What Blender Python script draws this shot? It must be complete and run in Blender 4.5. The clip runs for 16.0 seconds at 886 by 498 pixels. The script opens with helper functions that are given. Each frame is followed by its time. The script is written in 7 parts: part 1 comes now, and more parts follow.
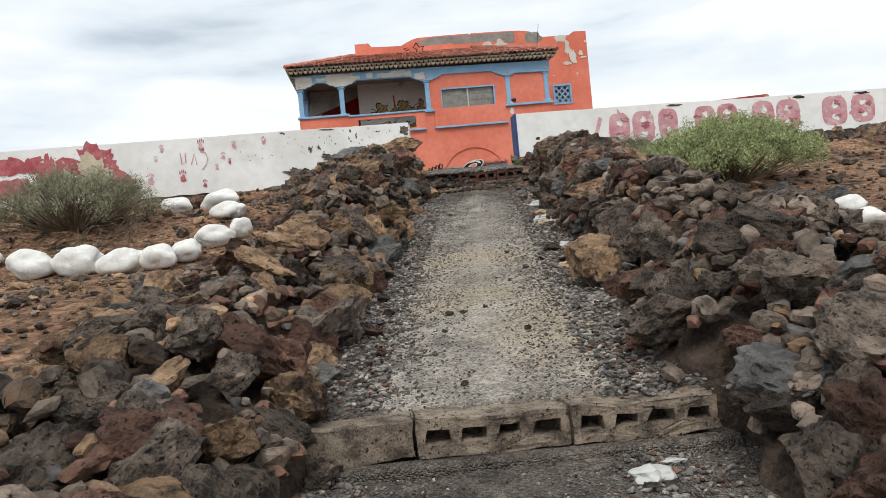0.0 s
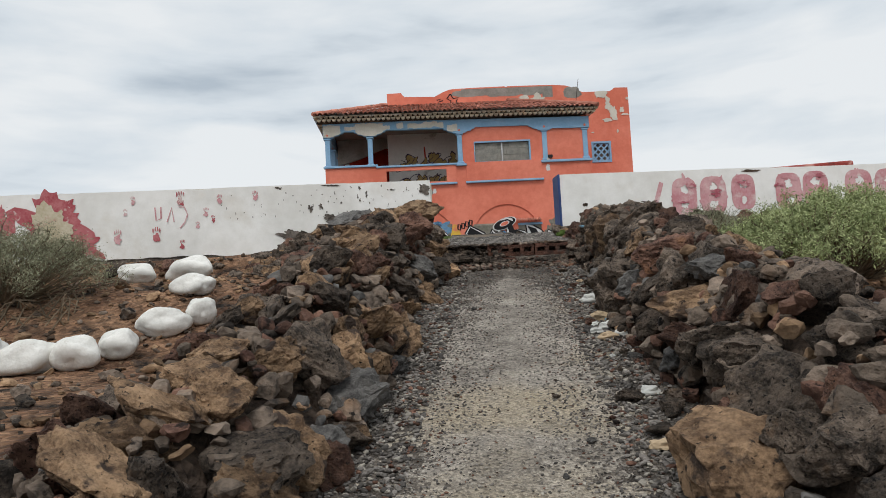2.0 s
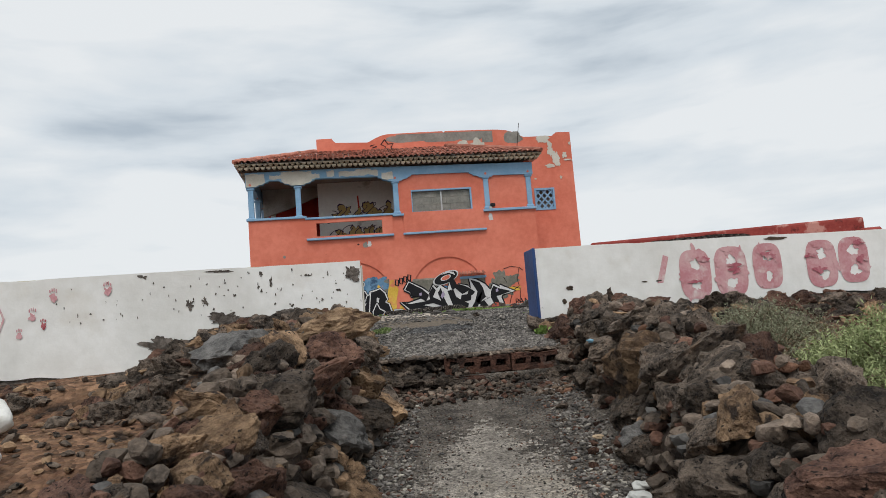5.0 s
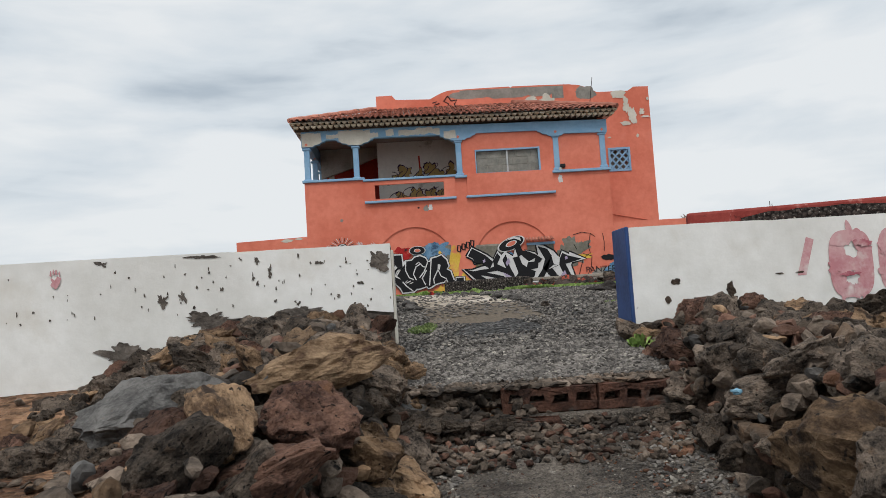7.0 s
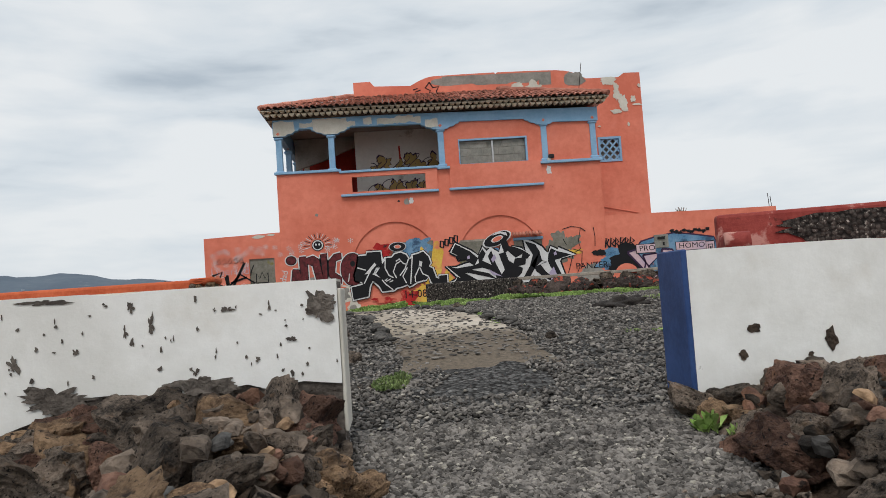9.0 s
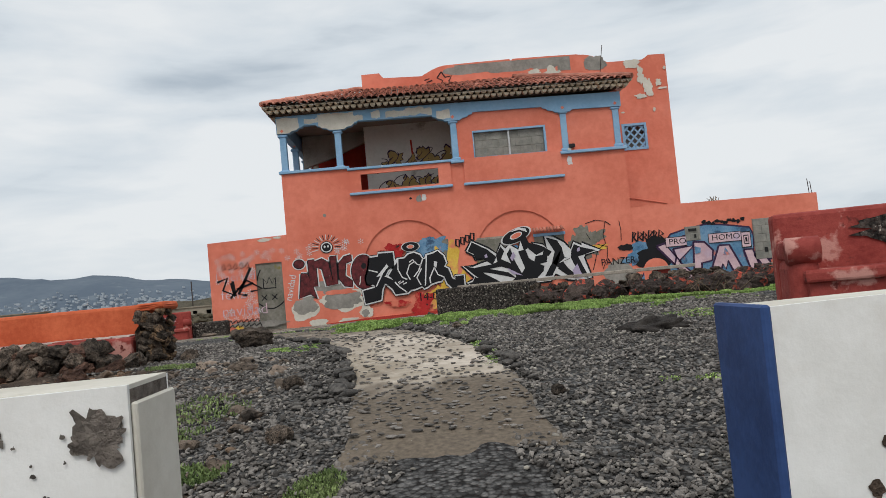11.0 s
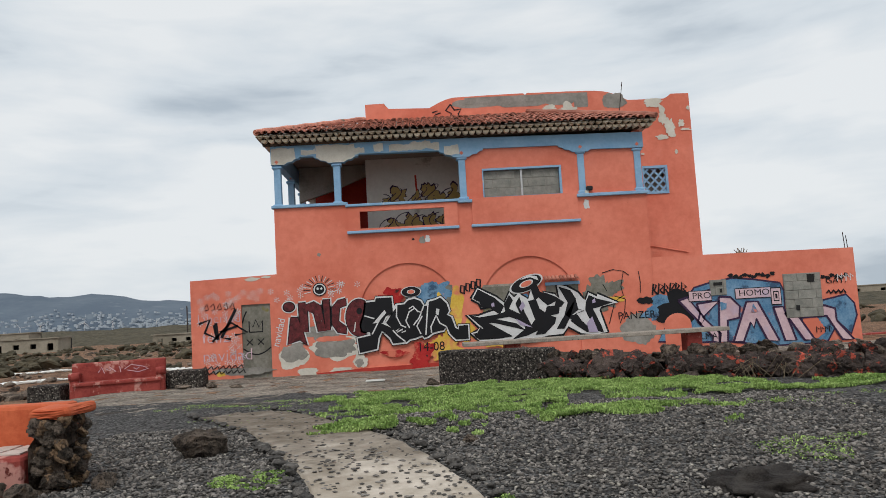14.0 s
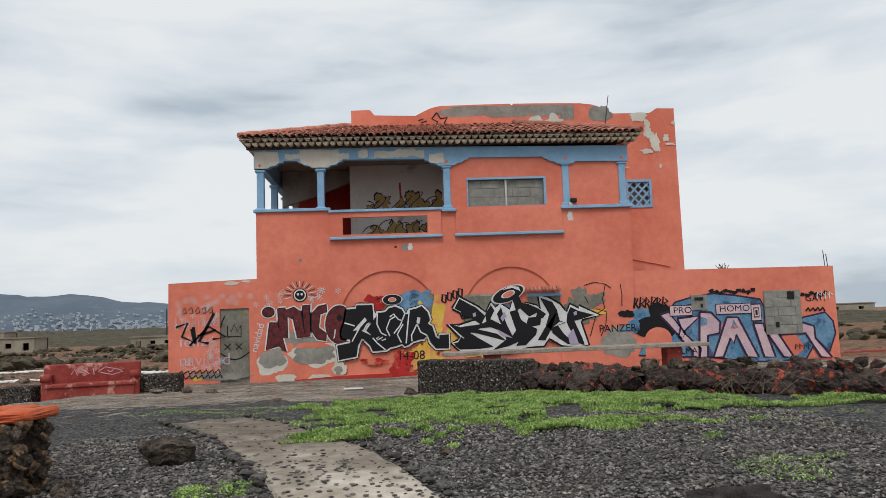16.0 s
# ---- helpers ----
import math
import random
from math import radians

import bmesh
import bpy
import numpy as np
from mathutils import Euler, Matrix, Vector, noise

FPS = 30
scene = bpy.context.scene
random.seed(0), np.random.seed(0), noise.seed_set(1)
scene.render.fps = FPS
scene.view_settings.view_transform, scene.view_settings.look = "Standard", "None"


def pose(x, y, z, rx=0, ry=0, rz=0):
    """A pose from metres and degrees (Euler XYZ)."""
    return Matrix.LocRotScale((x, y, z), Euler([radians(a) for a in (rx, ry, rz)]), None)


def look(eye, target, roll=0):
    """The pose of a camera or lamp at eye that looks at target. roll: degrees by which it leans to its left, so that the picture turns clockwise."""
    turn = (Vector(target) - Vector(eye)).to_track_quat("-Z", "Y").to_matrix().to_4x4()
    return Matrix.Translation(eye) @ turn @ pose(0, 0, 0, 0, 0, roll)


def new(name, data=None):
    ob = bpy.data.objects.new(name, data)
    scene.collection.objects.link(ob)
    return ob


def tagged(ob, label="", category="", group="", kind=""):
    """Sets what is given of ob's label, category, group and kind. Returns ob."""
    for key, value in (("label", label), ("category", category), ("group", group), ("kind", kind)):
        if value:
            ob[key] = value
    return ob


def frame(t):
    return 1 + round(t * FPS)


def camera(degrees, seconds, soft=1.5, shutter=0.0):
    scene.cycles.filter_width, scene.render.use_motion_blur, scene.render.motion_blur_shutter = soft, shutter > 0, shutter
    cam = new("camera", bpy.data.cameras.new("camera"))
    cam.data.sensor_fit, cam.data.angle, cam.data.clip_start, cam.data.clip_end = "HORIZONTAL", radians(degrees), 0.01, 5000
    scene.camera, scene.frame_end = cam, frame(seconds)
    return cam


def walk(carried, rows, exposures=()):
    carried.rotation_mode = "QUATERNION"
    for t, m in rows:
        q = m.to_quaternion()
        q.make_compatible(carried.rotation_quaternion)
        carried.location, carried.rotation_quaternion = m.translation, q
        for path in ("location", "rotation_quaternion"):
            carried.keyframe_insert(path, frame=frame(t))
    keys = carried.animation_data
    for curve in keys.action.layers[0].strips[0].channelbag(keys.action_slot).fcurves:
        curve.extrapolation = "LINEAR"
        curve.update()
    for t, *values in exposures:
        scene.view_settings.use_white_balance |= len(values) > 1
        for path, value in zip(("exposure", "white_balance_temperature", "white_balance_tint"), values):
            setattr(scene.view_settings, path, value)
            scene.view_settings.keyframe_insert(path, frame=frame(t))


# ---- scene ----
cam = camera(61.7, 16.0, soft=0.7)
PATH = [
    (0, (1.714, 0.566, 1.535), (1.887, 2.558, 1.517), -5.5),
    (0.5, (1.798, 0.963, 1.632), (1.901, 2.961, 1.641), -4.7),
    (1, (1.827, 1.433, 1.742), (1.972, 3.427, 1.804), -3.5),
    (1.5, (1.924, 1.862, 1.803), (2.101, 3.852, 1.899), -4.0),
    (2, (1.943, 2.259, 1.88), (2.048, 4.252, 2.005), -3.1),
    (2.5, (1.978, 2.654, 1.991), (2.211, 4.638, 2.095), -2.9),
    (3, (1.992, 2.977, 2.08), (2.186, 4.963, 2.21), -2.6),
    (3.5, (1.972, 3.313, 2.154), (2.214, 5.293, 2.305), -3.8),
    (4, (2.027, 3.694, 2.285), (2.336, 5.666, 2.413), -4.2),
    (4.5, (2.068, 3.987, 2.391), (2.358, 5.957, 2.584), -4.7),
    (4.7, (2.073, 4.16, 2.441), (2.364, 6.125, 2.671), -4.6),
    (6.8, (2.326, 5.779, 2.754), (2.433, 7.77, 2.905), -4.6),
    (7, (2.356, 5.939, 2.789), (2.454, 7.932, 2.926), -3.7),
    (7.5, (2.382, 6.333, 2.868), (2.598, 8.317, 2.998), -4.6),
    (8, (2.396, 6.692, 2.895), (2.662, 8.672, 3.006), -3.3),
    (8.5, (2.451, 7.015, 3.024), (2.596, 9.009, 3.093), -4.5),
    (9, (2.476, 7.365, 3.069), (2.618, 9.357, 3.176), -4.0),
    (9.5, (2.53, 7.619, 3.134), (2.689, 9.609, 3.259), -4.2),
    (9.7, (2.587, 7.762, 3.133), (2.706, 9.754, 3.275), -5.0),
    (11.8, (2.952, 9.334, 3.397), (3.003, 11.332, 3.469), -4.9),
    (12, (2.926, 9.52, 3.415), (3.028, 11.515, 3.515), -1.6),
    (12.2, (2.92, 9.65, 3.45), (3.034, 11.645, 3.555), 0.4),
    (12.5, (2.918, 9.833, 3.511), (3.051, 11.829, 3.553), -1.8),
    (13, (2.96, 10.122, 3.667), (3.027, 12.12, 3.694), -3.2),
    (13.5, (2.94, 10.335, 3.787), (2.971, 12.329, 3.941), -3.2),
    (14, (2.889, 10.41, 3.818), (2.964, 12.401, 3.994), -3.4),
    (14.5, (2.909, 10.487, 3.849), (2.925, 12.47, 4.108), -2.4),
    (15, (2.926, 10.507, 3.848), (2.956, 12.484, 4.147), -2.0),
    (15.5, (2.905, 10.517, 3.834), (3.004, 12.497, 4.1), -1.9),
    (16, (2.93, 10.506, 3.825), (3.049, 12.493, 4.022), -2.1),
]
walk(cam, [(t, look(eye, target, roll)) for t, eye, target, roll in PATH],
     exposures=((0.0, 0.34), (0.5, 0.26), (1.0, 0.08), (1.5, 0.04), (2.5, 0.02), (16.0, 0.0)))

# ---- light ----
world = bpy.data.worlds.new("overcast")
scene.world = world
world.use_nodes = True
wt = world.node_tree
wt.nodes.clear()


def wnode(kind, **kw):
    n = wt.nodes.new(kind)
    for k, v in kw.items():
        n.inputs[k].default_value = v
    return n


w_out = wnode("ShaderNodeOutputWorld")
w_bg = wnode("ShaderNodeBackground", Strength=1.0)
w_sky = wnode("ShaderNodeTexSky")
w_sky.sky_type, w_sky.sun_disc = "NISHITA", False
w_sky.sun_elevation, w_sky.sun_rotation = radians(55), radians(200)
w_sky.air_density, w_sky.dust_density = 1.0, 3.0
w_tc = wnode("ShaderNodeTexCoord")
w_map = wnode("ShaderNodeMapping")
w_map.inputs["Scale"].default_value = (1.0, 1.0, 4.2)
w_n1 = wnode("ShaderNodeTexNoise", Scale=1.7, Detail=6.0, Roughness=0.5, Distortion=0.4)
w_n2 = wnode("ShaderNodeTexNoise", Scale=5.0, Detail=5.0, Roughness=0.5, Distortion=0.3)
w_mix = wnode("ShaderNodeMath")
w_mix.operation = "MULTIPLY_ADD"
w_mix.inputs[1].default_value = 0.5
w_ramp = wnode("ShaderNodeValToRGB")
w_ramp.color_ramp.elements[0].position = 0.56
w_ramp.color_ramp.elements[0].color = (0.47, 0.54, 0.61, 1)
w_ramp.color_ramp.elements[1].position = 0.86
w_ramp.color_ramp.elements[1].color = (0.84, 0.87, 0.89, 1)
mid = w_ramp.color_ramp.elements.new(0.71)
mid.color = (0.70, 0.76, 0.81, 1)
w_scale = wnode("ShaderNodeMixRGB", Fac=1.0)
w_scale.blend_type = "MULTIPLY"
w_scale.inputs[2].default_value = (0.07, 0.07, 0.07, 1)
w_over = wnode("ShaderNodeMixRGB", Fac=0.92)
wl = wt.links.new
wl(w_tc.outputs["Generated"], w_map.inputs["Vector"])
wl(w_map.outputs[0], w_n1.inputs["Vector"])
wl(w_map.outputs[0], w_n2.inputs["Vector"])
wl(w_n2.outputs[0], w_mix.inputs[0])
wl(w_n1.outputs[0], w_mix.inputs[2])
wl(w_mix.outputs[0], w_ramp.inputs[0])
wl(w_sky.outputs[0], w_scale.inputs[1])
wl(w_scale.outputs[0], w_over.inputs[1])
wl(w_ramp.outputs[0], w_over.inputs[2])
wl(w_over.outputs[0], w_bg.inputs[0])
wl(w_bg.outputs[0], w_out.inputs[0])

sun = new("sun", bpy.data.lights.new("sun", "SUN"))
sun.data.energy, sun.data.angle, sun.data.color = 1.5, radians(25), (1.0, 0.97, 0.92)
sun.matrix_world = look((0, -20, 40), (6, 8, 0))

# ---- materials ----
def material(name, dark, light, scale=6.0, rough=0.9, bump=0.3, bump_scale=40.0, spots=None, spot_scale=2.0, spot_at=0.62,
             spot_soft=0.08, vary=0.0, metal=0.0, detail=8.0, dist=0.02, voronoi=0.0, spots2=None, spot2_scale=20.0, spot2_at=0.66, cells=None):
    """A weathered surface: two colours in a coarse and a fine noise, spots with their own colour, relief, and a tint per piece."""
    m = bpy.data.materials.new(name)
    m.use_nodes = True
    nt = m.node_tree
    bsdf = nt.nodes["Principled BSDF"]
    L = nt.links.new
    tc = nt.nodes.new("ShaderNodeTexCoord")

    def noise_node(s, d=detail, r=0.6, off=0.0):
        n = nt.nodes.new("ShaderNodeTexNoise")
        n.inputs["Scale"].default_value, n.inputs["Detail"].default_value, n.inputs["Roughness"].default_value = s, d, r
        mp = nt.nodes.new("ShaderNodeMapping")
        mp.inputs["Location"].default_value = (off, off * 1.7, off * 0.6)
        L(tc.outputs["Object"], mp.inputs["Vector"])
        L(mp.outputs[0], n.inputs["Vector"])
        return n.outputs[0]

    def ramp(src, a, b):
        r = nt.nodes.new("ShaderNodeMapRange")
        r.inputs["From Min"].default_value, r.inputs["From Max"].default_value = a, b
        r.clamp = True
        L(src, r.inputs["Value"])
        return r.outputs[0]

    def mix(fac, a, b, mode="MIX"):
        x = nt.nodes.new("ShaderNodeMixRGB")
        x.blend_type = mode
        for sock, v in ((0, fac), (1, a), (2, b)):
            if hasattr(v, "is_linked"):
                L(v, x.inputs[sock])
            elif isinstance(v, tuple):
                x.inputs[sock].default_value = (*v[:3], 1)
            else:
                x.inputs[sock].default_value = v
        return x.outputs[0]

    coarse, fine = noise_node(scale), noise_node(scale * 9, off=3.1)
    both = nt.nodes.new("ShaderNodeMath")
    both.operation = "MULTIPLY_ADD"
    both.inputs[1].default_value = 0.5
    L(fine, both.inputs[0])
    L(coarse, both.inputs[2])
    col = mix(ramp(both.outputs[0], 0.60, 0.90), dark, light)
    if spots:
        col = mix(ramp(noise_node(spot_scale, off=7.7), spot_at, spot_at + spot_soft), col, spots)
    if spots2:
        col = mix(ramp(noise_node(spot2_scale, off=11.3), spot2_at, spot2_at + 0.06), col, spots2)
    if cells:
        cell_scale, lo, hi, gap = cells
        vc = nt.nodes.new("ShaderNodeTexVoronoi")
        vc.inputs["Scale"].default_value = cell_scale
        L(tc.outputs["Object"], vc.inputs["Vector"])
        sep = nt.nodes.new("ShaderNodeSeparateColor")
        L(vc.outputs["Color"], sep.inputs[0])
        tone = nt.nodes.new("ShaderNodeMapRange")
        tone.inputs["To Min"].default_value, tone.inputs["To Max"].default_value = lo, hi
        L(sep.outputs[0], tone.inputs["Value"])
        col = mix(1.0, col, tone.outputs[0], "MULTIPLY")
        # near-black cell borders: the shade between pebbles, put into the colour
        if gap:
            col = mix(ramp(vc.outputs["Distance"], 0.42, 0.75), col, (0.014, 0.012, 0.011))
    if vary:
        info = nt.nodes.new("ShaderNodeObjectInfo")
        geo = nt.nodes.new("ShaderNodeNewGeometry")
        add = nt.nodes.new("ShaderNodeMath")
        add.operation = "ADD"
        L(info.outputs["Random"], add.inputs[0])
        L(geo.outputs["Random Per Island"], add.inputs[1])
        fr = nt.nodes.new("ShaderNodeMath")
        fr.operation = "FRACT"
        L(add.outputs[0], fr.inputs[0])
        hsv = nt.nodes.new("ShaderNodeHueSaturation")
        v = nt.nodes.new("ShaderNodeMapRange")
        v.inputs["To Min"].default_value, v.inputs["To Max"].default_value = 1 - vary, 1 + vary
        L(fr.outputs[0], v.inputs["Value"])
        L(v.outputs[0], hsv.inputs["Value"])
        L(col, hsv.inputs["Color"])
        col = hsv.outputs[0]
    L(col, bsdf.inputs["Base Color"])
    bsdf.inputs["Roughness"].default_value, bsdf.inputs["Metallic"].default_value = rough, metal
    bsdf.inputs["Specular IOR Level"].default_value = 0.25
    if bump:
        b = nt.nodes.new("ShaderNodeBump")
        b.inputs["Strength"].default_value, b.inputs["Distance"].default_value = bump, dist
        h = noise_node(bump_scale, d=6.0, r=0.65, off=1.3)
        if voronoi:
            vo = nt.nodes.new("ShaderNodeTexVoronoi")
            vo.inputs["Scale"].default_value = voronoi
            L(tc.outputs["Object"], vo.inputs["Vector"])
            mm = nt.nodes.new("ShaderNodeMath")
            mm.operation = "SUBTRACT"
            L(h, mm.inputs[0])
            L(vo.outputs["Distance"], mm.inputs[1])
            h = mm.outputs[0]
        if cells:
            ms = nt.nodes.new("ShaderNodeMath")
            ms.operation = "SUBTRACT"
            L(h, ms.inputs[0])
            L(vc.outputs["Distance"], ms.inputs[1])
            h = ms.outputs[0]
        L(h, b.inputs["Height"])
        L(b.outputs[0], bsdf.inputs["Normal"])
    return m


def plain(name, c, rough=0.8, bump=0.12, k=0.82):
    return material(name, tuple(v * k for v in c), c, 3.0, rough, bump, 60.0, dist=0.004)


CORAL = material("coral_paint", (0.62, 0.165, 0.105), (0.75, 0.235, 0.158), 0.55, 0.85, 0.25, 30, spots=(0.72, 0.25, 0.18), spot_scale=0.8, spot_soft=0.2, dist=0.006, spots2=(0.5, 0.13, 0.08), spot2_scale=3.0, spot2_at=0.70)
CORAL_DARK = material("coral_shade_paint", (0.36, 0.035, 0.025), (0.46, 0.055, 0.04), 1.0, 0.85, 0.2, 30, dist=0.005)
BLUE = material("sky_blue_paint", (0.20, 0.36, 0.54), (0.27, 0.44, 0.62), 2.0, 0.8, 0.2, 40, dist=0.004, spots=(0.62, 0.60, 0.54), spot_scale=3.0, spot_at=0.66)
BEAM = material("peeling_blue_paint", (0.19, 0.36, 0.54), (0.26, 0.43, 0.61), 1.5, 0.8, 0.2, 40, dist=0.004)
CREAM = material("bare_cream_plaster", (0.52, 0.49, 0.42), (0.64, 0.61, 0.54), 2.0, 0.9, 0.3, 30, dist=0.005)
CONCRETE = material("grey_render", (0.20, 0.19, 0.17), (0.32, 0.30, 0.27), 1.6, 0.95, 0.4, 30, dist=0.01)
BLOCKGREY = material("concrete_block", (0.19, 0.19, 0.17), (0.29, 0.28, 0.25), 5.0, 0.95, 0.5, 50, dist=0.008, vary=0.12)
TILE = material("terracotta_tile", (0.30, 0.115, 0.082), (0.58, 0.255, 0.185), 3.0, 0.9, 0.4, 30, vary=0.3, dist=0.01, spots=(0.13, 0.10, 0.075), spot_scale=4.0, spot_at=0.60)
TILE_EDGE = material("weathered_tile_end", (0.50, 0.43, 0.32), (0.70, 0.62, 0.48), 4.0, 0.95, 0.3, 30, vary=0.15, dist=0.006, spots=(0.12, 0.10, 0.08), spot_scale=5.0, spot_at=0.62)
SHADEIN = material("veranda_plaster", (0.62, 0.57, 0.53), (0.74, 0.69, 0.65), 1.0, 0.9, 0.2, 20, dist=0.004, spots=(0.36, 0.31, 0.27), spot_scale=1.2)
WHITE = material("white_limewash", (0.70, 0.69, 0.655), (0.84, 0.835, 0.81), 0.9, 0.85, 0.3, 22, dist=0.008, spots=(0.64, 0.60, 0.53), spot_scale=1.6, spot_at=0.60, spot_soft=0.2, spots2=(0.20, 0.18, 0.16), spot2_scale=13.0, spot2_at=0.71)
NAVY = material("navy_paint", (0.020, 0.045, 0.135), (0.035, 0.075, 0.21), 4.0, 0.6, 0.3, 30, dist=0.005)
PINK = material("faded_pink_paint", (0.52, 0.225, 0.25), (0.63, 0.38, 0.39), 5.0, 0.9, 0.2, 30, dist=0.003, spots=(0.70, 0.62, 0.60), spot_scale=8.0, spot_at=0.53, spot_soft=0.2)
ROSE = material("dark_rose_paint", (0.36, 0.09, 0.12), (0.50, 0.20, 0.23), 6.0, 0.9, 0.2, 30, dist=0.003, spots=(0.66, 0.50, 0.49), spot_scale=7.0, spot_at=0.54, spot_soft=0.2)
REDHAND = material("dark_red_paint", (0.34, 0.062, 0.078), (0.48, 0.17, 0.18), 6.0, 0.9, 0.2, 30, dist=0.003, spots=(0.66, 0.62, 0.58), spot_scale=8.0, spot_at=0.62)
BENCHRED = material("oxblood_paint", (0.22, 0.032, 0.026), (0.34, 0.065, 0.052), 2.5, 0.75, 0.5, 16, dist=0.02, spots=(0.52, 0.25, 0.21), spot_scale=3.5, spot_at=0.56, spot_soft=0.06, spots2=(0.14, 0.028, 0.022), spot2_scale=9.0, spot2_at=0.62)
BENCHORANGE = material("worn_orange_paint", (0.46, 0.09, 0.035), (0.62, 0.15, 0.065), 2.5, 0.85, 0.4, 22, dist=0.015)
LAVA = material("lava_rock", (0.036, 0.029, 0.024), (0.245, 0.190, 0.148), 3.0, 0.95, 1.0, 22, vary=0.5, dist=0.03, spots=(0.19, 0.115, 0.068), spot_scale=2.4, spot_at=0.58, spot_soft=0.12, spots2=(0.012, 0.010, 0.009), spot2_scale=15.0, spot2_at=0.58)
LAVA_RED = material("red_lava_rock", (0.058, 0.030, 0.023), (0.235, 0.130, 0.092), 3.0, 0.95, 1.0, 22, vary=0.45, dist=0.03, spots=(0.17, 0.085, 0.048), spot_scale=2.6, spot_at=0.58, spot_soft=0.12, spots2=(0.016, 0.010, 0.008), spot2_scale=15.0, spot2_at=0.58)
LAVA_OCHRE = material("ochre_rock", (0.115, 0.070, 0.042), (0.42, 0.275, 0.165), 3.0, 0.95, 0.9, 18, vary=0.4, dist=0.03, spots=(0.060, 0.042, 0.033), spot_scale=2.6, spot_at=0.54, spots2=(0.03, 0.022, 0.017), spot2_scale=13.0, spot2_at=0.60)
PALE_OCHRE = material("pale_ochre_rock", (0.17, 0.105, 0.06), (0.52, 0.355, 0.22), 3.0, 0.95, 1.0, 20, dist=0.03, spots=(0.12, 0.07, 0.045), spot_scale=2.8, spot_at=0.56)
BASALT = material("grey_basalt", (0.055, 0.052, 0.050), (0.165, 0.157, 0.148), 4.0, 0.9, 0.6, 30, vary=0.3, dist=0.02, spots=(0.16, 0.11, 0.08), spot_scale=3.0, spot_at=0.64)
CORE = material("packed_lava_soil", (0.035, 0.026, 0.021), (0.13, 0.092, 0.068), 6.0, 1.0, 1.0, 22, dist=0.05)
PEBBLE = material("dark_beach_pebble", (0.080, 0.072, 0.066), (0.195, 0.177, 0.160), 8.0, 0.8, 0.2, 60, vary=0.65, dist=0.004)
PEBBLE_PALE = material("pale_pebble", (0.24, 0.22, 0.19), (0.38, 0.35, 0.30), 8.0, 0.85, 0.2, 60, vary=0.35, dist=0.004)
WHITESTONE = material("whitewashed_stone", (0.62, 0.61, 0.57), (0.80, 0.79, 0.75), 2.0, 0.8, 0.3, 18, dist=0.02, spots=(0.5, 0.47, 0.40), spot_scale=4.0, spot_at=0.66)
GRASS = material("low_green_weed", (0.15, 0.25, 0.055), (0.36, 0.48, 0.16), 5.0, 0.8, 0.0, 1, vary=0.35)
BUSH = material("yellow_green_leaf", (0.205, 0.25, 0.105), (0.41, 0.45, 0.225), 5.0, 0.8, 0.0, 1, vary=0.35)
BUSH_GREY = material("grey_green_leaf", (0.17, 0.175, 0.11), (0.33, 0.33, 0.22), 5.0, 0.8, 0.0, 1, vary=0.35)
TWIG = material("dry_twig", (0.10, 0.075, 0.05), (0.22, 0.17, 0.115), 9.0, 0.95, 0.0, 1, vary=0.3)
BLACK = plain("black_spray", (0.008, 0.008, 0.010), 0.5, 0.1)
SPRAYWHITE = plain("white_spray", (0.66, 0.66, 0.66), 0.7, 0.1)
LILAC = plain("lilac_spray", (0.42, 0.36, 0.50), 0.7, 0.1)
MAROON = material("maroon_spray", (0.05, 0.012, 0.014), (0.16, 0.026, 0.030), 7.0, 0.7, 0.1, 30, spots=(0.45, 0.40, 0.38), spot_scale=9.0, spot_at=0.68)
SPRAYRED = material("red_spray", (0.32, 0.012, 0.014), (0.46, 0.03, 0.028), 2.0, 0.8, 0.1, 30, spots=(0.64, 0.18, 0.115), spot_scale=2.4, spot_at=0.54, spot_soft=0.1, spots2=(0.03, 0.02, 0.02), spot2_scale=5.0, spot2_at=0.66)
SPRAYBLUE = material("blue_spray", (0.06, 0.17, 0.30), (0.17, 0.30, 0.44), 2.4, 0.8, 0.1, 30, spots=(0.045, 0.09, 0.16), spot_scale=3.0, spot_at=0.56, spots2=(0.60, 0.20, 0.15), spot2_scale=2.2, spot2_at=0.60)
SPRAYYELLOW = material("yellow_spray", (0.60, 0.36, 0.05), (0.72, 0.50, 0.09), 2.0, 0.8, 0.1, 30, spots=(0.64, 0.18, 0.115), spot_scale=2.2, spot_at=0.50, spot_soft=0.15)
PALEPINK = material("pale_pink_spray", (0.50, 0.34, 0.38), (0.64, 0.47, 0.50), 1.6, 0.8, 0.1, 30, spots=(0.42, 0.36, 0.50), spot_scale=1.8, spot_at=0.54, spot_soft=0.2)
PURPLE = plain("dark_purple_spray", (0.045, 0.022, 0.06), 0.7, 0.1)
OLDYELLOW = material("dull_yellow_paint", (0.42, 0.36, 0.24), (0.58, 0.52, 0.40), 4.0, 0.9, 0.2, 30, dist=0.003, spots=(0.40, 0.14, 0.14), spot_scale=3.0, spot_at=0.56)
OCHREPAINT = plain("ochre_spray", (0.46, 0.31, 0.12), 0.8, 0.1)
GREENGREY = material("stained_cement", (0.13, 0.125, 0.10), (0.25, 0.235, 0.20), 1.4, 0.95, 0.4, 24, dist=0.008, spots=(0.20, 0.18, 0.06), spot_scale=2.5, spot_at=0.6)
ALU = plain("aluminium_frame", (0.55, 0.56, 0.57), 0.4, 0.05)
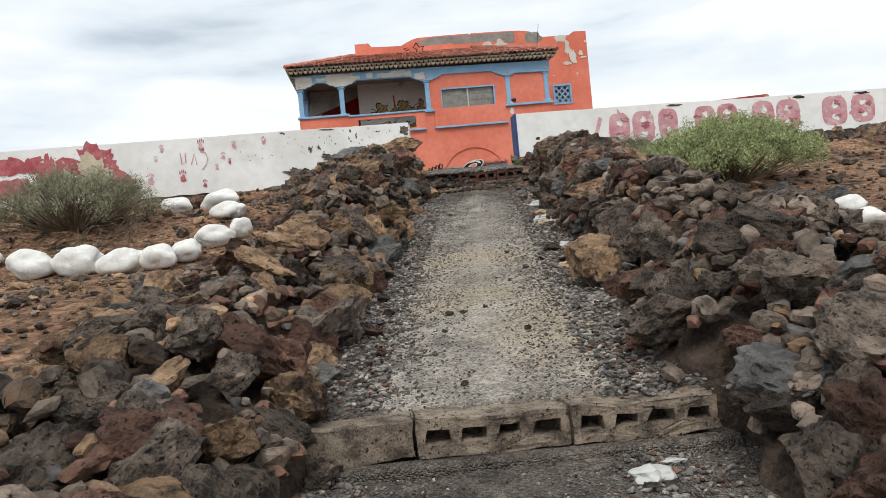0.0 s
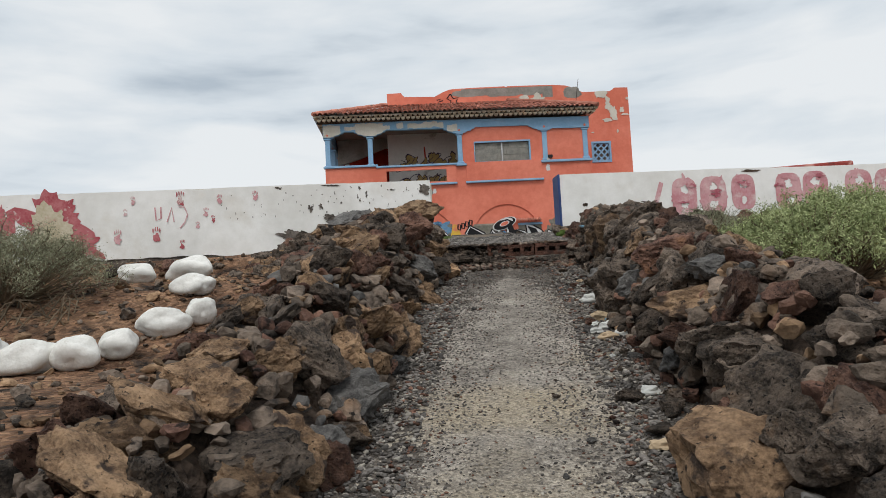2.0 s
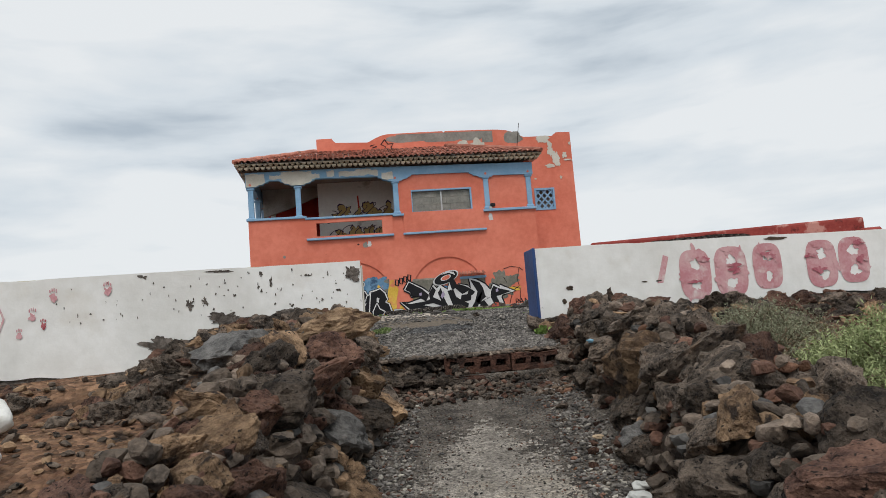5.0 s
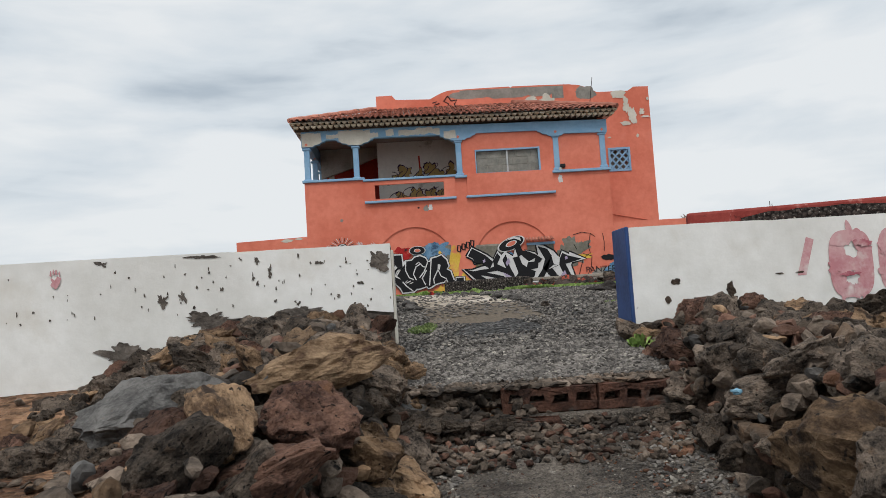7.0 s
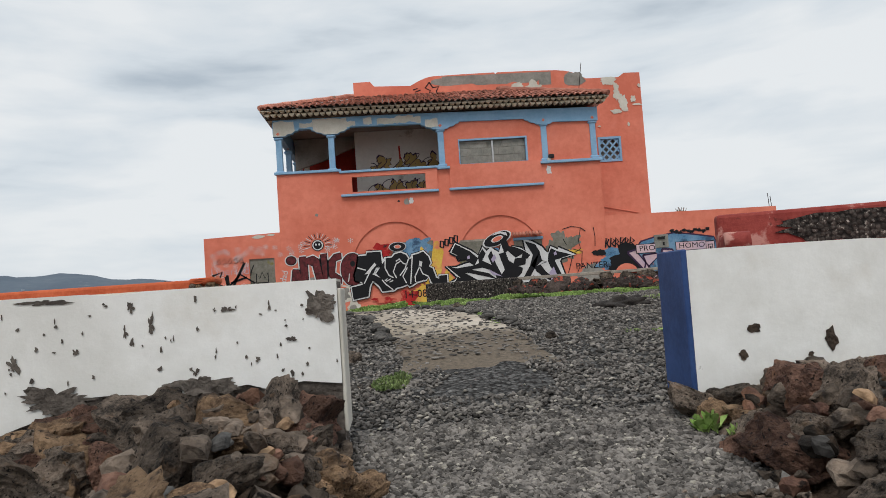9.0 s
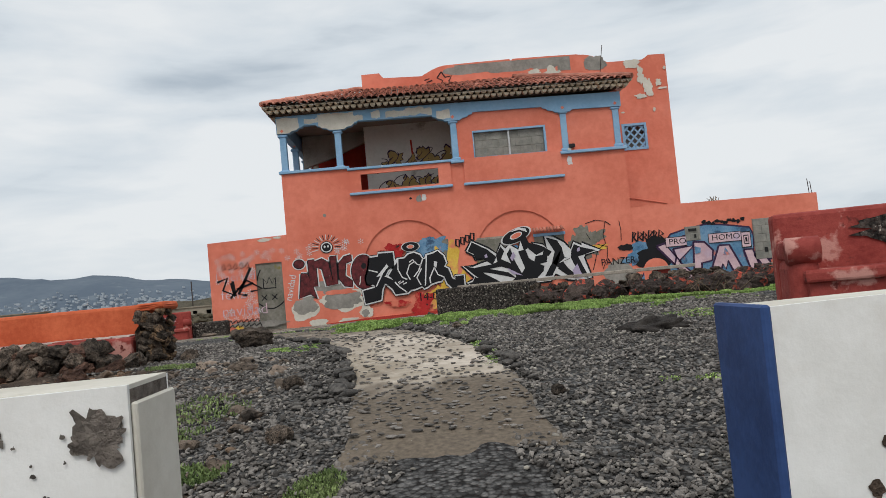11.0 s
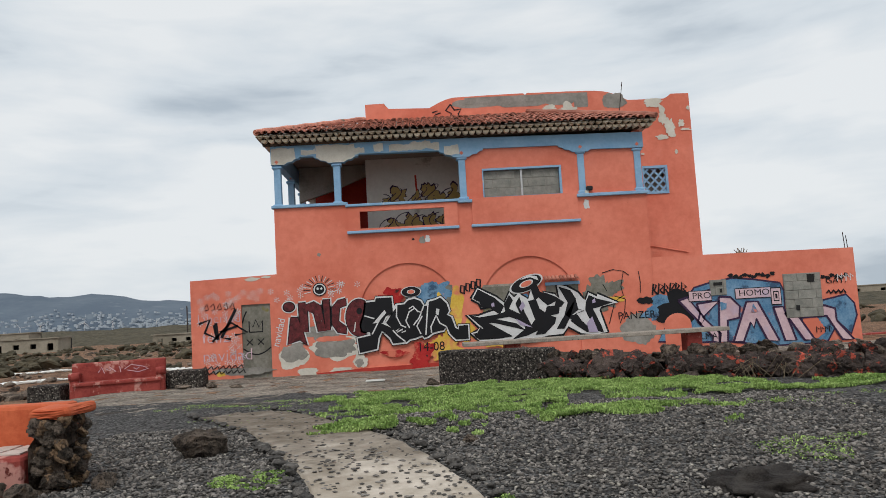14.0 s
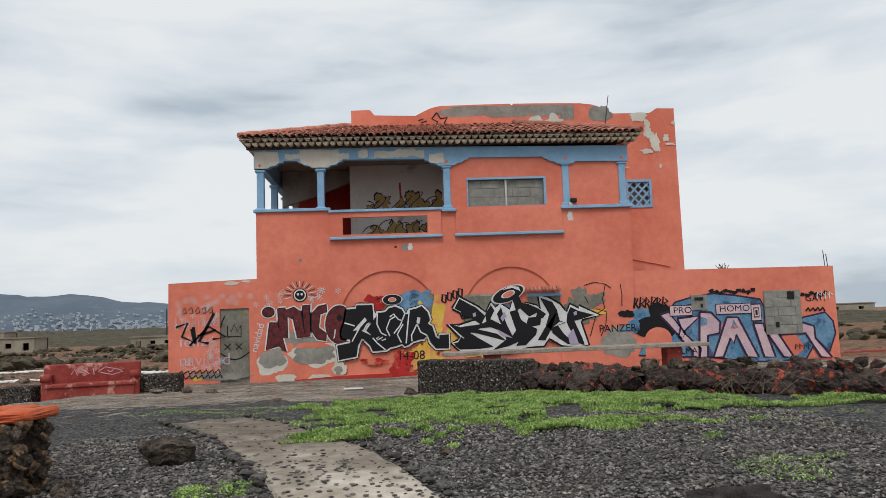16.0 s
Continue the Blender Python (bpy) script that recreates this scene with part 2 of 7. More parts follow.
DARKMETAL = plain("rusty_iron", (0.06, 0.045, 0.04), 0.7, 0.2)
WOOD = material("grey_board", (0.22, 0.19, 0.16), (0.36, 0.32, 0.27), 6.0, 0.9, 0.4, 30, dist=0.006, spots=(0.08, 0.07, 0.06), spot_scale=30.0, spot_at=0.6)
DARKPLASTIC = plain("black_plastic", (0.02, 0.02, 0.022), 0.4, 0.1)
LITTER = plain("dirty_white_plastic", (0.55, 0.55, 0.52), 0.5, 0.2)
LITTERBLUE = plain("light_blue_plastic", (0.22, 0.42, 0.55), 0.5, 0.2)
CARD = plain("damp_cardboard", (0.50, 0.38, 0.25), 0.9, 0.2)
CREAMWALL = material("pale_ruin_wall", (0.22, 0.195, 0.15), (0.33, 0.295, 0.235), 0.4, 0.95, 0.2, 8, dist=0.02)
CHIP = material("dark_chip", (0.06, 0.05, 0.045), (0.15, 0.13, 0.11), 9.0, 0.95, 0.3, 40)
FORECOURT = material("grey_brown_hardpan", (0.14, 0.118, 0.097), (0.33, 0.282, 0.232), 1.5, 0.95, 0.8, 14, dist=0.03, spots=(0.38, 0.33, 0.27), spot_scale=0.9, spot_at=0.60, spots2=(0.06, 0.05, 0.045), spot2_scale=7.0, spot2_at=0.60, cells=(30.0, 0.55, 1.4, False))
THINWEED = material("olive_weed", (0.11, 0.16, 0.055), (0.25, 0.31, 0.125), 5.0, 0.8, 0.0, 1, vary=0.35)
RUBBLEWALL = material("rubble_footing", (0.07, 0.058, 0.05), (0.21, 0.18, 0.155), 4.0, 0.95, 1.0, 20, dist=0.04, spots=(0.12, 0.075, 0.055), spot_scale=6.0, voronoi=14)
ASH = material("dark_ash", (0.018, 0.015, 0.014), (0.055, 0.048, 0.043), 9.0, 0.95, 1.0, 26, dist=0.03)
DARKSTONE = material("dark_round_stone", (0.04, 0.037, 0.035), (0.12, 0.11, 0.10), 4.0, 0.85, 0.4, 30, vary=0.4, dist=0.01)
DARKWOOD = plain("dark_brown_soffit", (0.30, 0.23, 0.19), 0.9, 0.2)
# near-black standing in for the darkness inside openings
DARKHOLE = plain("unlit_opening_black", (0.02, 0.02, 0.02), 0.9, 0.0)
# hill and town colours carry the blue-grey haze of distance
HILL = material("haze_tinted_hill", (0.090, 0.118, 0.155), (0.12, 0.15, 0.185), 0.004, 1.0, 0.0, 1, spots=(0.14, 0.17, 0.20), spot_scale=0.012, spot_at=0.6)
HILLTOWN = plain("distant_town", (0.40, 0.44, 0.48), 1.0, 0.0)
SCRUB = material("dark_scrub", (0.042, 0.037, 0.024), (0.11, 0.092, 0.06), 0.9, 1.0, 0.6, 3, dist=0.3)
MOSAIC_W = plain("white_mosaic", (0.60, 0.53, 0.48), 0.5, 0.1)
DARKSLAB = material("dark_trodden_gravel", (0.098, 0.084, 0.072), (0.30, 0.257, 0.215), 4.0, 0.95, 1.0, 30, dist=0.02, spots2=(0.28, 0.26, 0.23), spot2_scale=30.0, spot2_at=0.70, cells=(150.0, 0.6, 1.4, False))
MOSAIC_R = plain("red_mosaic", (0.42, 0.10, 0.08), 0.5, 0.1)
HOLLOW_RUST = material("rusty_lava_block", (0.035, 0.020, 0.016), (0.15, 0.072, 0.05), 9.0, 0.95, 1.0, 40, dist=0.03, spots=(0.10, 0.09, 0.08), spot_scale=4.0, spot_at=0.54, vary=0.2)
HOLLOW = material("hollow_lava_block", (0.085, 0.066, 0.052), (0.34, 0.27, 0.205), 14.0, 0.95, 1.0, 90, dist=0.012, spots=(0.32, 0.27, 0.20), spot_scale=6.0, spot_at=0.56, vary=0.15, spots2=(0.03, 0.024, 0.02), spot2_scale=60.0, spot2_at=0.58)
# earth, gravel and slab surfaces
EARTH = material("red_lava_earth", (0.15, 0.078, 0.048), (0.38, 0.225, 0.135), 1.8, 1.0, 1.0, 14, dist=0.06, spots=(0.030, 0.024, 0.020), spot_scale=2.6, spot_at=0.53, spot_soft=0.12, spots2=(0.40, 0.29, 0.19), spot2_scale=16.0, spot2_at=0.66, cells=(24.0, 0.5, 1.4, False))
# its last cells value turns on the painted shade between pebbles
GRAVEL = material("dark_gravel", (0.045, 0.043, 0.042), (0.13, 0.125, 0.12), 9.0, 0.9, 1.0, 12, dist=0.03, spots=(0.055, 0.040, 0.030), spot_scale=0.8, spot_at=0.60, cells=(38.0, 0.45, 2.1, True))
SLAB = material("worn_gravel_concrete", (0.22, 0.195, 0.167), (0.46, 0.412, 0.355), 3.5, 0.95, 0.9, 34, dist=0.015, spots=(0.43, 0.36, 0.26), spot_scale=0.75, spot_at=0.54, spot_soft=0.14, spots2=(0.075, 0.066, 0.058), spot2_scale=45.0, spot2_at=0.62, cells=(110.0, 0.6, 1.4, False))
CEMENT = material("pale_cobble_cement", (0.31, 0.26, 0.20), (0.58, 0.51, 0.435), 1.2, 0.9, 0.5, 16, dist=0.02, spots=(0.30, 0.25, 0.195), spot_scale=1.3, spot_at=0.55, spot_soft=0.14, spots2=(0.20, 0.165, 0.13), spot2_scale=9.0, spot2_at=0.66)


def dirty(m, low, high, scale):
    """Earth trodden over a surface wherever the mesh's own "dirt" value is high, with a ragged edge."""
    nt = m.node_tree
    bsdf = nt.nodes["Principled BSDF"]
    clean = bsdf.inputs["Base Color"].links[0].from_socket
    tc, mask = nt.nodes.new("ShaderNodeTexCoord"), nt.nodes.new("ShaderNodeAttribute")
    mask.attribute_name = "dirt"
    rag, fine, add, edge = (nt.nodes.new(k) for k in ("ShaderNodeTexNoise", "ShaderNodeTexNoise", "ShaderNodeMath", "ShaderNodeMapRange"))
    rag.inputs["Scale"].default_value, rag.inputs["Detail"].default_value = scale, 8.0
    fine.inputs["Scale"].default_value, fine.inputs["Detail"].default_value = scale * 8, 6.0
    earth, over = nt.nodes.new("ShaderNodeMixRGB"), nt.nodes.new("ShaderNodeMixRGB")
    edge.clamp = True
    earth.inputs[1].default_value, earth.inputs[2].default_value = (*low, 1), (*high, 1)
    edge.inputs["From Min"].default_value, edge.inputs["From Max"].default_value = 0.62, 1.45
    for a, b in ((tc.outputs["Object"], rag.inputs["Vector"]), (tc.outputs["Object"], fine.inputs["Vector"]), (mask.outputs["Fac"], add.inputs[0]), (rag.outputs[0], add.inputs[1]),
                 (add.outputs[0], edge.inputs["Value"]), (fine.outputs[0], earth.inputs[0]), (edge.outputs[0], over.inputs[0]), (clean, over.inputs[1]), (earth.outputs[0], over.inputs[2]), (over.outputs[0], bsdf.inputs["Base Color"])):
        nt.links.new(a, b)


dirty(CEMENT, (0.03, 0.024, 0.019), (0.25, 0.20, 0.15), 5.0)

# ---- building blocks ----
rng = random.Random(7)
ORIGIN = {}


def thing(name, at, label, category, group="", kind=""):
    """An empty at a thing's base; its parts are given in world places."""
    ob = new(name)
    ob.empty_display_size = 0.2
    ob.location = at
    ORIGIN[ob] = Vector(at)
    return tagged(ob, label, category, group, kind)


def mesh_of(bm, name, smooth=False):
    me = bpy.data.meshes.new(name)
    bmesh.ops.recalc_face_normals(bm, faces=bm.faces)
    bm.to_mesh(me)
    bm.free()
    if smooth:
        for p in me.polygons:
            p.use_smooth = True
    return me


def part(name, shape, mat, parent, label="", smooth=False):
    """One mesh, given in world places, under a thing or a part."""
    me = shape if isinstance(shape, bpy.types.Mesh) else mesh_of(shape, name, smooth)
    if not me.materials:
        me.materials.append(mat)
    ob = new(name, me)
    ob.parent = parent
    ob.location = -ORIGIN[parent]
    ORIGIN[ob] = Vector((0, 0, 0))
    if label:
        tagged(ob, label)
    return ob


def solid(name, shape, mat, label, category, group="", kind="", smooth=False):
    """A thing that is one mesh, given in world places."""
    me = shape if isinstance(shape, bpy.types.Mesh) else mesh_of(shape, name, smooth)
    if not me.materials:
        me.materials.append(mat)
    ob = new(name, me)
    ORIGIN[ob] = Vector((0, 0, 0))
    return tagged(ob, label, category, group, kind)


def box(x0, x1, y0, y1, z0, z1, bevel=0.0, bm=None, seg=1):
    out = bm or bmesh.new()
    made = bmesh.ops.create_cube(out, size=1.0)["verts"]
    for v in made:
        v.co = Vector(((x0 + x1) / 2 + v.co.x * (x1 - x0), (y0 + y1) / 2 + v.co.y * (y1 - y0), (z0 + z1) / 2 + v.co.z * (z1 - z0)))
    if bevel:
        edges = list({e for v in made for e in v.link_edges})
        bmesh.ops.bevel(out, geom=edges, offset=bevel, segments=seg, affect="EDGES", profile=0.5)
    return out


def plate(outer, holes, y0, y1):
    """An upright slab between y0 and y1, from an outline and holes given as (x, z)."""
    bm = bmesh.new()
    edges = []
    for loop in [outer] + list(holes):
        vs = [bm.verts.new((x, y0, z)) for x, z in loop]
        edges += [bm.edges.new((vs[i], vs[(i + 1) % len(vs)])) for i in range(len(vs))]
    bmesh.ops.triangle_fill(bm, use_beauty=True, use_dissolve=False, edges=edges)
    made = bmesh.ops.extrude_face_region(bm, geom=list(bm.faces))["geom"]
    for v in made:
        if isinstance(v, bmesh.types.BMVert):
            v.co.y = y1
    return bm


def rect(x0, x1, z0, z1):
    return [(x0, z0), (x1, z0), (x1, z1), (x0, z1)]


def arch(cx, cz, r, base, n=28):
    return [(cx + r, base)] + [(cx + r * math.cos(a), cz + r * math.sin(a)) for a in np.linspace(0, math.pi, n)] + [(cx - r, base)]


def blob(cx, cz, rx, rz, seed, rough=0.35, n=40):
    """The ragged outline of a patch, as (x, z)."""
    pts = []
    for i in range(n):
        a = 2 * math.pi * i / n
        k = 1 + rough * 1.6 * noise.noise((math.cos(a) * 1.3 + seed * 3.1, math.sin(a) * 1.3, seed)) + rough * 0.7 * noise.noise((math.cos(a) * 5, math.sin(a) * 5 + seed, 2.0))
        pts.append((cx + rx * k * math.cos(a), cz + rz * k * math.sin(a)))
    return pts


def tube(points, radius, n=6, bm=None, taper=1.0):
    """A round bar through points."""
    out = bm or bmesh.new()
    rings = []
    for i, p in enumerate(points):
        p = Vector(p)
        a, b = Vector(points[max(i - 1, 0)]), Vector(points[min(i + 1, len(points) - 1)])
        d = (b - a).normalized()
        u = d.orthogonal().normalized()
        w = d.cross(u)
        r = radius * (1 + (taper - 1) * i / max(1, len(points) - 1))
        rings.append([out.verts.new(p + (u * math.cos(2 * math.pi * k / n) + w * math.sin(2 * math.pi * k / n)) * r) for k in range(n)])
    for a, b in zip(rings, rings[1:]):
        for k in range(n):
            out.faces.new((a[k], a[(k + 1) % n], b[(k + 1) % n], b[k]))
    out.faces.new(rings[0])
    out.faces.new(rings[-1])
    return out


def stroke(points, width, y0, thick=0.004):
    """A flat painted line on a wall through (x, z) points."""
    bm = bmesh.new()
    pts = [Vector((p[0], 0, p[1])) for p in points]
    left, right = [], []
    for i, p in enumerate(pts):
        d = (pts[min(i + 1, len(pts) - 1)] - pts[max(i - 1, 0)]).normalized()
        nrm = Vector((-d.z, 0, d.x)) * width / 2
        left.append(bm.verts.new((p.x + nrm.x, y0, p.z + nrm.z)))
        right.append(bm.verts.new((p.x - nrm.x, y0, p.z - nrm.z)))
    for i in range(len(pts) - 1):
        bm.faces.new((left[i], right[i], right[i + 1], left[i + 1]))
    return bm


def lettering(text, x, y, z, height, stretch=1.0, fat=0.0, lean=0.0, turn=0.0):
    """Flat letters on a wall that faces the camera, from the built-in font."""
    cu = bpy.data.curves.new("letters", "FONT")
    cu.body, cu.size, cu.offset, cu.shear, cu.fill_mode = text, 1.0, fat, lean, "FRONT"
    cu.resolution_u = 3
    ob = bpy.data.objects.new("letters", cu)
    scene.collection.objects.link(ob)
    bpy.context.view_layer.update()
    me = bpy.data.meshes.new_from_object(ob.evaluated_get(bpy.context.evaluated_depsgraph_get()))
    bpy.data.objects.remove(ob)
    s = height / 0.7
    me.transform(Matrix.Translation((x, y, z)) @ Matrix.Rotation(radians(turn), 4, "Y") @ Matrix(((s * stretch, 0, 0, 0), (0, 0, 0, 0), (0, s, 0, 0), (0, 0, 0, 1))))
    me.materials.clear()
    return me


def rock_mesh(seed, detail=3, flat=0.75, sharp=0.5):
    """An angular lump about 1 across."""
    r = random.Random(seed)
    bm = bmesh.new()
    bmesh.ops.create_icosphere(bm, subdivisions=detail, radius=0.5)
    planes = []
    for _ in range(11):
        d = Vector((r.gauss(0, 1), r.gauss(0, 1), r.gauss(0, 1))).normalized()
        planes.append((d, r.uniform(0.27, 0.42)))
    off = Vector((seed * 3.7, seed * 1.3, seed * 2.1))
    for v in bm.verts:
        p = v.co.copy()
        for d, h in planes:
            over = p.dot(d) - h
            if over > 0:
                p -= d * over * (0.5 + sharp)
        k = 1 + 0.20 * noise.noise(p * 2.6 + off) + 0.16 * noise.noise(p * 6.5 + off) + 0.12 * noise.noise(p * 14 + off) + 0.07 * noise.noise(p * 28 + off)
        v.co = Vector((p.x * k, p.y * k * 0.85, p.z * k * flat)) * 1.25
    return mesh_of(bm, "stone", False)


def with_material(me, mat):
    c = me.copy()
    c.materials.clear()
    c.materials.append(mat)
    return c


# ---- the lie of the land ----
PROFILE_Y = (-60, 0, 3, 9.46, 9.66, 10.4, 12.5, 13.4, 15, 17.5, 24, 31, 60, 110, 400)
PROFILE_Z = (-6, 0.46, 0.98, 2.13, 2.34, 2.44, 2.67, 2.74, 2.79, 2.83, 2.62, 2.40, 2.2, 2.2, 2.5)


def path_x(y):
    return 2.03 + 0.144 * (y - 3)


def land(x, y):
    z = float(np.interp(y, PROFILE_Y, PROFILE_Z))
    z += 0.05 * noise.noise((x * 0.5, y * 0.5, 0.3)) + 0.016 * noise.noise((x * 2.1, y * 2.1, 1.3))
    if y < 9.5:
        side = abs(x - path_x(y))
        if side < 1.1:
            z -= 0.16 * min(1, (1.1 - side) / 0.3)
        elif side > 1.5:
            z += 0.03 * min(1.0, (side - 1.5))
            if x < path_x(y):
                z += float(np.interp(y, (5, 7.15, 7.9, 8.4, 9, 9.45), (0, -0.20, -0.08, 0.06, 0.09, 0.0))) * min(1.0, (side - 1.5) / 0.4)
    if x < -4.2 and y > 14:
        z -= 0.25 * min(1, (-4.2 - x) / 2) * min(1, (y - 14) / 4)
    return z


def axis(lo, hi, fine_lo, fine_hi, step, grow=1.35):
    vals = list(np.arange(fine_lo, fine_hi + 1e-6, step))
    d = step
    while vals[-1] < hi:
        d *= grow
        vals.append(min(hi, vals[-1] + d))
    d = step
    while vals[0] > lo:
        d *= grow
        vals.insert(0, max(lo, vals[0] - d))
    return vals


def sheet(xs, ys, height, keep=None):
    verts = [(x, y, height(x, y)) for y in ys for x in xs]
    n = len(xs)
    faces = []
    for j in range(len(ys) - 1):
        for i in range(n - 1):
            if keep is None or keep((xs[i] + xs[i + 1]) / 2, (ys[j] + ys[j + 1]) / 2):
                faces.append((j * n + i, j * n + i + 1, (j + 1) * n + i + 1, (j + 1) * n + i))
    me = bpy.data.meshes.new("sheet")
    me.from_pydata(verts, [], faces)
    for p in me.polygons:
        p.use_smooth = True
    return me


GROUND = sheet(axis(-3000, 3000, -6, 12, 0.16), axis(-200, 4000, -1, 32, 0.16), land)
solid("ground", GROUND, EARTH, "reddish brown volcanic earth with loose stones", "ground", kind="structure")


def yard_edge(x):
    return 10.25 + 0.06 * (x - 2.3)


def in_yard(x, y):
    if y < yard_edge(x) and not (2.27 < x < 3.68 and y > 9.68):
        return False
    wob = 0.5 * noise.noise((x * 0.7, y * 0.7, 5.0))
    if y < 15 + wob and x < 1.75 - 0.28 * (y - 11.5) + 1.2 * wob:
        return False
    return -7 + wob < x < 13.4 and y < 22.5 + 1.5 * wob


YARD = sheet(list(np.arange(-7.2, 13.6, 0.12)), list(np.arange(9.6, 30.2, 0.12)), lambda x, y: land(x, y) + 0.012 + 0.012 * noise.noise((x * 6, y * 6, 2)), in_yard)
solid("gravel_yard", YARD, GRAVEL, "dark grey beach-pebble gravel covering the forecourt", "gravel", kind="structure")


HARDPAN = sheet(list(np.arange(-8.0, 16.0, 0.15)), list(np.arange(19.0, 31.0, 0.15)), lambda x, y: land(x, y) + 0.006 + 0.02 * noise.noise((x * 3, y * 3, 6)), lambda x, y: y > 20.5 + 2 * noise.noise((x * 0.5, y * 0.5, 9)) and x > -6.5 + noise.noise((0, y * 0.6, 1)))
solid("forecourt", HARDPAN, FORECOURT, "grey-brown trodden hardpan before the house", "ground", kind="structure")


LAVASOIL = sheet(list(np.arange(-3.0, 2.2, 0.10)), list(np.arange(10.55, 15.2, 0.10)), lambda x, y: land(x, y) + 0.006 + 0.03 * noise.noise((x * 4, y * 4, 6)), lambda x, y: x < 2.0 - 0.28 * (y - 11.5) + noise.noise((x, y, 2)))
solid("lava_soil", LAVASOIL, CORE, "dark brown lava soil beside the gravel", "ground", kind="structure")


def slab_top(x, y):
    return 1.0 + 0.18 * (y - 3.0) + 0.012 * noise.noise((x * 1.7, y * 1.7, 4)) + 0.006 * noise.noise((x * 7, y * 7, 4))


def slab_z(x, y):
    """The slab's surface, at x from its middle line."""
    return slab_top(x, y) + 0.03 * noise.noise((x * 3, y * 0.8, 9)) * (abs(x) > 0.5)


def slab_sheet(y0, y1, drop, half=0.82):
    xs, ys = np.linspace(-half, half, 76), np.arange(y0, y1, 0.021)
    bm = bmesh.new()
    rows = []
    for y in ys:
        rows.append([bm.verts.new((path_x(y) + x, y - 0.09 * x, slab_z(x, y) - drop)) for x in xs])
    for a, b in zip(rows, rows[1:]):
        for i in range(len(xs) - 1):
            bm.faces.new((a[i], a[i + 1], b[i + 1], b[i]))
    edge = list(bm.faces)
    made = bmesh.ops.extrude_face_region(bm, geom=edge)["geom"]
    for v in made:
        if isinstance(v, bmesh.types.BMVert):
            v.co.z -= 0.18
    return bm


upper_path = mesh_of(slab_sheet(3.0, 9.55, 0.0), "path", True)
upper_path.materials.append(SLAB)
upper_path.materials.append(DARKSLAB)
for p in upper_path.polygons:
    c = p.center
    off = abs(c.x - path_x(c.y)) - 0.40 + max(0.0, c.y - 7.6) * 0.35
    off += 0.14 * noise.noise((c.x * 2, c.y * 1.2, 5)) + 0.16 * noise.noise((c.x * 9, c.y * 9, 5)) + 0.22 * noise.noise((c.x * 31, c.y * 31, 2))
    p.material_index = int(off > 0)
solid("path", upper_path, SLAB, "worn gravelly concrete path climbing between the stone walls", "path", kind="structure", smooth=True)
solid("path", slab_sheet(-6.0, 2.98, 0.135, 0.95), DARKSLAB, "dark gravel path below the first step", "path", kind="structure", smooth=True)

# ---- steps of hollow blocks ----
def hollow_step(y, x0, x1, top, tilt, label):
    """A riser of hollow blocks on edge, holes to the front."""
    st = thing("step", ((x0 + x1) / 2, y, top - 0.17), label, "step", kind="structure")
    r = random.Random(int(y * 10))
    n = max(2, round((x1 - x0) / 0.5))
    w = (x1 - x0) / n
    for i in range(n):
        if y > 5 and i == 0:
            continue
        a = x0 + i * w
        holes = []
        if i > 0 or y > 5:
            for k in range(4):
                hx = a + w * (0.055 + 0.237 * k) + r.uniform(-0.004, 0.004)
                holes.append([(hx, top - 0.082), (hx + w * 0.17, top - 0.080 + r.uniform(-0.01, 0.01)), (hx + w * 0.17, top - 0.042), (hx + w * 0.03, top - 0.034 + r.uniform(-0.01, 0.0))])
        bm = plate([(a + 0.006, top - 0.122), (a + w * 0.5, top - 0.126), (a + w - 0.006, top - 0.118), (a + w - 0.006, top - 0.008), (a + w * 0.4, top - 0.014), (a + 0.006, top)], holes, y - 0.05, y + 0.16)
        bmesh.ops.subdivide_edges(bm, edges=list(bm.edges), cuts=5)
        for v in bm.verts:
            v.co += 0.012 * noise.noise_vector(v.co * 9) + 0.006 * noise.noise_vector(v.co * 24)
            v.co.y += tilt * (v.co.x - x0)
        part("hollow_block", bm, HOLLOW if y < 5 else HOLLOW_RUST, st)
    bm = box(x0 + 0.02, x1 - 0.02, y + 0.03, y + 0.06, top - 0.118, top - 0.02)
    for v in bm.verts:
        v.co.y += tilt * (v.co.x - x0)
    part("block_core", bm, CORE, st)
    bm = box(x0 - 0.05, x1 + 0.05, y - 0.10, y - 0.03, top - 0.24, top - 0.128, 0.012)
    for v in bm.verts:
        v.co.y += tilt * (v.co.x - x0)
    part("footing", bm, DARKSLAB, st)
    if y > 5:
        bm = box(x0, x0 + 0.75, y - 0.17, y - 0.02, top - 0.24, top - 0.135, 0.015)
        bmesh.ops.subdivide_edges(bm, edges=list(bm.edges), cuts=5)
        for v in bm.verts:
            v.co += 0.03 * noise.noise_vector(v.co * 7) + 0.012 * noise.noise_vector(v.co * 23)
        part("broken_ledge", bm, HOLLOW_RUST, st, "crumbled rusty remains of a lower block course")
    return st


hollow_step(2.96, 1.30, 2.72, 0.995, -0.09, "step of broken hollow concrete blocks laid on edge")
hollow_step(9.58, 2.30, 3.68, 2.35, -0.06, "upper step of rusty hollow blocks below the gravel forecourt")

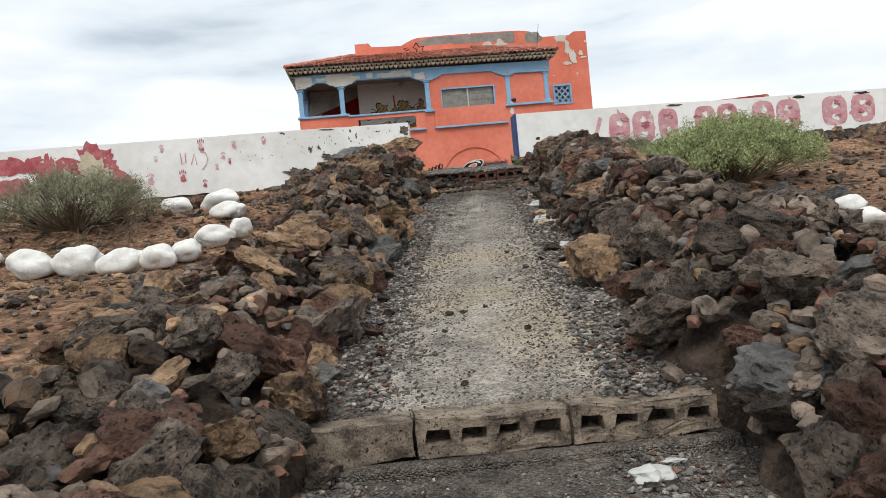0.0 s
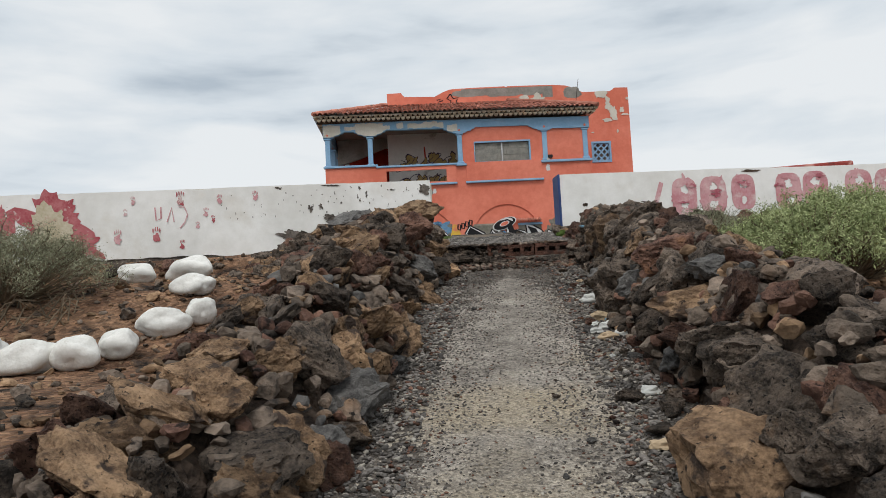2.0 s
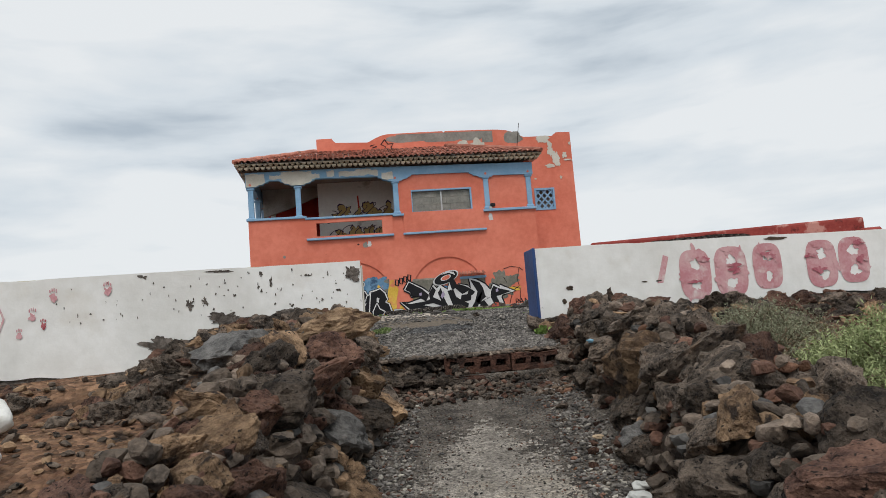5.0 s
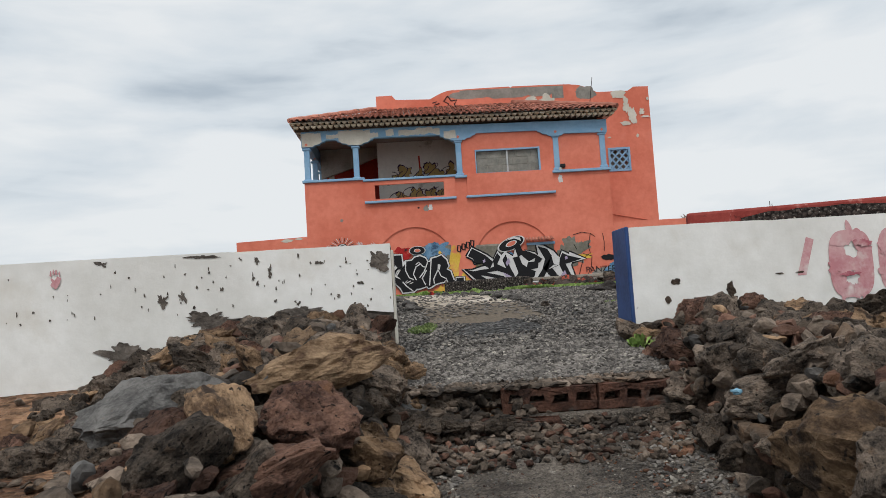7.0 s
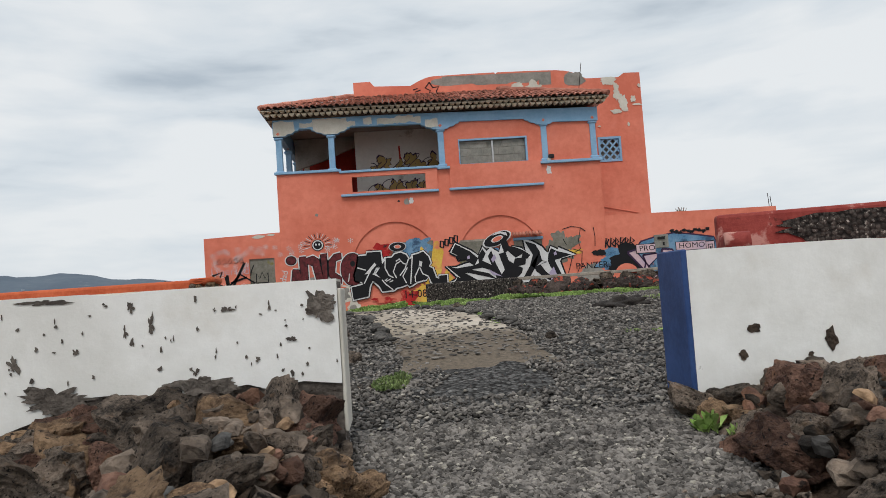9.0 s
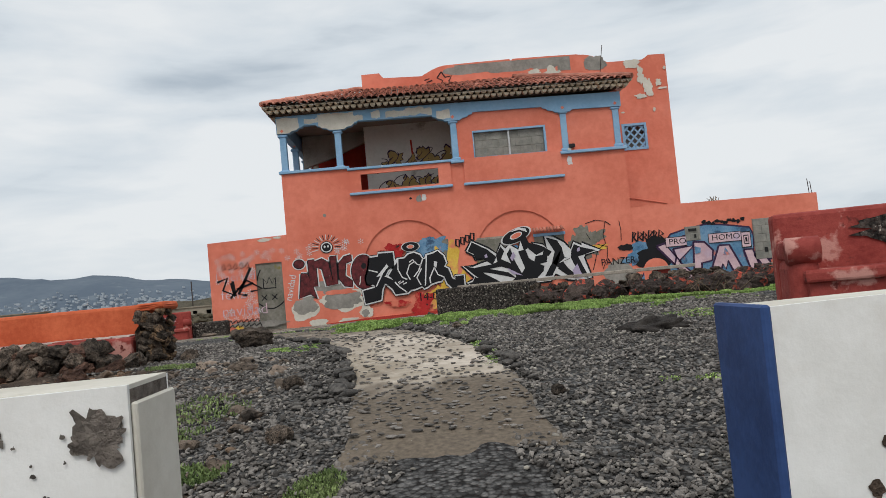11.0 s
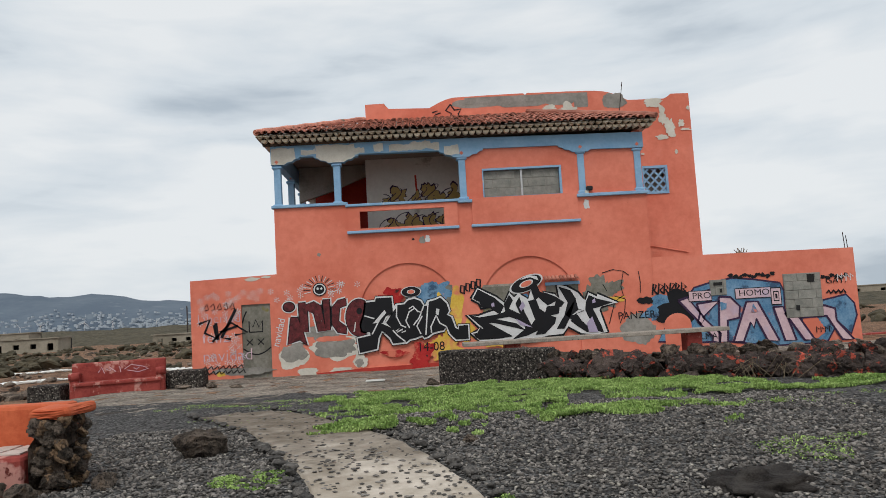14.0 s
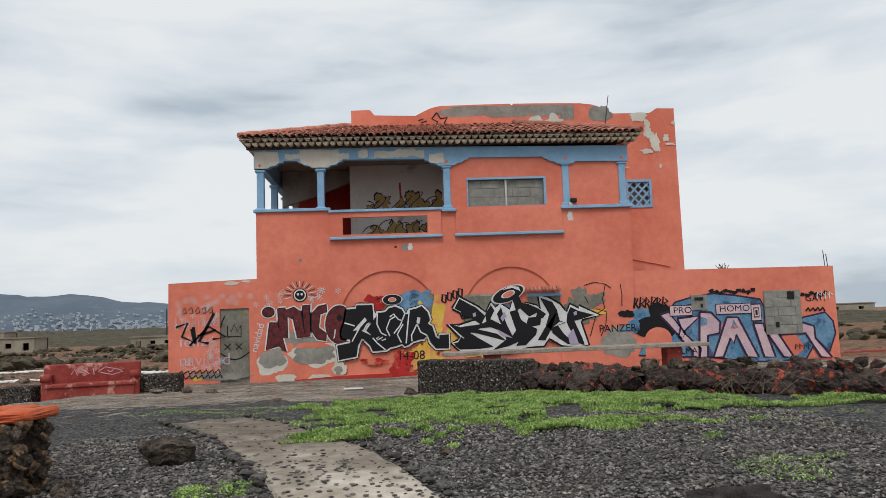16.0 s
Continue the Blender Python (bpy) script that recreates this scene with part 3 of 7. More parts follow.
# ---- white boundary walls ----
def boundary_wall(name, x0, y0, slope, x1, top, low, label, rag):
    """A whitewashed wall: grey core, and plaster with a ragged lower edge."""
    w = thing(name, (x0, y0, low), label, "wall", kind="structure")
    lo, hi = min(x0, x1), max(x0, x1)
    n = int((hi - lo) / 0.07)
    xs = np.linspace(lo, hi, n)
    core = plate([(lo, low - 0.5), (hi, low - 0.5), (hi, top - 0.012), (lo, top - 0.012)], [], 0.012, 0.24)
    skin = plate([(x, rag(x) + 0.035 * noise.noise((x * 4, 0, 1)) + 0.02 * noise.noise((x * 14, 0, 2))) for x in xs] + [(x, top + 0.010 * noise.noise((x * 0.8, 3, 0)) - 0.03 * max(0, noise.noise((x * 3.1, 8, 0)) - 0.25)) for x in xs[::-1]], [], 0.0, 0.014)
    back = plate(rect(lo, hi, low, top - 0.005), [], 0.24, 0.25)
    cap = box(lo, hi, 0.014, 0.24, top - 0.012, top - 0.002)
    for nm, bm, mt, lab in (("core", core, RUBBLEWALL, "grey rubble concrete core"), ("plaster", skin, WHITE, ""), ("plaster", back, WHITE, ""), ("cap", cap, CREAM, "weathered cream wall top")):
        for v in bm.verts:
            v.co.y += y0 + slope * (v.co.x - x0)
        part(nm, bm, mt, w, lab)
    return w


wall_l = boundary_wall("boundary_wall_1", 2.26, 10.25, 0.05, -12.0, 3.14, 2.30, "whitewashed boundary wall, stained, chipped, with faded red handprints",
                       lambda x: float(np.interp(x, (-12, -1.3, 0.55, 0.62, 0.95, 1.3, 1.6, 2.26), (2.42, 2.44, 2.42, 2.50, 2.62, 2.74, 2.75, 2.74))))
wall_r = boundary_wall("boundary_wall_2", 3.725, 10.43, 0.07, 16.0, 3.16, 2.35, "whitewashed boundary wall with large faded pink letters",
                       lambda x: float(np.interp(x, (3.725, 4.6, 6, 16), (2.56, 2.58, 2.60, 2.62))))
bm = box(3.700, 3.725, 10.425, 10.72, 2.54, 3.165, 0.006)
part("blue_end", bm, NAVY, wall_r, "gate end painted dark blue")
bm = box(2.26, 2.275, 10.26, 10.50, 2.55, 3.10, 0.004)
part("worn_end", bm, CREAM, wall_l, "bare plaster gate end with brown cracks")


# ---- dry stone walls along the path ----
ROCKS = [rock_mesh(s, 4) for s in range(12)]
ROCKS_FLAT = [rock_mesh(s + 40, 4, 0.5, 0.4) for s in range(4)]
ROCK_MATS = (LAVA,) * 11 + (LAVA_RED,) * 3 + (BASALT,) + (LAVA_OCHRE,)
ROCK_SET = {mt: [with_material(me, mt) for me in ROCKS + ROCKS_FLAT] for mt in (LAVA, LAVA_RED, BASALT, LAVA_OCHRE, PALE_OCHRE)}


def put_rock(parent, p, size, r, mats=ROCK_MATS, name="stone"):
    me = r.choice(ROCK_SET[r.choice(mats)])
    ob = new(name, me)
    s = Vector((size * r.uniform(0.85, 1.35), size * r.uniform(0.8, 1.15), size * r.uniform(0.75, 1.1)))
    m = Matrix.LocRotScale(Vector(p) - ORIGIN[parent], Euler((r.uniform(-0.6, 0.6), r.uniform(-0.6, 0.6), r.uniform(0, 6.3))), s)
    ob.parent = parent
    ob.matrix_basis = m
    return ob


def soup(name, shapes, mat, places, parent=None, label="", category="", smooth=False):
    """Many small pieces in one mesh: places are (x, y, z, size, turn, tilt, squash)."""
    base = []
    for me in shapes:
        co = np.array([v.co for v in me.vertices])
        tri = [tuple(p.vertices) for p in me.polygons]
        base.append((co, np.array(tri)))
    vs, fs, n = [], [], 0
    for i, (x, y, z, s, a, b, q) in enumerate(places):
        co, tri = base[i % len(base)]
        ca, sa, cb, sb = math.cos(a), math.sin(a), math.cos(b), math.sin(b)
        p = co * (s, s * 0.8, s * q)
        p = np.stack([p[:, 0] * cb + p[:, 2] * sb, p[:, 1], -p[:, 0] * sb + p[:, 2] * cb], 1)
        p = np.stack([p[:, 0] * ca - p[:, 1] * sa, p[:, 0] * sa + p[:, 1] * ca, p[:, 2]], 1) + (x, y, z)
        vs.append(p)
        fs.append(tri + n)
        n += len(co)
    me = bpy.data.meshes.new(name)
    me.from_pydata(np.concatenate(vs).tolist(), [], np.concatenate(fs).tolist())
    if smooth:
        me.polygons.foreach_set("use_smooth", [True] * len(me.polygons))
    if parent:
        return tagged(part(name, me, mat, parent, label), kind="stuff")
    return solid(name, me, mat, label, category, kind="stuff")


CHIPS = [rock_mesh(s + 70, 2) for s in range(6)]
PEB = [rock_mesh(s + 90, 1, 0.6, 0.2) for s in range(6)]
PEB2 = [rock_mesh(s + 110, 2, 0.55, 0.1) for s in range(5)]


def ridge(side_in, side_out, y0, y1, crest, floor_z, nu=220, nv=36):
    """The packed core of a stone wall: a lumpy bank between two foot lines."""
    bm = bmesh.new()
    rows = []
    for i in range(nu):
        y = y0 + (y1 - y0) * i / (nu - 1)
        xi, xo, top, base = side_in(y), side_out(y), crest(y), floor_z(y) - 0.15
        row = []
        for k in range(nv):
            u = k / (nv - 1)
            shape = min(1.0, 2.6 * u) ** 0.5 * min(1.0, 1.5 * (1 - u)) ** 0.75
            p = Vector((xi + (xo - xi) * u, y, base + (top - base) * shape))
            p += 0.07 * noise.noise_vector(p * 4.0) + 0.05 * noise.noise_vector(p * 10) + 0.02 * noise.noise_vector(p * 25)
            row.append(bm.verts.new(p))
        rows.append(row)
    for a, b in zip(rows, rows[1:]):
        for k in range(nv - 1):
            bm.faces.new((a[k], a[k + 1], b[k + 1], b[k]))
    return bm


def stone_wall(name, inner, outer, y0, y1, crest, label, seed, count, mats=ROCK_MATS):
    r = random.Random(seed)
    mid_y = (y0 + y1) / 2
    w = thing(name, ((inner(mid_y) + outer(mid_y)) / 2, mid_y, land(inner(mid_y), mid_y)), label, "stone wall")
    foot = lambda y: 1.0 + 0.18 * (y - 3.0)
    part("packed_fill", ridge(inner, outer, y0, y1, lambda y: crest(y) - 0.10, foot), CORE, w, "dark soil and rubble between the stones")

    def spot(y, band):
        z0, z1 = foot(y), crest(y)
        xi, xo = inner(y), outer(y)
        if band < 4:
            u = r.uniform(0.0, 1.0)
            return xi + 0.30 * (xo - xi) * u ** 1.5, z0 + (z1 - z0) * u * 0.9
        if band < 7:
            u = r.uniform(0.28, 0.72)
            return xi + (xo - xi) * u, z1 - 0.05 - 0.5 * max(0, u - 0.5) * (z1 - z0) + r.uniform(-0.04, 0.05)
        u = r.uniform(0.6, 1.05)
        return xi + (xo - xi) * u, z0 + 0.04 + (z1 - z0) * max(0, 1.0 - (u - 0.45) * 1.95)

    for i in range(count):
        y = max(0.2, y0) + (y1 - max(0.2, y0)) * ((i * 0.61803) % 1.0)
        x, z = spot(y, i % 10)
        size = r.uniform(0.14, 0.25) * (1.5 if r.random() < 0.12 else 1.0) * (1.1 if y < 4.5 else 1.0)
        put_rock(w, (x, y, z), size, r, mats)
    for mt, num, lo, hi in ((LAVA, 1300, 0.05, 0.13), (LAVA_RED, 420, 0.05, 0.11), (LAVA_OCHRE, 260, 0.03, 0.10), (BASALT, 160, 0.04, 0.10)):
        places = []
        for i in range(num):
            y = r.uniform(y0, y1)
            x, z = spot(y, r.randrange(10))
            places.append((x, y, z + 0.02, r.uniform(lo, hi), r.uniform(0, 6.3), r.uniform(-0.7, 0.7), r.uniform(0.6, 1.0)))
        soup("small_stones", CHIPS, mt, places, w)
    return w


CREST_Y = (-2, 2, 3, 4, 5, 6.2, 7.4, 8.9, 9.9)
left_crest = lambda y: float(np.interp(y, CREST_Y, (0.5, 1.08, 1.31, 1.48, 1.76, 2.08, 2.37, 2.64, 2.71)))
right_crest = lambda y: float(np.interp(y, CREST_Y, (0.6, 1.18, 1.38, 1.64, 1.90, 2.12, 2.35, 2.60, 2.66)))
path_wall_1 = stone_wall("dry_stone_wall", lambda y: path_x(y) - 0.63 - 0.05 * math.sin(y * 2), lambda y: path_x(y) - (1.5 if y > 4.2 else 1.85), -1.5, 10.1, left_crest,
           "loose dry-stone wall of brown and black lava rocks beside the path", 11, 300, (LAVA,) * 5 + (LAVA_RED,) * 2 + (BASALT,) * 1 + (LAVA_OCHRE,) * 5)
path_wall_2 = stone_wall("dry_stone_wall", lambda y: path_x(y) + 0.66 + 0.05 * math.sin(y * 1.7) + (0.16 if y < 2.9 else 0.0), lambda y: path_x(y) + (1.55 if y > 4 else 2.0), -1.5, 10.2, right_crest,
           "loose dry-stone wall of dark lava boulders beside the path", 12, 300)


def big_stone(parent, p, scale, turn, shape, mat, label):
    ob = new("stone", ROCK_SET[mat][shape])
    ob.parent = parent
    ob.matrix_basis = Matrix.LocRotScale(Vector(p) - ORIGIN[parent], Euler((0.1, -0.12, radians(turn))), scale)
    tagged(ob, label)


big_stone(path_wall_1, (2.02, 8.48, 2.58), (0.42, 0.30, 0.24), 12, 4, PALE_OCHRE, "broad pale ochre slab on top of the wall")
big_stone(path_wall_1, (1.55, 8.30, 2.52), (0.40, 0.38, 0.34), 70, 14, BASALT, "flat grey boulder on top of the wall")
big_stone(path_wall_1, (2.02, 8.25, 2.42), (0.30, 0.30, 0.28), 40, 2, LAVA_RED, "reddish boulder in the wall face")
big_stone(path_wall_2, (3.31, 5.45, 1.94), (0.26, 0.20, 0.16), 20, 15, BASALT, "smooth grey beach stone on the wall")
big_stone(path_wall_2, (2.90, 4.40, 1.36), (0.42, 0.40, 0.42), 20, 5, LAVA_OCHRE, "large brown boulder in the wall face")
big_stone(path_wall_2, (3.05, 3.45, 1.18), (0.46, 0.44, 0.40), 60, 7, BASALT, "large grey boulder in the wall face")
big_stone(path_wall_1, (0.72, 3.45, 1.34), (0.22, 0.22, 0.2), 10, 3, BASALT, "bluish grey stone on the wall")


# ---- rubble heaped against the boundary walls by the gate ----
def heap(label, x0, x1, y0, depth, top, seed, count):
    r = random.Random(seed)
    h = thing("rubble_heap", ((x0 + x1) / 2, y0, land((x0 + x1) / 2, y0 - depth)), label, "stone heap")
    bm = bmesh.new()
    rows = []
    for i in range(50):
        x = x0 + (x1 - x0) * i / 49
        row = []
        for k in range(14):
            u = k / 13
            p = Vector((x, y0 - depth * u, top(x) - 0.06 - (top(x) - land(x, y0 - depth) + 0.1) * u ** 1.3))
            row.append(bm.verts.new(p + 0.05 * noise.noise_vector(p * 5) + 0.03 * noise.noise_vector(p * 14)))
        rows.append(row)
    for a, b in zip(rows, rows[1:]):
        for k in range(13):
            bm.faces.new((a[k], a[k + 1], b[k + 1], b[k]))
    part("packed_fill", bm, CORE, h, "dark soil between the stones")
    for i in range(count):
        x, u = r.uniform(x0, x1), r.random() ** 1.2
        z = top(x) - 0.05 - (top(x) - land(x, y0 - depth)) * u ** 1.3
        put_rock(h, (x, y0 - 0.06 - depth * u, z), r.uniform(0.12, 0.27), r, (LAVA,) * 5 + (LAVA_RED,) * 2 + (LAVA_OCHRE,))
    places = []
    for i in range(count * 6):
        x, u = r.uniform(x0, x1), r.random()
        places.append((x, y0 - depth * u, top(x) - 0.04 - (top(x) - land(x, y0 - depth)) * u ** 1.3, r.uniform(0.03, 0.10), r.uniform(0, 6.3), r.uniform(-0.6, 0.6), 0.8))
    soup("small_stones", CHIPS, LAVA, places, h)
    return h


heap("heap of lava stones against the white wall by the gate", 0.45, 2.22, 10.17, 0.75, lambda x: float(np.interp(x, (0.4, 0.95, 1.3, 2.3), (2.42, 2.60, 2.70, 2.71))), 141, 160)
heap("bank of lava stones along the foot of the white wall", 3.72, 9.0, 10.5, 0.5, lambda x: float(np.interp(x, (3.7, 4.2, 5, 9), (2.54, 2.62, 2.61, 2.56))), 142, 230)
heap("low bank of stones along the foot of the white wall", -4.5, 0.6, 10.0, 0.35, lambda x: 2.34, 143, 110)

# ---- house ----
FY = 30.75
house = thing("house", (4.2, FY, 2.35), "two-storey coral-painted abandoned house covered in graffiti", "house")
A1, A2, AR, AZ = 2.62, 5.97, 1.33, 3.96
front = plate([(-0.92, 2.2), (9.42, 2.2), (9.42, 6.98), (-0.92, 6.98)],
              [arch(A1, AZ, AR, 2.52), arch(A2, AZ, AR, 2.52), rect(1.42, 3.74, 6.30, 6.77)], FY, FY + 0.05)
front_wall = part("front_wall", front, CORAL, house, "coral front wall with two blind arches")
part("arch_panel", box(A1 - AR - 0.1, A1 + AR + 0.1, FY + 0.05, FY + 0.16, 2.3, AZ + AR + 0.1), CORAL, front_wall)
part("arch_panel", box(A2 - AR - 0.1, A2 + AR + 0.1, FY + 0.05, FY + 0.16, 2.3, AZ + AR + 0.1), CORAL, front_wall)
part("left_wing", plate([(-3.26, 2.1), (-0.924, 2.1), (-0.924, 5.18), (-3.26, 5.12)], [rect(-1.91, -1.13, 2.36, 4.40)], FY + 0.004, FY + 0.22), CORAL, house)
part("left_wing_side", box(-3.26, -3.04, FY + 0.22, FY + 7, 2.1, 5.12), CORAL, house)
part("left_wing_roof", box(-3.04, -0.92, FY + 0.22, FY + 7, 4.95, 5.05), CONCRETE, house)
part("bricked_doorway", box(-1.93, -1.11, FY + 0.05, FY + 0.2, 2.25, 4.42), GREENGREY, house, "doorway closed with stained cement")
part("right_wing", plate([(9.424, 2.1), (15.15, 2.1), (15.15, 5.02), (9.424, 5.06)], [rect(13.10, 14.07, 3.19, 4.36), rect(11.02, 11.41, 3.93, 4.31)], FY + 0.004, FY + 0.22), CORAL, house)
part("right_wing_side", box(14.93, 15.15, FY + 0.22, FY + 7, 2.1, 5.02), CORAL, house)
part("right_wing_roof", box(9.42, 14.93, FY + 0.22, FY + 7, 4.85, 4.95), CONCRETE, house)
part("side_wall", box(9.20, 9.42, FY + 0.16, FY + 3.05, 2.2, 8.7), CORAL, house)
part("side_wall", box(-0.92, -0.70, FY + 0.16, FY + 7, 2.2, 6.98), CORAL, house)


def block_fill(x0, x1, z0, z1, y, parent, bl=0.5, bh=0.25, skip=()):
    """A window closed with concrete blocks."""
    fill = part("mortar", box(x0, x1, y + 0.012, y + 0.1, z0, z1), CONCRETE, parent)
    row = 0
    z = z0
    r = random.Random(int(x0 * 100))
    while z < z1 - 0.02:
        x = x0 - (bl / 2 if row % 2 else 0.12)
        while x < x1:
            a, b = max(x, x0) + 0.006, min(x + bl, x1) - 0.006
            if b - a > 0.05:
                dy = r.uniform(-0.006, 0.006)
                part("concrete_block", box(a, b, y + dy, y + 0.06, z + 0.006, min(z + bh, z1) - 0.006, 0.006), BLOCKGREY, fill)
            x += bl
        z += bh
        row += 1
    return fill


# right wing openings
block_fill(13.06, 14.11, 3.16, 4.38, FY - 0.045, house)
# holes are solid black boxes on the blocks, their shade given as colour
part("hole", box(13.72, 13.92, FY - 0.062, FY + 0.02, 4.12, 4.34), DARKHOLE, house)
part("hole", box(13.34, 13.44, FY - 0.062, FY + 0.02, 3.36, 3.50), DARKHOLE, house)
block_fill(10.98, 11.44, 3.90, 4.33, FY - 0.045, house, 0.25, 0.22)
part("hole", box(11.08, 11.32, FY - 0.062, FY + 0.02, 4.18, 4.26), DARKHOLE, house)
part("hole", box(11.24, 11.30, FY - 0.062, FY + 0.02, 3.98, 4.08), DARKHOLE, house)

# veranda: sills, columns, beam
COLX = (-0.80, 0.84, 4.32, 7.66, 9.27)
for x0, x1, z0, z1, dy in ((-0.98, 1.10, 6.975, 7.06, 0.07), (1.04, 4.18, 6.91, 6.985, 0.10), (4.14, 4.54, 6.86, 6.94, 0.12), (7.46, 9.47, 6.85, 6.94, 0.10),
                           (1.06, 4.14, 6.16, 6.235, 0.12), (4.48, 7.52, 6.165, 6.24, 0.12)):
    part("sill", box(x0, x1, FY - dy, FY + 0.12, z0, z1, 0.012), BLUE, house, "sky-blue moulded sill")
part("balcony_panel", plate(rect(1.08, 4.12, 6.235, 6.905), [rect(1.42, 3.74, 6.30, 6.77)], FY - 0.05, FY - 0.002), CORAL, house)
part("window_panel", box(4.52, 7.48, FY - 0.05, FY - 0.002, 6.24, 6.98), CORAL, house)


def column(x, z0, z1, parent, y=FY + 0.02):
    c = part("column", box(x - 0.095, x + 0.095, y, y + 0.19, z0, z1, 0.012), BLUE, parent, "sky-blue square column")
    part("base", box(x - 0.145, x + 0.145, y - 0.03, y + 0.22, z0, z0 + 0.10, 0.025), BLUE, c)
    part("capital", box(x - 0.145, x + 0.145, y - 0.03, y + 0.22, z1 - 0.09, z1, 0.03), BLUE, c)
    bm = box(x - 0.04, x + 0.04, y - 0.045, y - 0.028, z1 + 0.06, z1 + 0.14)
    bmesh.ops.rotate(bm, cent=(x, y, z1 + 0.10), matrix=Matrix.Rotation(radians(45), 3, "Y"), verts=bm.verts)
    part("diamond", bm, CORAL, c, "small coral diamond ornament")


for x in COLX:
    column(x, 7.0 if x < 4 else 6.94, 8.17, house)
for yy in (33.0, 35.2):
    column(-0.80, 7.0, 8.17, house, yy)
BT = lambda x: 8.76 - 0.014 * (x + 0.9)
BB = lambda x: 8.40 - 0.006 * (x + 0.9)


def corbel(c):
    return [(c - 0.62, BB(c)), (c - 0.60, BB(c) - 0.05), (c - 0.50, BB(c) - 0.07), (c - 0.44, BB(c) - 0.13), (c - 0.30, BB(c) - 0.15), (c - 0.22, BB(c) - 0.21),
            (c + 0.22, BB(c) - 0.21), (c + 0.30, BB(c) - 0.15), (c + 0.44, BB(c) - 0.13), (c + 0.50, BB(c) - 0.07), (c + 0.60, BB(c) - 0.05), (c + 0.62, BB(c))]


low = [(-0.96, 8.19), (-0.58, 8.19), (-0.50, 8.25), (-0.36, 8.27), (-0.30, 8.33), (-0.18, 8.35), (-0.16, BB(0))]
for c in COLX[1:4]:
    low += corbel(c)
low += [(7.66 + 0.63, 8.19), (9.45, 8.17)]
low = [p for p in low if not 8.0 < p[0] < 8.29]
beam = part("beam", plate(low + [(9.45, BT(9.45)), (-0.96, BT(-0.96))], [], FY - 0.02, FY + 0.18), BEAM, house, "scalloped beam, blue paint peeling to cream plaster")
low_x, low_z = zip(*sorted(low, key=lambda q: q[0]))


def flaked(x0, x1, z0, z1, seed, n=34):
    """A ragged patch of bare plaster on the beam, kept inside its scalloped outline."""
    wob = lambda x, k: 0.05 * noise.noise((x * 4.0, seed, k)) + 0.03 * noise.noise((x * 13.0, seed, k))
    xs = np.linspace(x0, x1, n)
    under = [(x, max(z0 + wob(x, 1), float(np.interp(x, low_x, low_z)) + 0.006)) for x in xs]
    over = [(x + wob(x, 5), min(z1 + wob(x, 3), BT(x) - 0.012)) for x in xs[::-1]]
    return under + [(x, max(z, float(np.interp(x, low_x, low_z)) + 0.02)) for x, z in over]


for i, (x0, x1, z0, z1) in enumerate(((-0.94, -0.27, 8.1, 8.66), (-0.12, 0.30, 8.44, 8.60), (0.30, 1.36, 8.1, 8.68), (1.30, 1.64, 8.40, 8.56), (1.90, 2.16, 8.44, 8.64), (2.32, 3.72, 8.42, 8.60), (2.9, 3.5, 8.5, 8.66), (3.84, 4.26, 8.22, 8.50))):
    part("bare_patch", plate(flaked(x0, x1, z0, z1, i + 2.3), [], FY - 0.023 - 0.0012 * i, FY - 0.0205), CREAM, beam, "bare cream plaster")
part("beam", box(-0.94, -0.74, FY + 0.18, 37.7, 8.25, 8.74), BEAM, house)
part("veranda_floor", box(-0.70, 9.2, FY + 0.16, 37.5, 5.98, 6.08), CONCRETE, house)
part("veranda_ceiling", box(-0.92, 9.42, FY + 0.18, 37.7, 8.76, 8.86), DARKWOOD, house)
# infilled bays with the window
part("infill_wall", plate(rect(4.40, 7.58, 6.94, 8.39), [rect(4.87, 7.06, 7.00, 7.77)], FY + 0.05, FY + 0.2), CORAL, house)
part("infill_wall", plate(rect(7.70, 9.30, 6.94, 8.25), [], FY + 0.06, FY + 0.2), CORAL, house)
win = block_fill(4.90, 7.03, 7.00, 7.74, FY + 0.13, house)
frame_part = part("window_frame", plate(rect(4.87, 7.09, 6.995, 7.80), [rect(4.90, 7.03, 7.0, 7.745)], FY + 0.02, FY + 0.12), BLUE, house, "blue-grey window frame")
part("mullion", box(5.94, 5.99, FY + 0.06, FY + 0.125, 7.0, 7.74), ALU, frame_part, "aluminium mullion")
# inside the veranda
part("veranda_back_wall", box(1.48, 4.45, 33.3, 33.42, 6.08, 8.76), SHADEIN, house, "grey plaster wall with ochre and black graffiti")
part("veranda_side_wall", box(4.43, 4.55, FY + 0.2, 33.42, 6.08, 8.76), SHADEIN, house)
# darker red than the front walls: the deep bay's shade is in the colour
part("red_inner_wall", box(-0.7, 1.95, 36.2, 36.3, 6.08, 8.76), CORAL_DARK, house)
part("stair_wall", box(1.75, 1.87, 33.42, 36.2, 6.08, 8.76), CORAL_DARK, house)
# grey chosen for the shaded underside, so shade is part of its colour
part("stair_soffit", plate([(-0.68, 7.62), (-0.47, 7.70), (0.33, 7.94), (1.52, 8.40), (1.74, 8.45), (1.74, 8.74), (-0.68, 8.74)], [], 33.9, 34.1), CONCRETE, house, "sloping underside of a stair")
part("bare_post", box(-0.42, -0.24, 34.2, 34.4, 6.1, 8.7, 0.02), CREAM, house, "bare cream post")
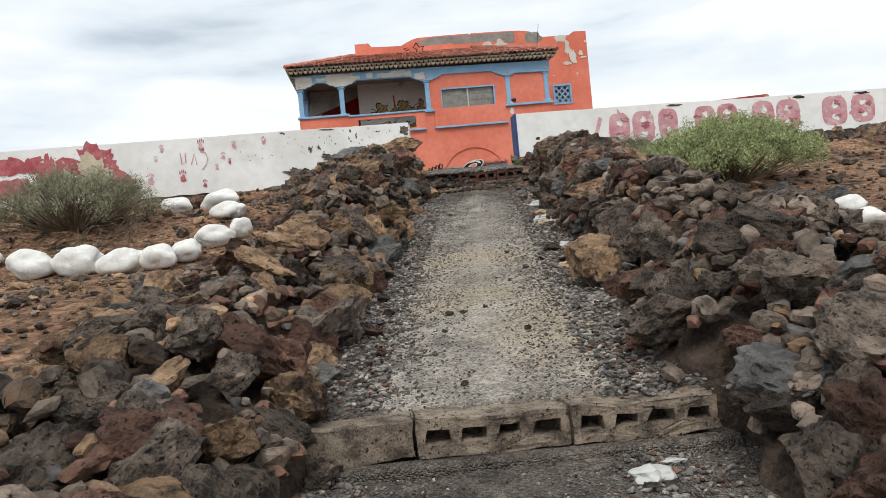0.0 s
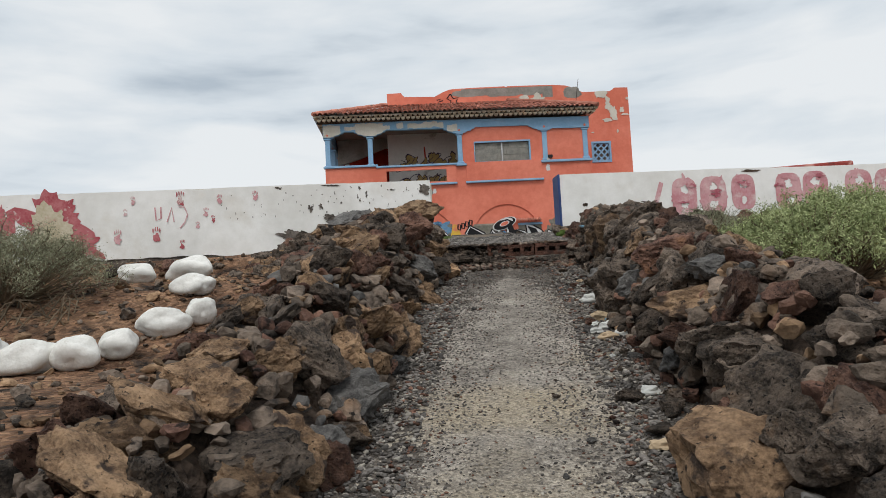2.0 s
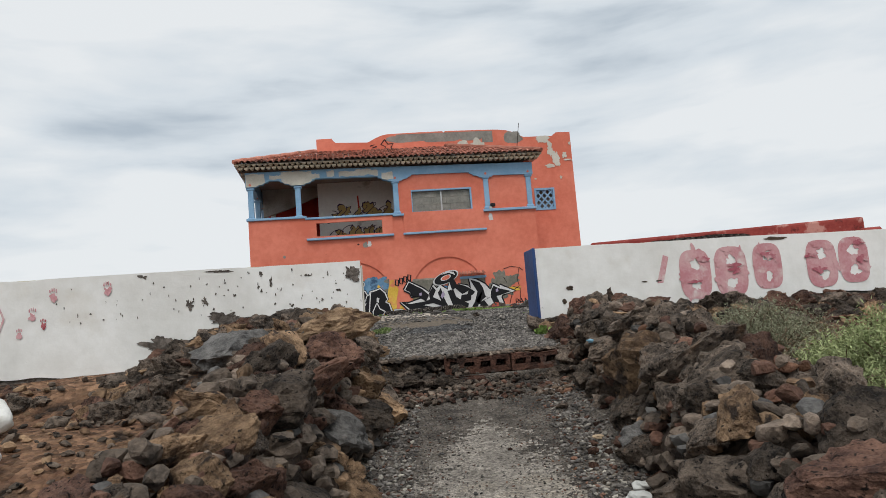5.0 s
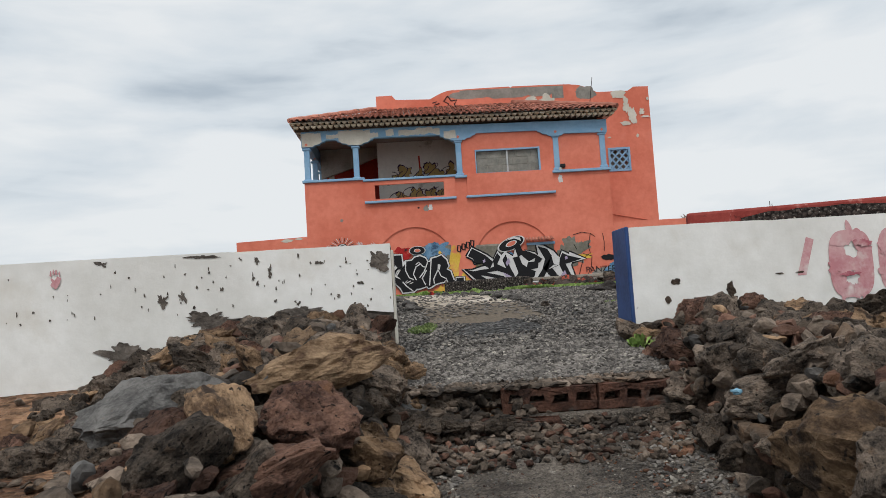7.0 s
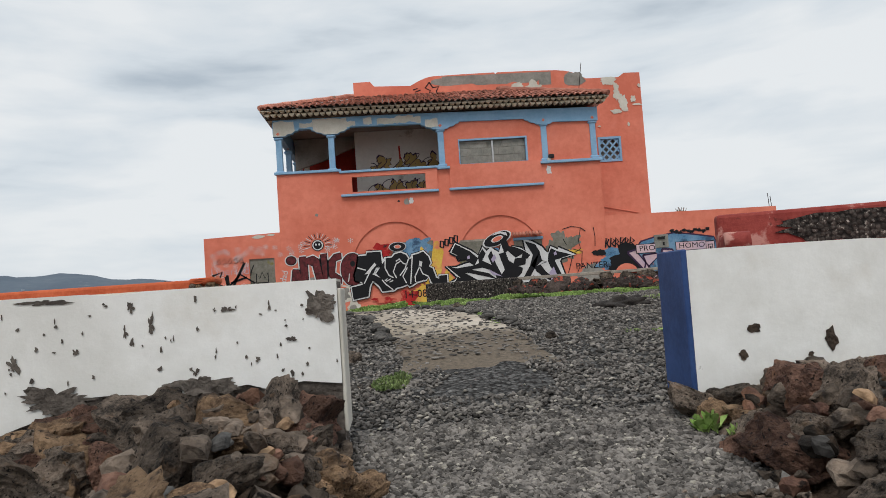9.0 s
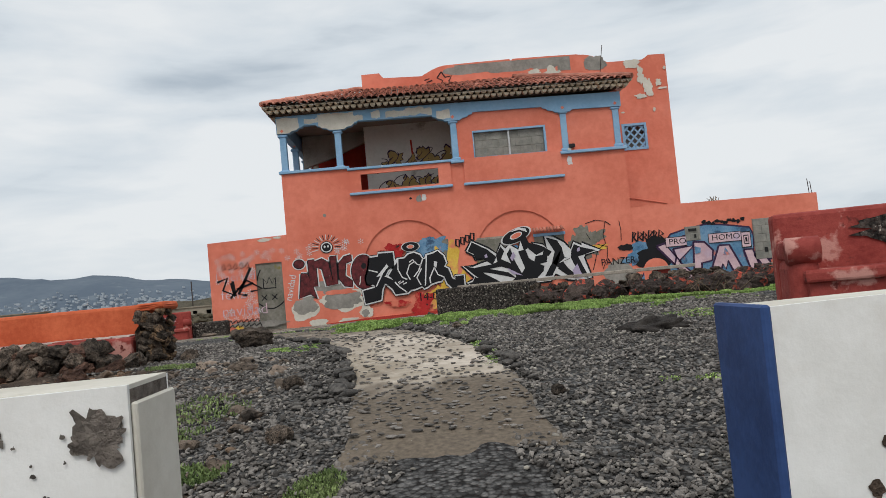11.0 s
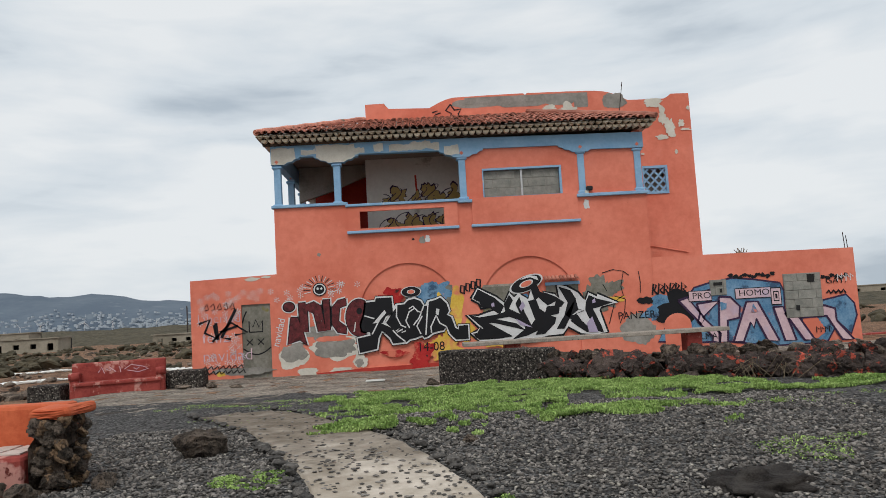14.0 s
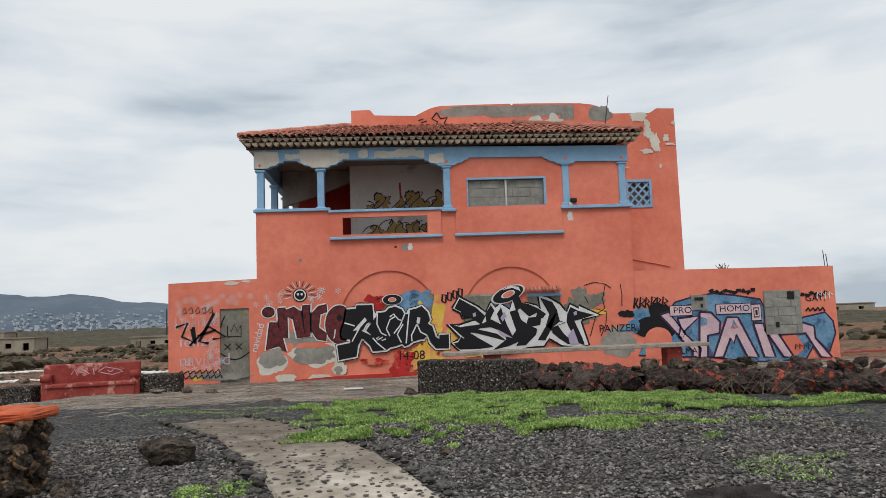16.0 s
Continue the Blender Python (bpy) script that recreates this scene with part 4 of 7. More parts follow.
# tower behind
TY = 33.8
top = [(1.54, 10.67), (2.15, 10.68), (2.20, 10.60), (2.29, 10.50), (3.55, 10.46)]
top += [(3.6 + 0.9 * u, 10.46 + 0.31 * math.sin(u * math.pi / 2)) for u in np.linspace(0, 1, 8)]
top += [(5.5, 10.79), (6.66, 10.80), (6.72, 10.745), (6.78, 10.80), (8.2, 10.79), (9.0, 10.77)]
top += [(9.1 + 0.95 * u, 10.41 + 0.34 * math.cos(u * math.pi / 2)) for u in np.linspace(0, 1, 8)]
top += [(11.25, 10.40), (11.36, 10.46), (11.48, 10.55), (12.07, 10.54)]
tower = part("tower_wall", plate(top + [(12.07, 2.2), (1.54, 2.2)], [rect(10.36, 11.10, 7.34, 8.14)], TY, TY + 0.2), CORAL, house, "tall rear wall with a curved parapet")
part("tower_side", box(11.87, 12.07, TY + 0.2, TY + 6, 2.2, 10.54), CORAL, house)
part("tower_side", box(1.54, 1.74, TY + 2.6, TY + 6, 8.8, 10.6), CORAL, house)
part("tower_roof", box(1.6, 12.0, TY + 0.2, TY + 6, 10.0, 10.1), CONCRETE, house)
part("lattice_frame", plate(rect(10.30, 11.16, 7.28, 8.20), [rect(10.38, 11.08, 7.36, 8.12)], TY - 0.03, TY + 0.1), BLUE, house, "blue lattice window frame")
part("dark_behind", box(10.3, 11.15, TY + 0.3, TY + 0.34, 7.2, 8.2), CONCRETE, house)
lat = house.children[-2]
for k in range(-2, 3):
    for s in (1, -1):
        cx, cz = 10.73 + 0.27 * k, 7.74
        bm = box(cx - 0.7, cx + 0.7, TY + 0.01 + 0.022 * (s > 0), TY + 0.03 + 0.022 * (s > 0), cz - 0.03, cz + 0.03)
        bmesh.ops.rotate(bm, cent=(cx, TY, cz), matrix=Matrix.Rotation(radians(47 * s), 3, "Y"), verts=bm.verts)
        for plane_co, plane_no in (((10.38, 0, 0), (-1, 0, 0)), ((11.08, 0, 0), (1, 0, 0)), ((0, 0, 7.36), (0, 0, -1)), ((0, 0, 8.12), (0, 0, 1))):
            bmesh.ops.bisect_plane(bm, geom=list(bm.verts) + list(bm.edges) + list(bm.faces), plane_co=plane_co, plane_no=plane_no, clear_outer=True)
        if len(bm.faces):
            part("lattice_slat", bm, BLUE, lat)
        else:
            bm.free()

# tiled roof
roof = part("roof", bmesh.new(), CONCRETE, house, "low hipped roof of weathered clay barrel tiles")
EL, ER, EY, EZ = -1.26, 9.74, 30.28, 8.99
RTL, RTR, RZ, RY = 1.50, 6.75, 10.13, 33.78


def roof_faces(dz):
    bm = bmesh.new()
    e0, e1, t0, t1 = [bm.verts.new(p) for p in ((EL, EY, EZ + dz), (ER, EY, EZ - 0.06 + dz), (RTL, RY, RZ + dz), (RTR, RY, RZ + dz))]
    bl, br = bm.verts.new((EL, 38.2, EZ + dz)), bm.verts.new((ER, RY, EZ - 0.06 + dz))
    tb = bm.verts.new((RTL, 37.0, RZ + dz))
    bm.faces.new((e0, e1, t1, t0))
    bm.faces.new((e0, t0, tb, bl))
    bm.faces.new((e1, br, t1))
    return bm


part("roof_deck", roof_faces(-0.10), SHADEIN, roof)
part("roof_deck", roof_faces(-0.05), CONCRETE, roof)


def barrel(width=0.19, length=0.46, n=5, lift=0.075, filled=False):
    """One clay barrel tile along y, rising towards the back."""
    bm = bmesh.new()
    rings = []
    for y, s in ((0, 1.0), (length, 0.84)):
        outer = [bm.verts.new((math.cos(a) * width / 2 * s, y, math.sin(a) * lift * s)) for a in np.linspace(math.pi, 0, n)]
        inner = [bm.verts.new((math.cos(a) * (width / 2 - 0.016) * s, y, math.sin(a) * (lift - 0.016) * s)) for a in np.linspace(math.pi, 0, n)]
        rings.append((outer, inner))
    (o0, i0), (o1, i1) = rings
    for k in range(n - 1):
        bm.faces.new((o0[k], o0[k + 1], o1[k + 1], o1[k]))
        bm.faces.new((i0[k + 1], i0[k], i1[k], i1[k + 1]))
        bm.faces.new((o0[k + 1], o0[k], i0[k], i0[k + 1]))
    if filled:
        bm.faces.new(i0)
    return bm


TILE_ME = mesh_of(barrel(), "tile")
TILE_ME.materials.append(TILE)
PITCH = math.atan2(RZ - EZ, RY - EY)
cols = int((ER - EL) / 0.19)
rest = bmesh.new()
rr = random.Random(3)
count = 0
for j in range(10):
    yy = EY - 0.06 + j * 0.37
    u = j * 0.37 / (RY - EY)
    lo, hi = EL + (RTL - EL) * u, ER + (RTR - ER) * u
    for i in range(cols):
        x = EL + 0.1 + i * 0.19
        if not lo - 0.03 <= x <= hi + 0.05:
            continue
        z = EZ + (RZ - EZ) * u - 0.06 * (x - EL) / (ER - EL) * (1 - u) - 0.03
        m = Matrix.LocRotScale((x + rr.uniform(-0.012, 0.012), yy + rr.uniform(-0.03, 0.03), z + rr.uniform(-0.006, 0.012)), Euler((PITCH - 0.05 + rr.uniform(-0.02, 0.02), 0, rr.uniform(-0.05, 0.05))), (1, 1, 1))
        if count < 280:
            ob = new("tile", TILE_ME)
            ob.parent = roof
            ob.matrix_basis = m
            count += 1
        else:
            tmp = bmesh.new()
            tmp.from_mesh(TILE_ME)
            tmp.transform(m)
            me = bpy.data.meshes.new("t")
            tmp.to_mesh(me)
            tmp.free()
            rest.from_mesh(me)
            bpy.data.meshes.remove(me)
tagged(part("upper_tiles", rest, TILE, roof), kind="stuff")
# hip ridges and the scalloped eave courses
for a, b in (((EL, EY, EZ + 0.02), (RTL, RY, RZ + 0.05)), ((ER, EY, EZ - 0.04), (RTR, RY, RZ + 0.05))):
    part("hip_ridge", tube([Vector(a).lerp(Vector(b), k / 12) + Vector((0, 0, 0.02 * (k % 2))) for k in range(13)], 0.085, 8), TILE, roof)
for course, (yo, zo) in enumerate(((0.05, -0.115), (0.13, -0.215))):
    bm = bmesh.new()
    for i in range(cols + 1 - course):
        x = EL + 0.1 + 0.1 * course + i * 0.19
        tmp = barrel(0.168, 0.35, 7, 0.09, True)
        me = bpy.data.meshes.new("t")
        tmp.to_mesh(me)
        tmp.free()
        me.transform(Matrix.Translation((x, EY + yo, EZ + zo + 0.065 - 0.06 * (x - EL) / (ER - EL))) @ Matrix.Diagonal((1, 1, -1, 1)))
        bm.from_mesh(me)
        bpy.data.meshes.remove(me)
    tagged(part("eave_course", bm, TILE_EDGE, roof, "scalloped course of lime-stained tile ends"), kind="stuff")
    # dark backing added for the shadow under the tile ends, no real board
    part("eave_board", box(EL + 0.12, ER - 0.1, EY + yo + 0.2, EY + 0.5, EZ + zo - 0.06, EZ + zo + 0.075), CORE, roof)
bm = bmesh.new()
for i in range(36):
    tmp = barrel(0.19, 0.35, 5, 0.08)
    me = bpy.data.meshes.new("t")
    tmp.to_mesh(me)
    tmp.free()
    me.transform(Matrix.Translation((EL, EY + 0.1 + i * 0.19, EZ - 0.1)) @ Matrix.Rotation(radians(-90), 4, "Z"))
    bm.from_mesh(me)
    bpy.data.meshes.remove(me)
tagged(part("eave_course", bm, TILE_EDGE, roof), kind="stuff")

# ---- cobbled walk ----
WALK = ((2.98, 11.4), (2.94, 12.4), (2.90, 13.3), (2.70, 14.7), (2.33, 16.0), (1.82, 17.3), (1.15, 18.7), (0.40, 19.9))


def walk_point(u):
    k = u * (len(WALK) - 1)
    i = min(int(k), len(WALK) - 2)
    f = k - i
    p0, p1, p2, p3 = [Vector(WALK[min(max(j, 0), len(WALK) - 1)]) for j in (i - 1, i, i + 1, i + 2)]
    return 0.5 * (2 * p1 + (p2 - p0) * f + (2 * p0 - 5 * p1 + 4 * p2 - p3) * f * f + (3 * p1 - p0 - 3 * p2 + p3) * f ** 3)


def walk_frame(u):
    p, d = walk_point(u), (walk_point(min(1, u + 0.01)) - walk_point(max(0, u - 0.01))).normalized()
    return p, Vector((d.y, -d.x))


bm = bmesh.new()
rows = []
for i in range(480):
    u = i / 479
    p, nrm = walk_frame(u)
    half = 0.49 - 0.05 * u + 0.06 * noise.noise((u * 14, 0, 0))
    row = []
    for k in range(49):
        q = p + nrm * half * (k / 24 - 1)
        row.append(bm.verts.new((q.x, q.y, land(q.x, q.y) + 0.035 - 0.07 * max(0, 1 - u / 0.12) ** 2 - 0.06 * max(0, (u - 0.92) / 0.08) + 0.010 * noise.noise((q.x * 5, q.y * 5, 7)) - (0.06 if k in (0, 48) else 0))))
    rows.append(row)
for a, b in zip(rows, rows[1:]):
    for k in range(48):
        bm.faces.new((a[k], a[k + 1], b[k + 1], b[k]))
walk_me = mesh_of(bm, "cobbled_walk", True)
walk_me.materials.append(CEMENT)
dirt = walk_me.attributes.new("dirt", "FLOAT", "POINT")
dirt.data.foreach_set("value", [0.5 - float(np.interp(v.co.y + 0.9 * noise.noise((v.co.x * 1.6, v.co.y * 1.6, 1)) + 0.35 * noise.noise((v.co.x * 6, v.co.y * 6, 1)), (12.0, 12.9, 13.5, 15.2, 15.9, 18.0), (-1.0, -0.5, 0.55, 0.42, -0.15, -0.4))) for v in walk_me.vertices])
walkway = solid("cobbled_walk", walk_me, CEMENT, "pale cement walk set with dark cobbles", "path", kind="structure")
COBBLE = [with_material(m, PEBBLE) for m in PEB2]
EDGING = [with_material(m, DARKSTONE) for m in PEB2]
r = random.Random(21)
extra = []
for i in range(1700):
    u = ((i * 0.61803) % 1.0) ** 1.15
    p, nrm = walk_frame(u)
    q = p + nrm * r.uniform(-0.50, 0.50)
    if q.y < 11.9 or (q.y > 16.2 and i % 3):
        continue
    s = r.uniform(0.014, 0.034)
    z = land(q.x, q.y) + 0.041
    if i < 290:
        ob = new("cobble", r.choice(COBBLE))
        ob.parent = walkway
        ob.matrix_basis = Matrix.LocRotScale((q.x, q.y, z), Euler((0, 0, r.uniform(-0.6, 0.6))), (s * 1.45, s * 0.8, s * 0.6))
    else:
        extra.append((q.x, q.y, z, s * 1.1, r.uniform(-0.7, 0.7), 0, 0.5))
soup("small_cobbles", PEB2, PEBBLE, extra, walkway)
for side in (-1, 1):
    for i in range(44):
        u = 0.22 + 0.74 * i / 43
        p, nrm = walk_frame(u)
        q = p + nrm * side * (0.54 - 0.05 * u + r.uniform(-0.04, 0.05))
        s = r.choice((0.045, 0.05, 0.06, 0.07, 0.08, 0.10)) * r.uniform(0.85, 1.15)
        ob = new("edging_stone", r.choice(EDGING))
        ob.matrix_basis = Matrix.LocRotScale((q.x, q.y, land(q.x, q.y) + 0.02 + s * 0.28), Euler((0.2 * r.random(), 0.2 * r.random(), r.uniform(0, 6))), (s * 1.15, s, s * 1.0))
        tagged(ob, "rounded dark basalt stone edging the cobbled walk", "stone", "edging stones along the walk")

side_stones = []
for i in range(150):
    u = r.uniform(0.20, 0.55)
    p, nrm = walk_frame(u)
    q = p - nrm * r.uniform(0.52, 0.85)
    w = r.uniform(0.025, 0.06) * (1.25 if i % 7 == 0 else 1)
    side_stones.append((q.x, q.y, land(q.x, q.y) + w * 0.3 + 0.01, w, r.uniform(0, 6.3), r.uniform(-0.3, 0.3), 0.8))
soup("loose_cobbles", PEB2, DARKSTONE, side_stones, None, "loose rounded dark stones heaped beside the walk", "stones", True)

# ---- loose gravel ----
r = random.Random(33)
yard = []
pale = []


def clear_of_walk(x, y):
    best = min((Vector((x, y)) - walk_point(k / 24)).length for k in range(25))
    return best > (0.5 if y > 13.4 else 0.30 + 0.35 * noise.noise((x * 2.2, y * 2.2, 6)))


while len(yard) < 60000:
    y = 9.66 + 8.5 * r.random() ** 1.7
    x = r.uniform(-0.2, 6.8) if y > 10.6 else r.uniform(2.28, 3.68)
    if not in_yard(x, y) or not clear_of_walk(x, y):
        continue
    s = r.choice((0.016, 0.020, 0.024, 0.028, 0.036)) * r.uniform(0.8, 1.2) * (1 + 0.03 * max(0, y - 13))
    yard.append((x, y, land(x, y) + 0.012 + s * 0.2, s, r.uniform(0, 6.3), r.uniform(-0.8, 0.8), r.uniform(0.6, 1.0)))
    if len(yard) % 22 == 0:
        x2, y2 = x + r.uniform(-0.2, 0.2), y + r.uniform(-0.2, 0.2)
        pale.append((x2, y2, land(x2, y2) + 0.022, s * 0.9, r.uniform(0, 6.3), 0.2, 0.7))
soup("gravel", PEB, PEBBLE, yard, None, "loose dark beach pebbles over the forecourt", "gravel", False)
soup("pale_gravel", PEB, PEBBLE_PALE, pale, None, "scattered pale pebbles among the dark gravel", "gravel", True)

# chips and grit on the path, thicker by the walls
dark, light, red = [], [], []
for i in range(30000):
    y = 0.9 + 8.6 * r.random()
    k = r.gauss(0, 1)
    x = math.copysign(abs(k) ** 0.5 * 0.50, k)
    if abs(x) > 0.82:
        x = r.uniform(0.45, 0.82) * (1 if k > 0 else -1)
    s = r.uniform(0.006, 0.015) * (1.0 if abs(x) < 0.36 else r.uniform(1, 2.6))
    z = slab_z(x, y) - (0.135 if y < 2.96 - 0.09 * x else 0.0)
    (dark if r.random() < 0.74 else light if r.random() < 0.5 else red).append((path_x(y) + x, y - 0.09 * x, z + s * 0.2, s, r.uniform(0, 6.3), r.uniform(-0.5, 0.5), 0.75))
soup("path_grit", PEB, PEBBLE, dark, None, "dark grit and chippings lying on the path", "grit", False)
soup("pale_path_grit", PEB, PEBBLE_PALE, light, None, "pale grit lying on the path", "grit", False)
soup("red_path_grit", PEB, LAVA_RED, red, None, "reddish lava chips lying on the path", "grit", False)
# larger fallen stones on the path
for i in range(170):
    y = 1.2 + 8.1 * r.random()
    side = r.choice((-1, 1))
    x = side * r.uniform(0.42, 0.70) if r.random() < 0.8 else r.uniform(-0.3, 0.3)
    s = r.uniform(0.03, 0.06) * (2.2 if i % 6 == 0 else 1.0) if abs(x) > 0.4 else r.uniform(0.015, 0.04)
    z = slab_z(x, y) - (0.135 if y < 2.96 - 0.09 * x else 0.0)
    ob = new("fallen_stone", r.choice(ROCK_SET[r.choice((LAVA, LAVA, BASALT, LAVA_RED))]))
    ob.matrix_basis = Matrix.LocRotScale((path_x(y) + x, y - 0.09 * x, z + s * 0.22), Euler((0, 0, r.uniform(0, 6))), (s, s * 0.9, s * 0.8))
    tagged(ob, "fallen lava stone lying on the concrete path", "stone", "fallen stones on the path")

# rubble fallen over the upper step and the ground before it
debris, debris_red = [], []
for i in range(700):
    x, y = 2.28 + 1.42 * r.random() ** (1.6 if i % 3 else 1.0), r.uniform(9.0, 9.50)
    s = r.uniform(0.015, 0.06)
    (debris if i % 4 else debris_red).append((x, y, slab_top(x - path_x(y), y) + s * 0.3 + 0.05 * max(0, y - 9.3) * r.random() / 0.2, s, r.uniform(0, 6.3), r.uniform(-0.6, 0.6), 0.75))
for i in range(500):
    x, y = r.uniform(2.30, 3.66), r.uniform(9.52, 9.75)
    s = r.uniform(0.015, 0.045)
    debris.append((x, y, 2.345 + 0.02 * r.random(), s, r.uniform(0, 6.3), r.uniform(-0.6, 0.6), 0.75))
for i in range(70):
    x = 2.32 + 1.34 * i / 69
    debris.append((x, 9.53 + r.uniform(-0.02, 0.05), 2.352, r.uniform(0.05, 0.11), r.uniform(0, 6.3), r.uniform(-0.2, 0.2), 0.4))
for i in range(160):
    x, y = 2.30 + 0.62 * r.random(), r.uniform(9.38, 9.62)
    debris.append((x, y, 2.14 + 0.20 * (y - 9.38) / 0.24 + 0.02 * r.random(), r.uniform(0.03, 0.10), r.uniform(0, 6.3), r.uniform(-0.6, 0.6), 0.7))
soup("step_rubble", CHIPS, LAVA, debris, None, "dark rubble fallen over the upper step", "rubble")
soup("red_step_rubble", CHIPS, LAVA_RED, debris_red, None, "reddish rubble fallen before the upper step", "rubble")
for x, s in ((2.42, 0.20), (2.62, 0.14), (2.75, 0.16), (2.85, 0.09), (2.33, 0.24), (2.52, 0.22), (3.60, 0.22), (3.48, 0.13)):
    ob = new("fallen_stone", ROCK_SET[LAVA][int(x * 31) % 14])
    ob.matrix_basis = Matrix.LocRotScale((x, 9.42, slab_top(x - path_x(9.42), 9.42) + s * 0.25), Euler((0, 0, x * 7)), (s, s * 0.8, s * 0.6))
    tagged(ob, "fallen lava stone lying before the upper step", "stone", "fallen stones on the path")

# rubble over the earth on both sides and inside the yard
lava, ochre = [], []
for i in range(5200):
    side = r.random()
    if side < 0.45:
        x, y = path_x(5) - 1.3 - 4.2 * r.random() ** 1.3, r.uniform(1.0, 10.0)
    elif side < 0.8:
        x, y = path_x(5) + 1.5 + 5.0 * r.random() ** 1.2, r.uniform(2.0, 10.2)
    else:
        x, y = r.uniform(-1.2, 2.0), r.uniform(10.7, 14.8)
    s = r.uniform(0.02, 0.07) * (2.2 if r.random() < 0.10 else 1.0)
    (lava if r.random() < 0.6 or side > 0.8 else ochre).append((x, y, land(x, y) + s * 0.2, s, r.uniform(0, 6.3), r.uniform(-0.5, 0.5), 0.7))
soup("earth_rubble", CHIPS, LAVA, lava, None, "dark lava rubble scattered over red earth", "rubble")
soup("ochre_rubble", CHIPS, LAVA_OCHRE, ochre, None, "ochre and brown lava chips scattered over earth", "rubble")

# ---- whitewashed stones beside the path ----
WHITES = []
for s in range(5):
    bm = bmesh.new()
    bmesh.ops.create_icosphere(bm, subdivisions=4, radius=0.5)
    for v in bm.verts:
        k = 1 + 0.34 * noise.noise(v.co * 2.0 + Vector((s * 5, 0, 0))) + 0.07 * noise.noise(v.co * 6 + Vector((s, 3, 0)))
        v.co = Vector((v.co.x * k, v.co.y * k * 0.72, v.co.z * k * 0.62))
    me = mesh_of(bm, "painted_stone", True)
    me.materials.append(WHITESTONE)
    WHITES.append(me)
r = random.Random(44)
for i, (x, y, s, turn) in enumerate(((-1.25, 7.20, 0.42, 8), (-0.85, 7.18, 0.40, 10), (-0.44, 7.05, 0.36, 15), (-0.17, 7.10, 0.36, -5), (0.03, 7.27, 0.32, -25), (0.22, 7.62, 0.34, 25), (0.42, 7.86, 0.31, 60),
                                     (0.22, 8.39, 0.36, -20), (0.02, 9.0, 0.44, -20), (-0.47, 9.08, 0.36, 10), (-1.9, 7.6, 0.45, 0),
                                     (4.42, 5.35, 0.36, -25), (5.1, 5.6, 0.27, 0), (4.75, 4.98, 0.26, -10), (5.3, 5.1, 0.3, 20), (5.9, 5.5, 0.3, 0))):
    ob = new("painted_stone", WHITES[i % 5])
    near = i < 7
    ob.matrix_basis = Matrix.LocRotScale((x, y, land(x, y) + s * (0.29 if near else 0.20)), Euler((0.1, 0.15 * math.sin(i * 2.3), radians(turn))), (s * (0.92 + 0.08 * (i % 3)), s * 0.8, s * (1.02 if near else 0.85)))
    tagged(ob, "whitewashed boulder set in a row on red earth", "stone", "whitewashed boulders")
for x, y, s in ((4.55, 5.9, 0.2), (5.25, 5.95, 0.2), (5.0, 6.3, 0.22)):
    ob = new("boulder", ROCK_SET[BASALT][3])
    ob.matrix_basis = Matrix.LocRotScale((x, y, land(x, y) + s * 0.25), Euler((0, 0, x)), (s, s, s))
    tagged(ob, "grey basalt boulder on red earth", "stone")


# ---- bushes ----
def bush(x, y, w, d, h, seed, label, n_stems=60, leaves=9000, leaf=0.030, leafmat=BUSH):
    r = random.Random(seed)
    b = thing("bush", (x, y, land(x, y)), label, "bush")
    stems = bmesh.new()
    tips = []
    for i in range(n_stems):
        a = r.uniform(0, 2 * math.pi)
        rad = r.random() ** 0.6
        top = Vector((x + w / 2 * rad * math.cos(a), y + d / 2 * rad * math.sin(a), land(x, y) + h * max(0.16, (1 - 0.97 * rad ** 2) ** 0.5) * r.uniform(0.7, 1.0)))
        base = Vector((x + (top.x - x) * 0.25, y + (top.y - y) * 0.25, land(x, y) - 0.02))
        bend = base.lerp(top, 0.5) + Vector((r.uniform(-1, 1), r.uniform(-1, 1), r.uniform(-0.3, 1))) * 0.06
        tube([base, bend, top], 0.008, 4, stems, 0.35)
        tips.append((base, bend, top))
        for _ in range(3):
            u = r.uniform(0.4, 0.95)
            p = bend.lerp(top, u)
            q = p + Vector((r.uniform(-1, 1), r.uniform(-1, 1), r.uniform(0.1, 1.2))).normalized() * r.uniform(0.08, 0.2) * h
            tube([p, q], 0.004, 3, stems, 0.4)
            tips.append((p, p.lerp(q, 0.5), q))
    tagged(part("branches", stems, TWIG, b, "thin dry twigs"), kind="stuff")
    vs, fs = [], []
    for i in range(leaves):
        p0, p1, p2 = tips[r.randrange(len(tips))]
        u = r.random() ** 0.5
        c = p1.lerp(p2, u * 1.06) + Vector((r.gauss(0, 1), r.gauss(0, 1), r.gauss(0, 1))) * 0.034
        c.z = max(c.z, land(c.x, c.y) + 0.01)
        d1 = Vector((r.gauss(0, 1), r.gauss(0, 1), r.gauss(0.5, 1))).normalized()
        d2 = d1.orthogonal().normalized()
        d2 = (d2 * math.cos(i) + d1.cross(d2) * math.sin(i))
        s = leaf * r.uniform(0.6, 1.3)
        n = len(vs)
        vs += [c - d1 * s * 0.5, c + d2 * s * 0.16, c + d1 * s * 0.8, c - d2 * s * 0.16]
        fs.append((n, n + 1, n + 2, n + 3))
    me = bpy.data.meshes.new("leaves")
    me.from_pydata([tuple(v) for v in vs], [], fs)
    tagged(part("leaves", me, leafmat, b), kind="stuff")
    return b


